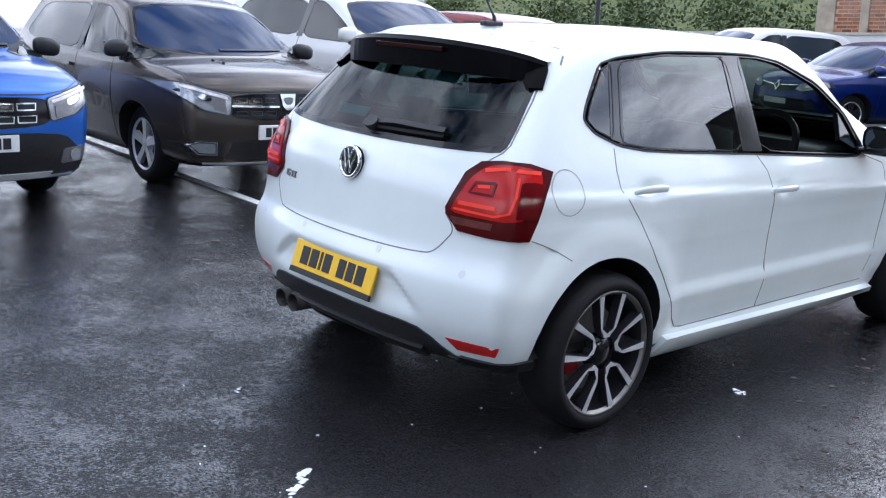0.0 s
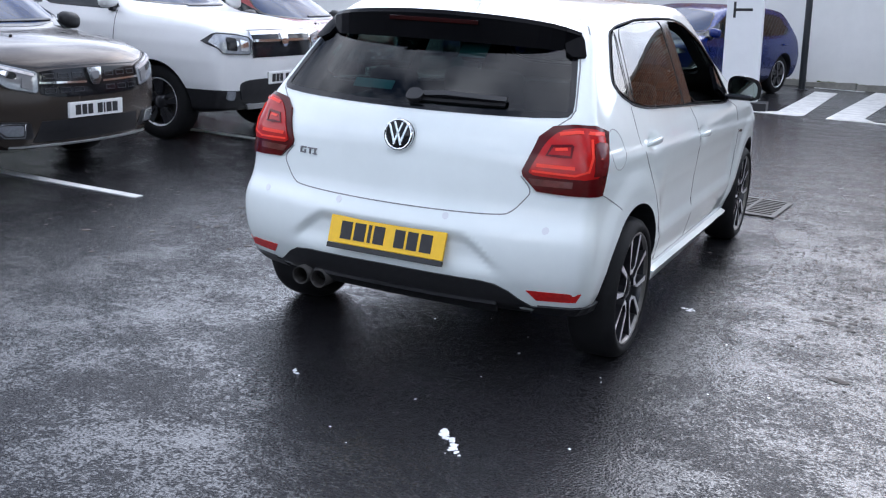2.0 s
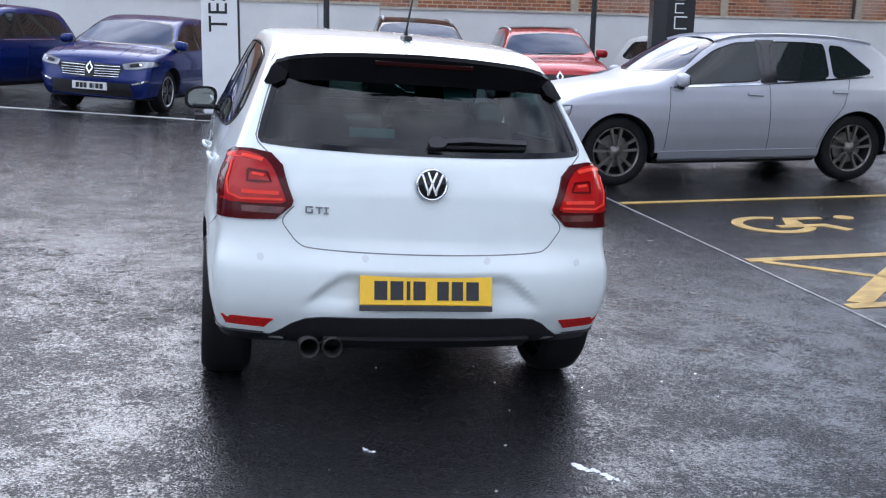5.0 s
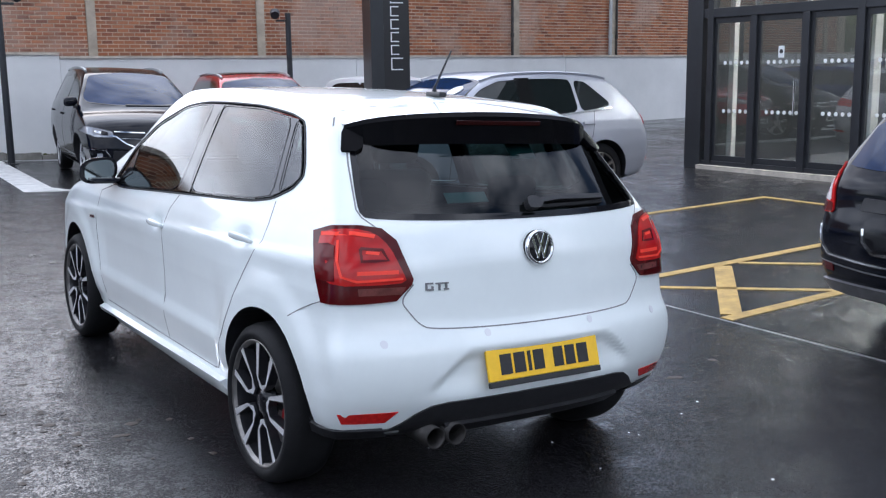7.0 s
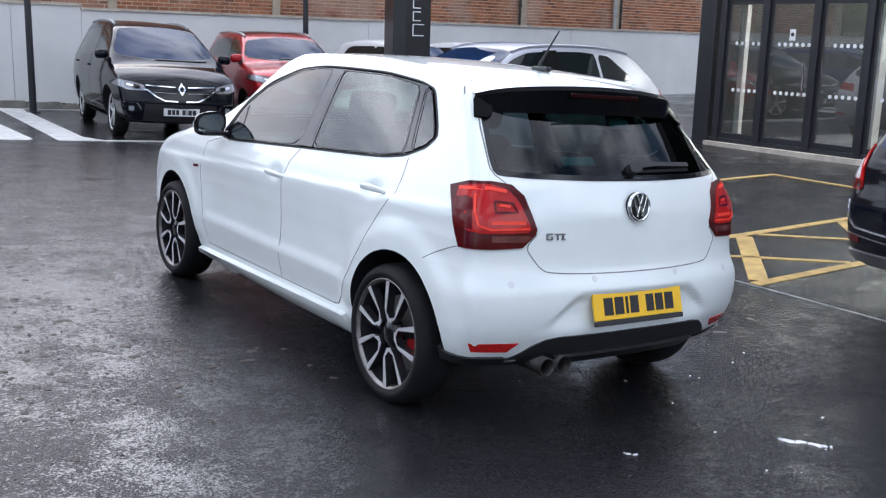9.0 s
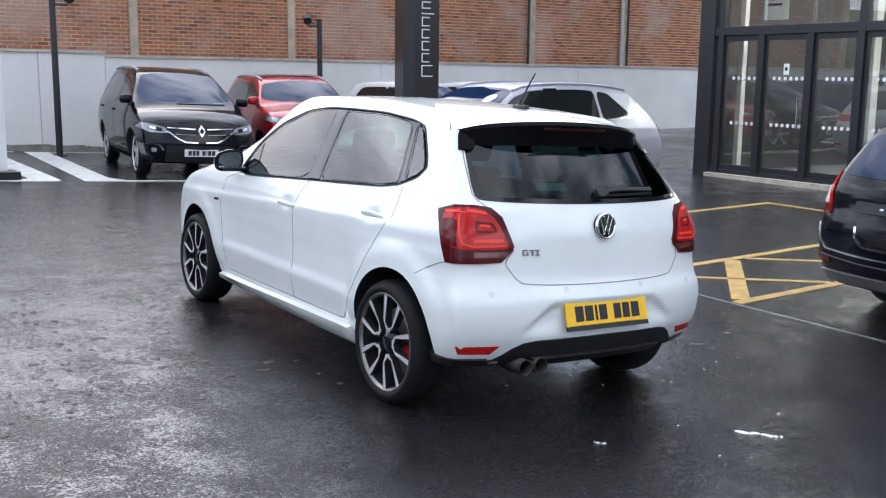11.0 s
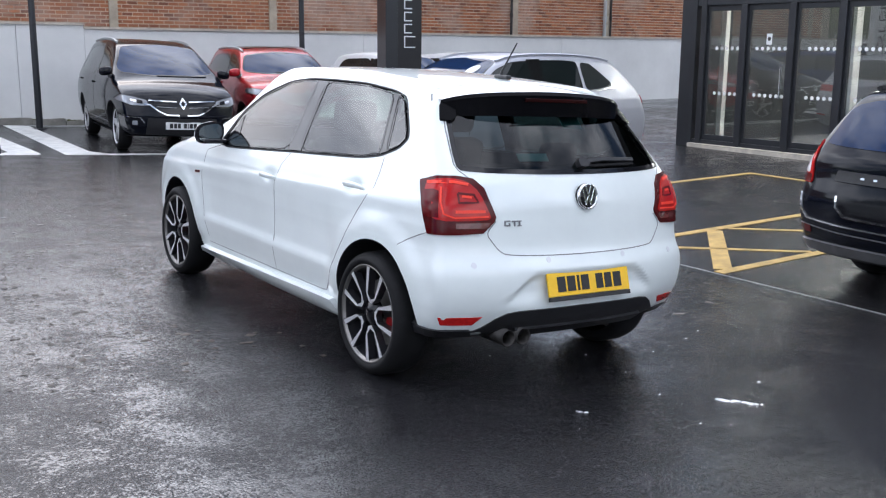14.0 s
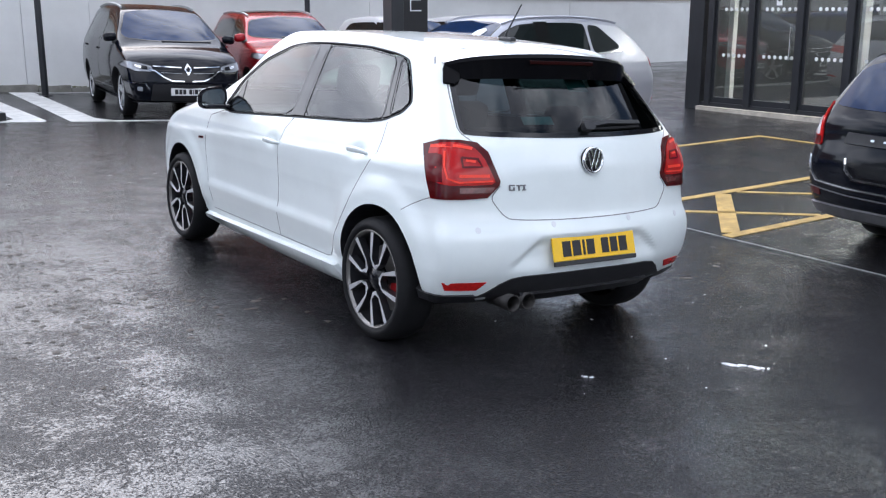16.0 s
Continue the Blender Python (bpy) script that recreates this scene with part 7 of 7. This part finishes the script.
# ---------------------------------------------------------------- drain cover, white residue, litter
def flake(bm, x, y, r, rnd, n=9, h=.012):
    """A low, ragged lump lying on the tarmac."""
    z = level(x, y)
    c = bm.verts.new((x, y, z + h))
    ring = []
    for i in range(n):
        a = 2 * math.pi * i / n
        q = r * rnd.uniform(.45, 1.1)
        ring.append(bm.verts.new((x + math.cos(a) * q, y + math.sin(a) * q, z + .0015)))
    for i in range(n):
        bm.faces.new((ring[i], ring[(i + 1) % n], c))


def make_residue():
    rnd = random.Random(21)
    for cx, cy, n, s, e in ((.53, -2.45, 9, .055, 1), (.60, -2.53, 5, .035, 1), (-.235, -2.25, 5, .028, .5), (.91, -.48, 7, .045, .4)):
        lump = thing("residue_patch", pose(0, 0, 0), "crumbled patch of white residue on the wet tarmac", "residue", "white residue patches")
        for k in range(n):
            bm = bmesh.new()
            a = rnd.gauss(0, s * .62)
            flake(bm, cx + a * .8, cy - a * e + rnd.gauss(0, s * .2), s * rnd.uniform(.18, .45), rnd, 11, .007)
            part("crumb", bm, M["residue"], lump)
    bm = bmesh.new()
    for k in range(26):
        flake(bm, rnd.uniform(-.5, 1.6), rnd.uniform(-2.9, -.2), rnd.uniform(.003, .008), rnd, 6, .003)
    tagged(mesh_object("residue_crumbs", bm, M["residue"]), "scattered white crumbs on the wet tarmac", "residue", kind="stuff")


make_residue()


def make_litter():
    rnd = random.Random(8)
    bm = bmesh.new()
    for cx, cy, sx, sy, n in ((1.55, 1.0, .35, .9, 330), (1.9, -.2, .3, .4, 120), (-1.9, 1.4, .5, 1.1, 260), (-2.4, -.3, .5, .6, 120), (.4, 3.6, 1.2, .8, 160), (-1.4, -.6, .3, .3, 40)):
        for k in range(n):
            flake(bm, rnd.gauss(cx, sx), rnd.gauss(cy, sy), rnd.choice((.006, .008, .012, .018, .03)) * rnd.uniform(.6, 1.2), rnd, 6, .005)
    tagged(mesh_object("leaf_litter", bm, M["litter"]), "rotted leaf crumbs and grit on the wet tarmac", "litter", kind="stuff")


make_litter()


def make_drain():
    x, y = .74, 2.42
    m = on_ground(x, y, -4, .3, .2)
    d = thing("drain_cover", m, "rusty cast iron drain grating set in the tarmac", "drain cover")
    bm = bmesh.new()
    for a, b, c, e in ((-.24, -.34, .24, -.30), (-.24, .30, .24, .34), (-.24, -.30, -.20, .30), (.20, -.30, .24, .30), (-.012, -.30, .012, .30)):
        add_box(bm, (a, b, -.03), (c, e, .012), bevel=.003)
    part("frame", bm, M["iron"], d)
    for k in range(9):
        yy = -.265 + .066 * k
        for a, b in ((-.20, -.012), (.012, .20)):
            part("bar", box((a, yy - .016, -.02), (b, yy + .016, .009), .003), M["iron"], d)


make_drain()
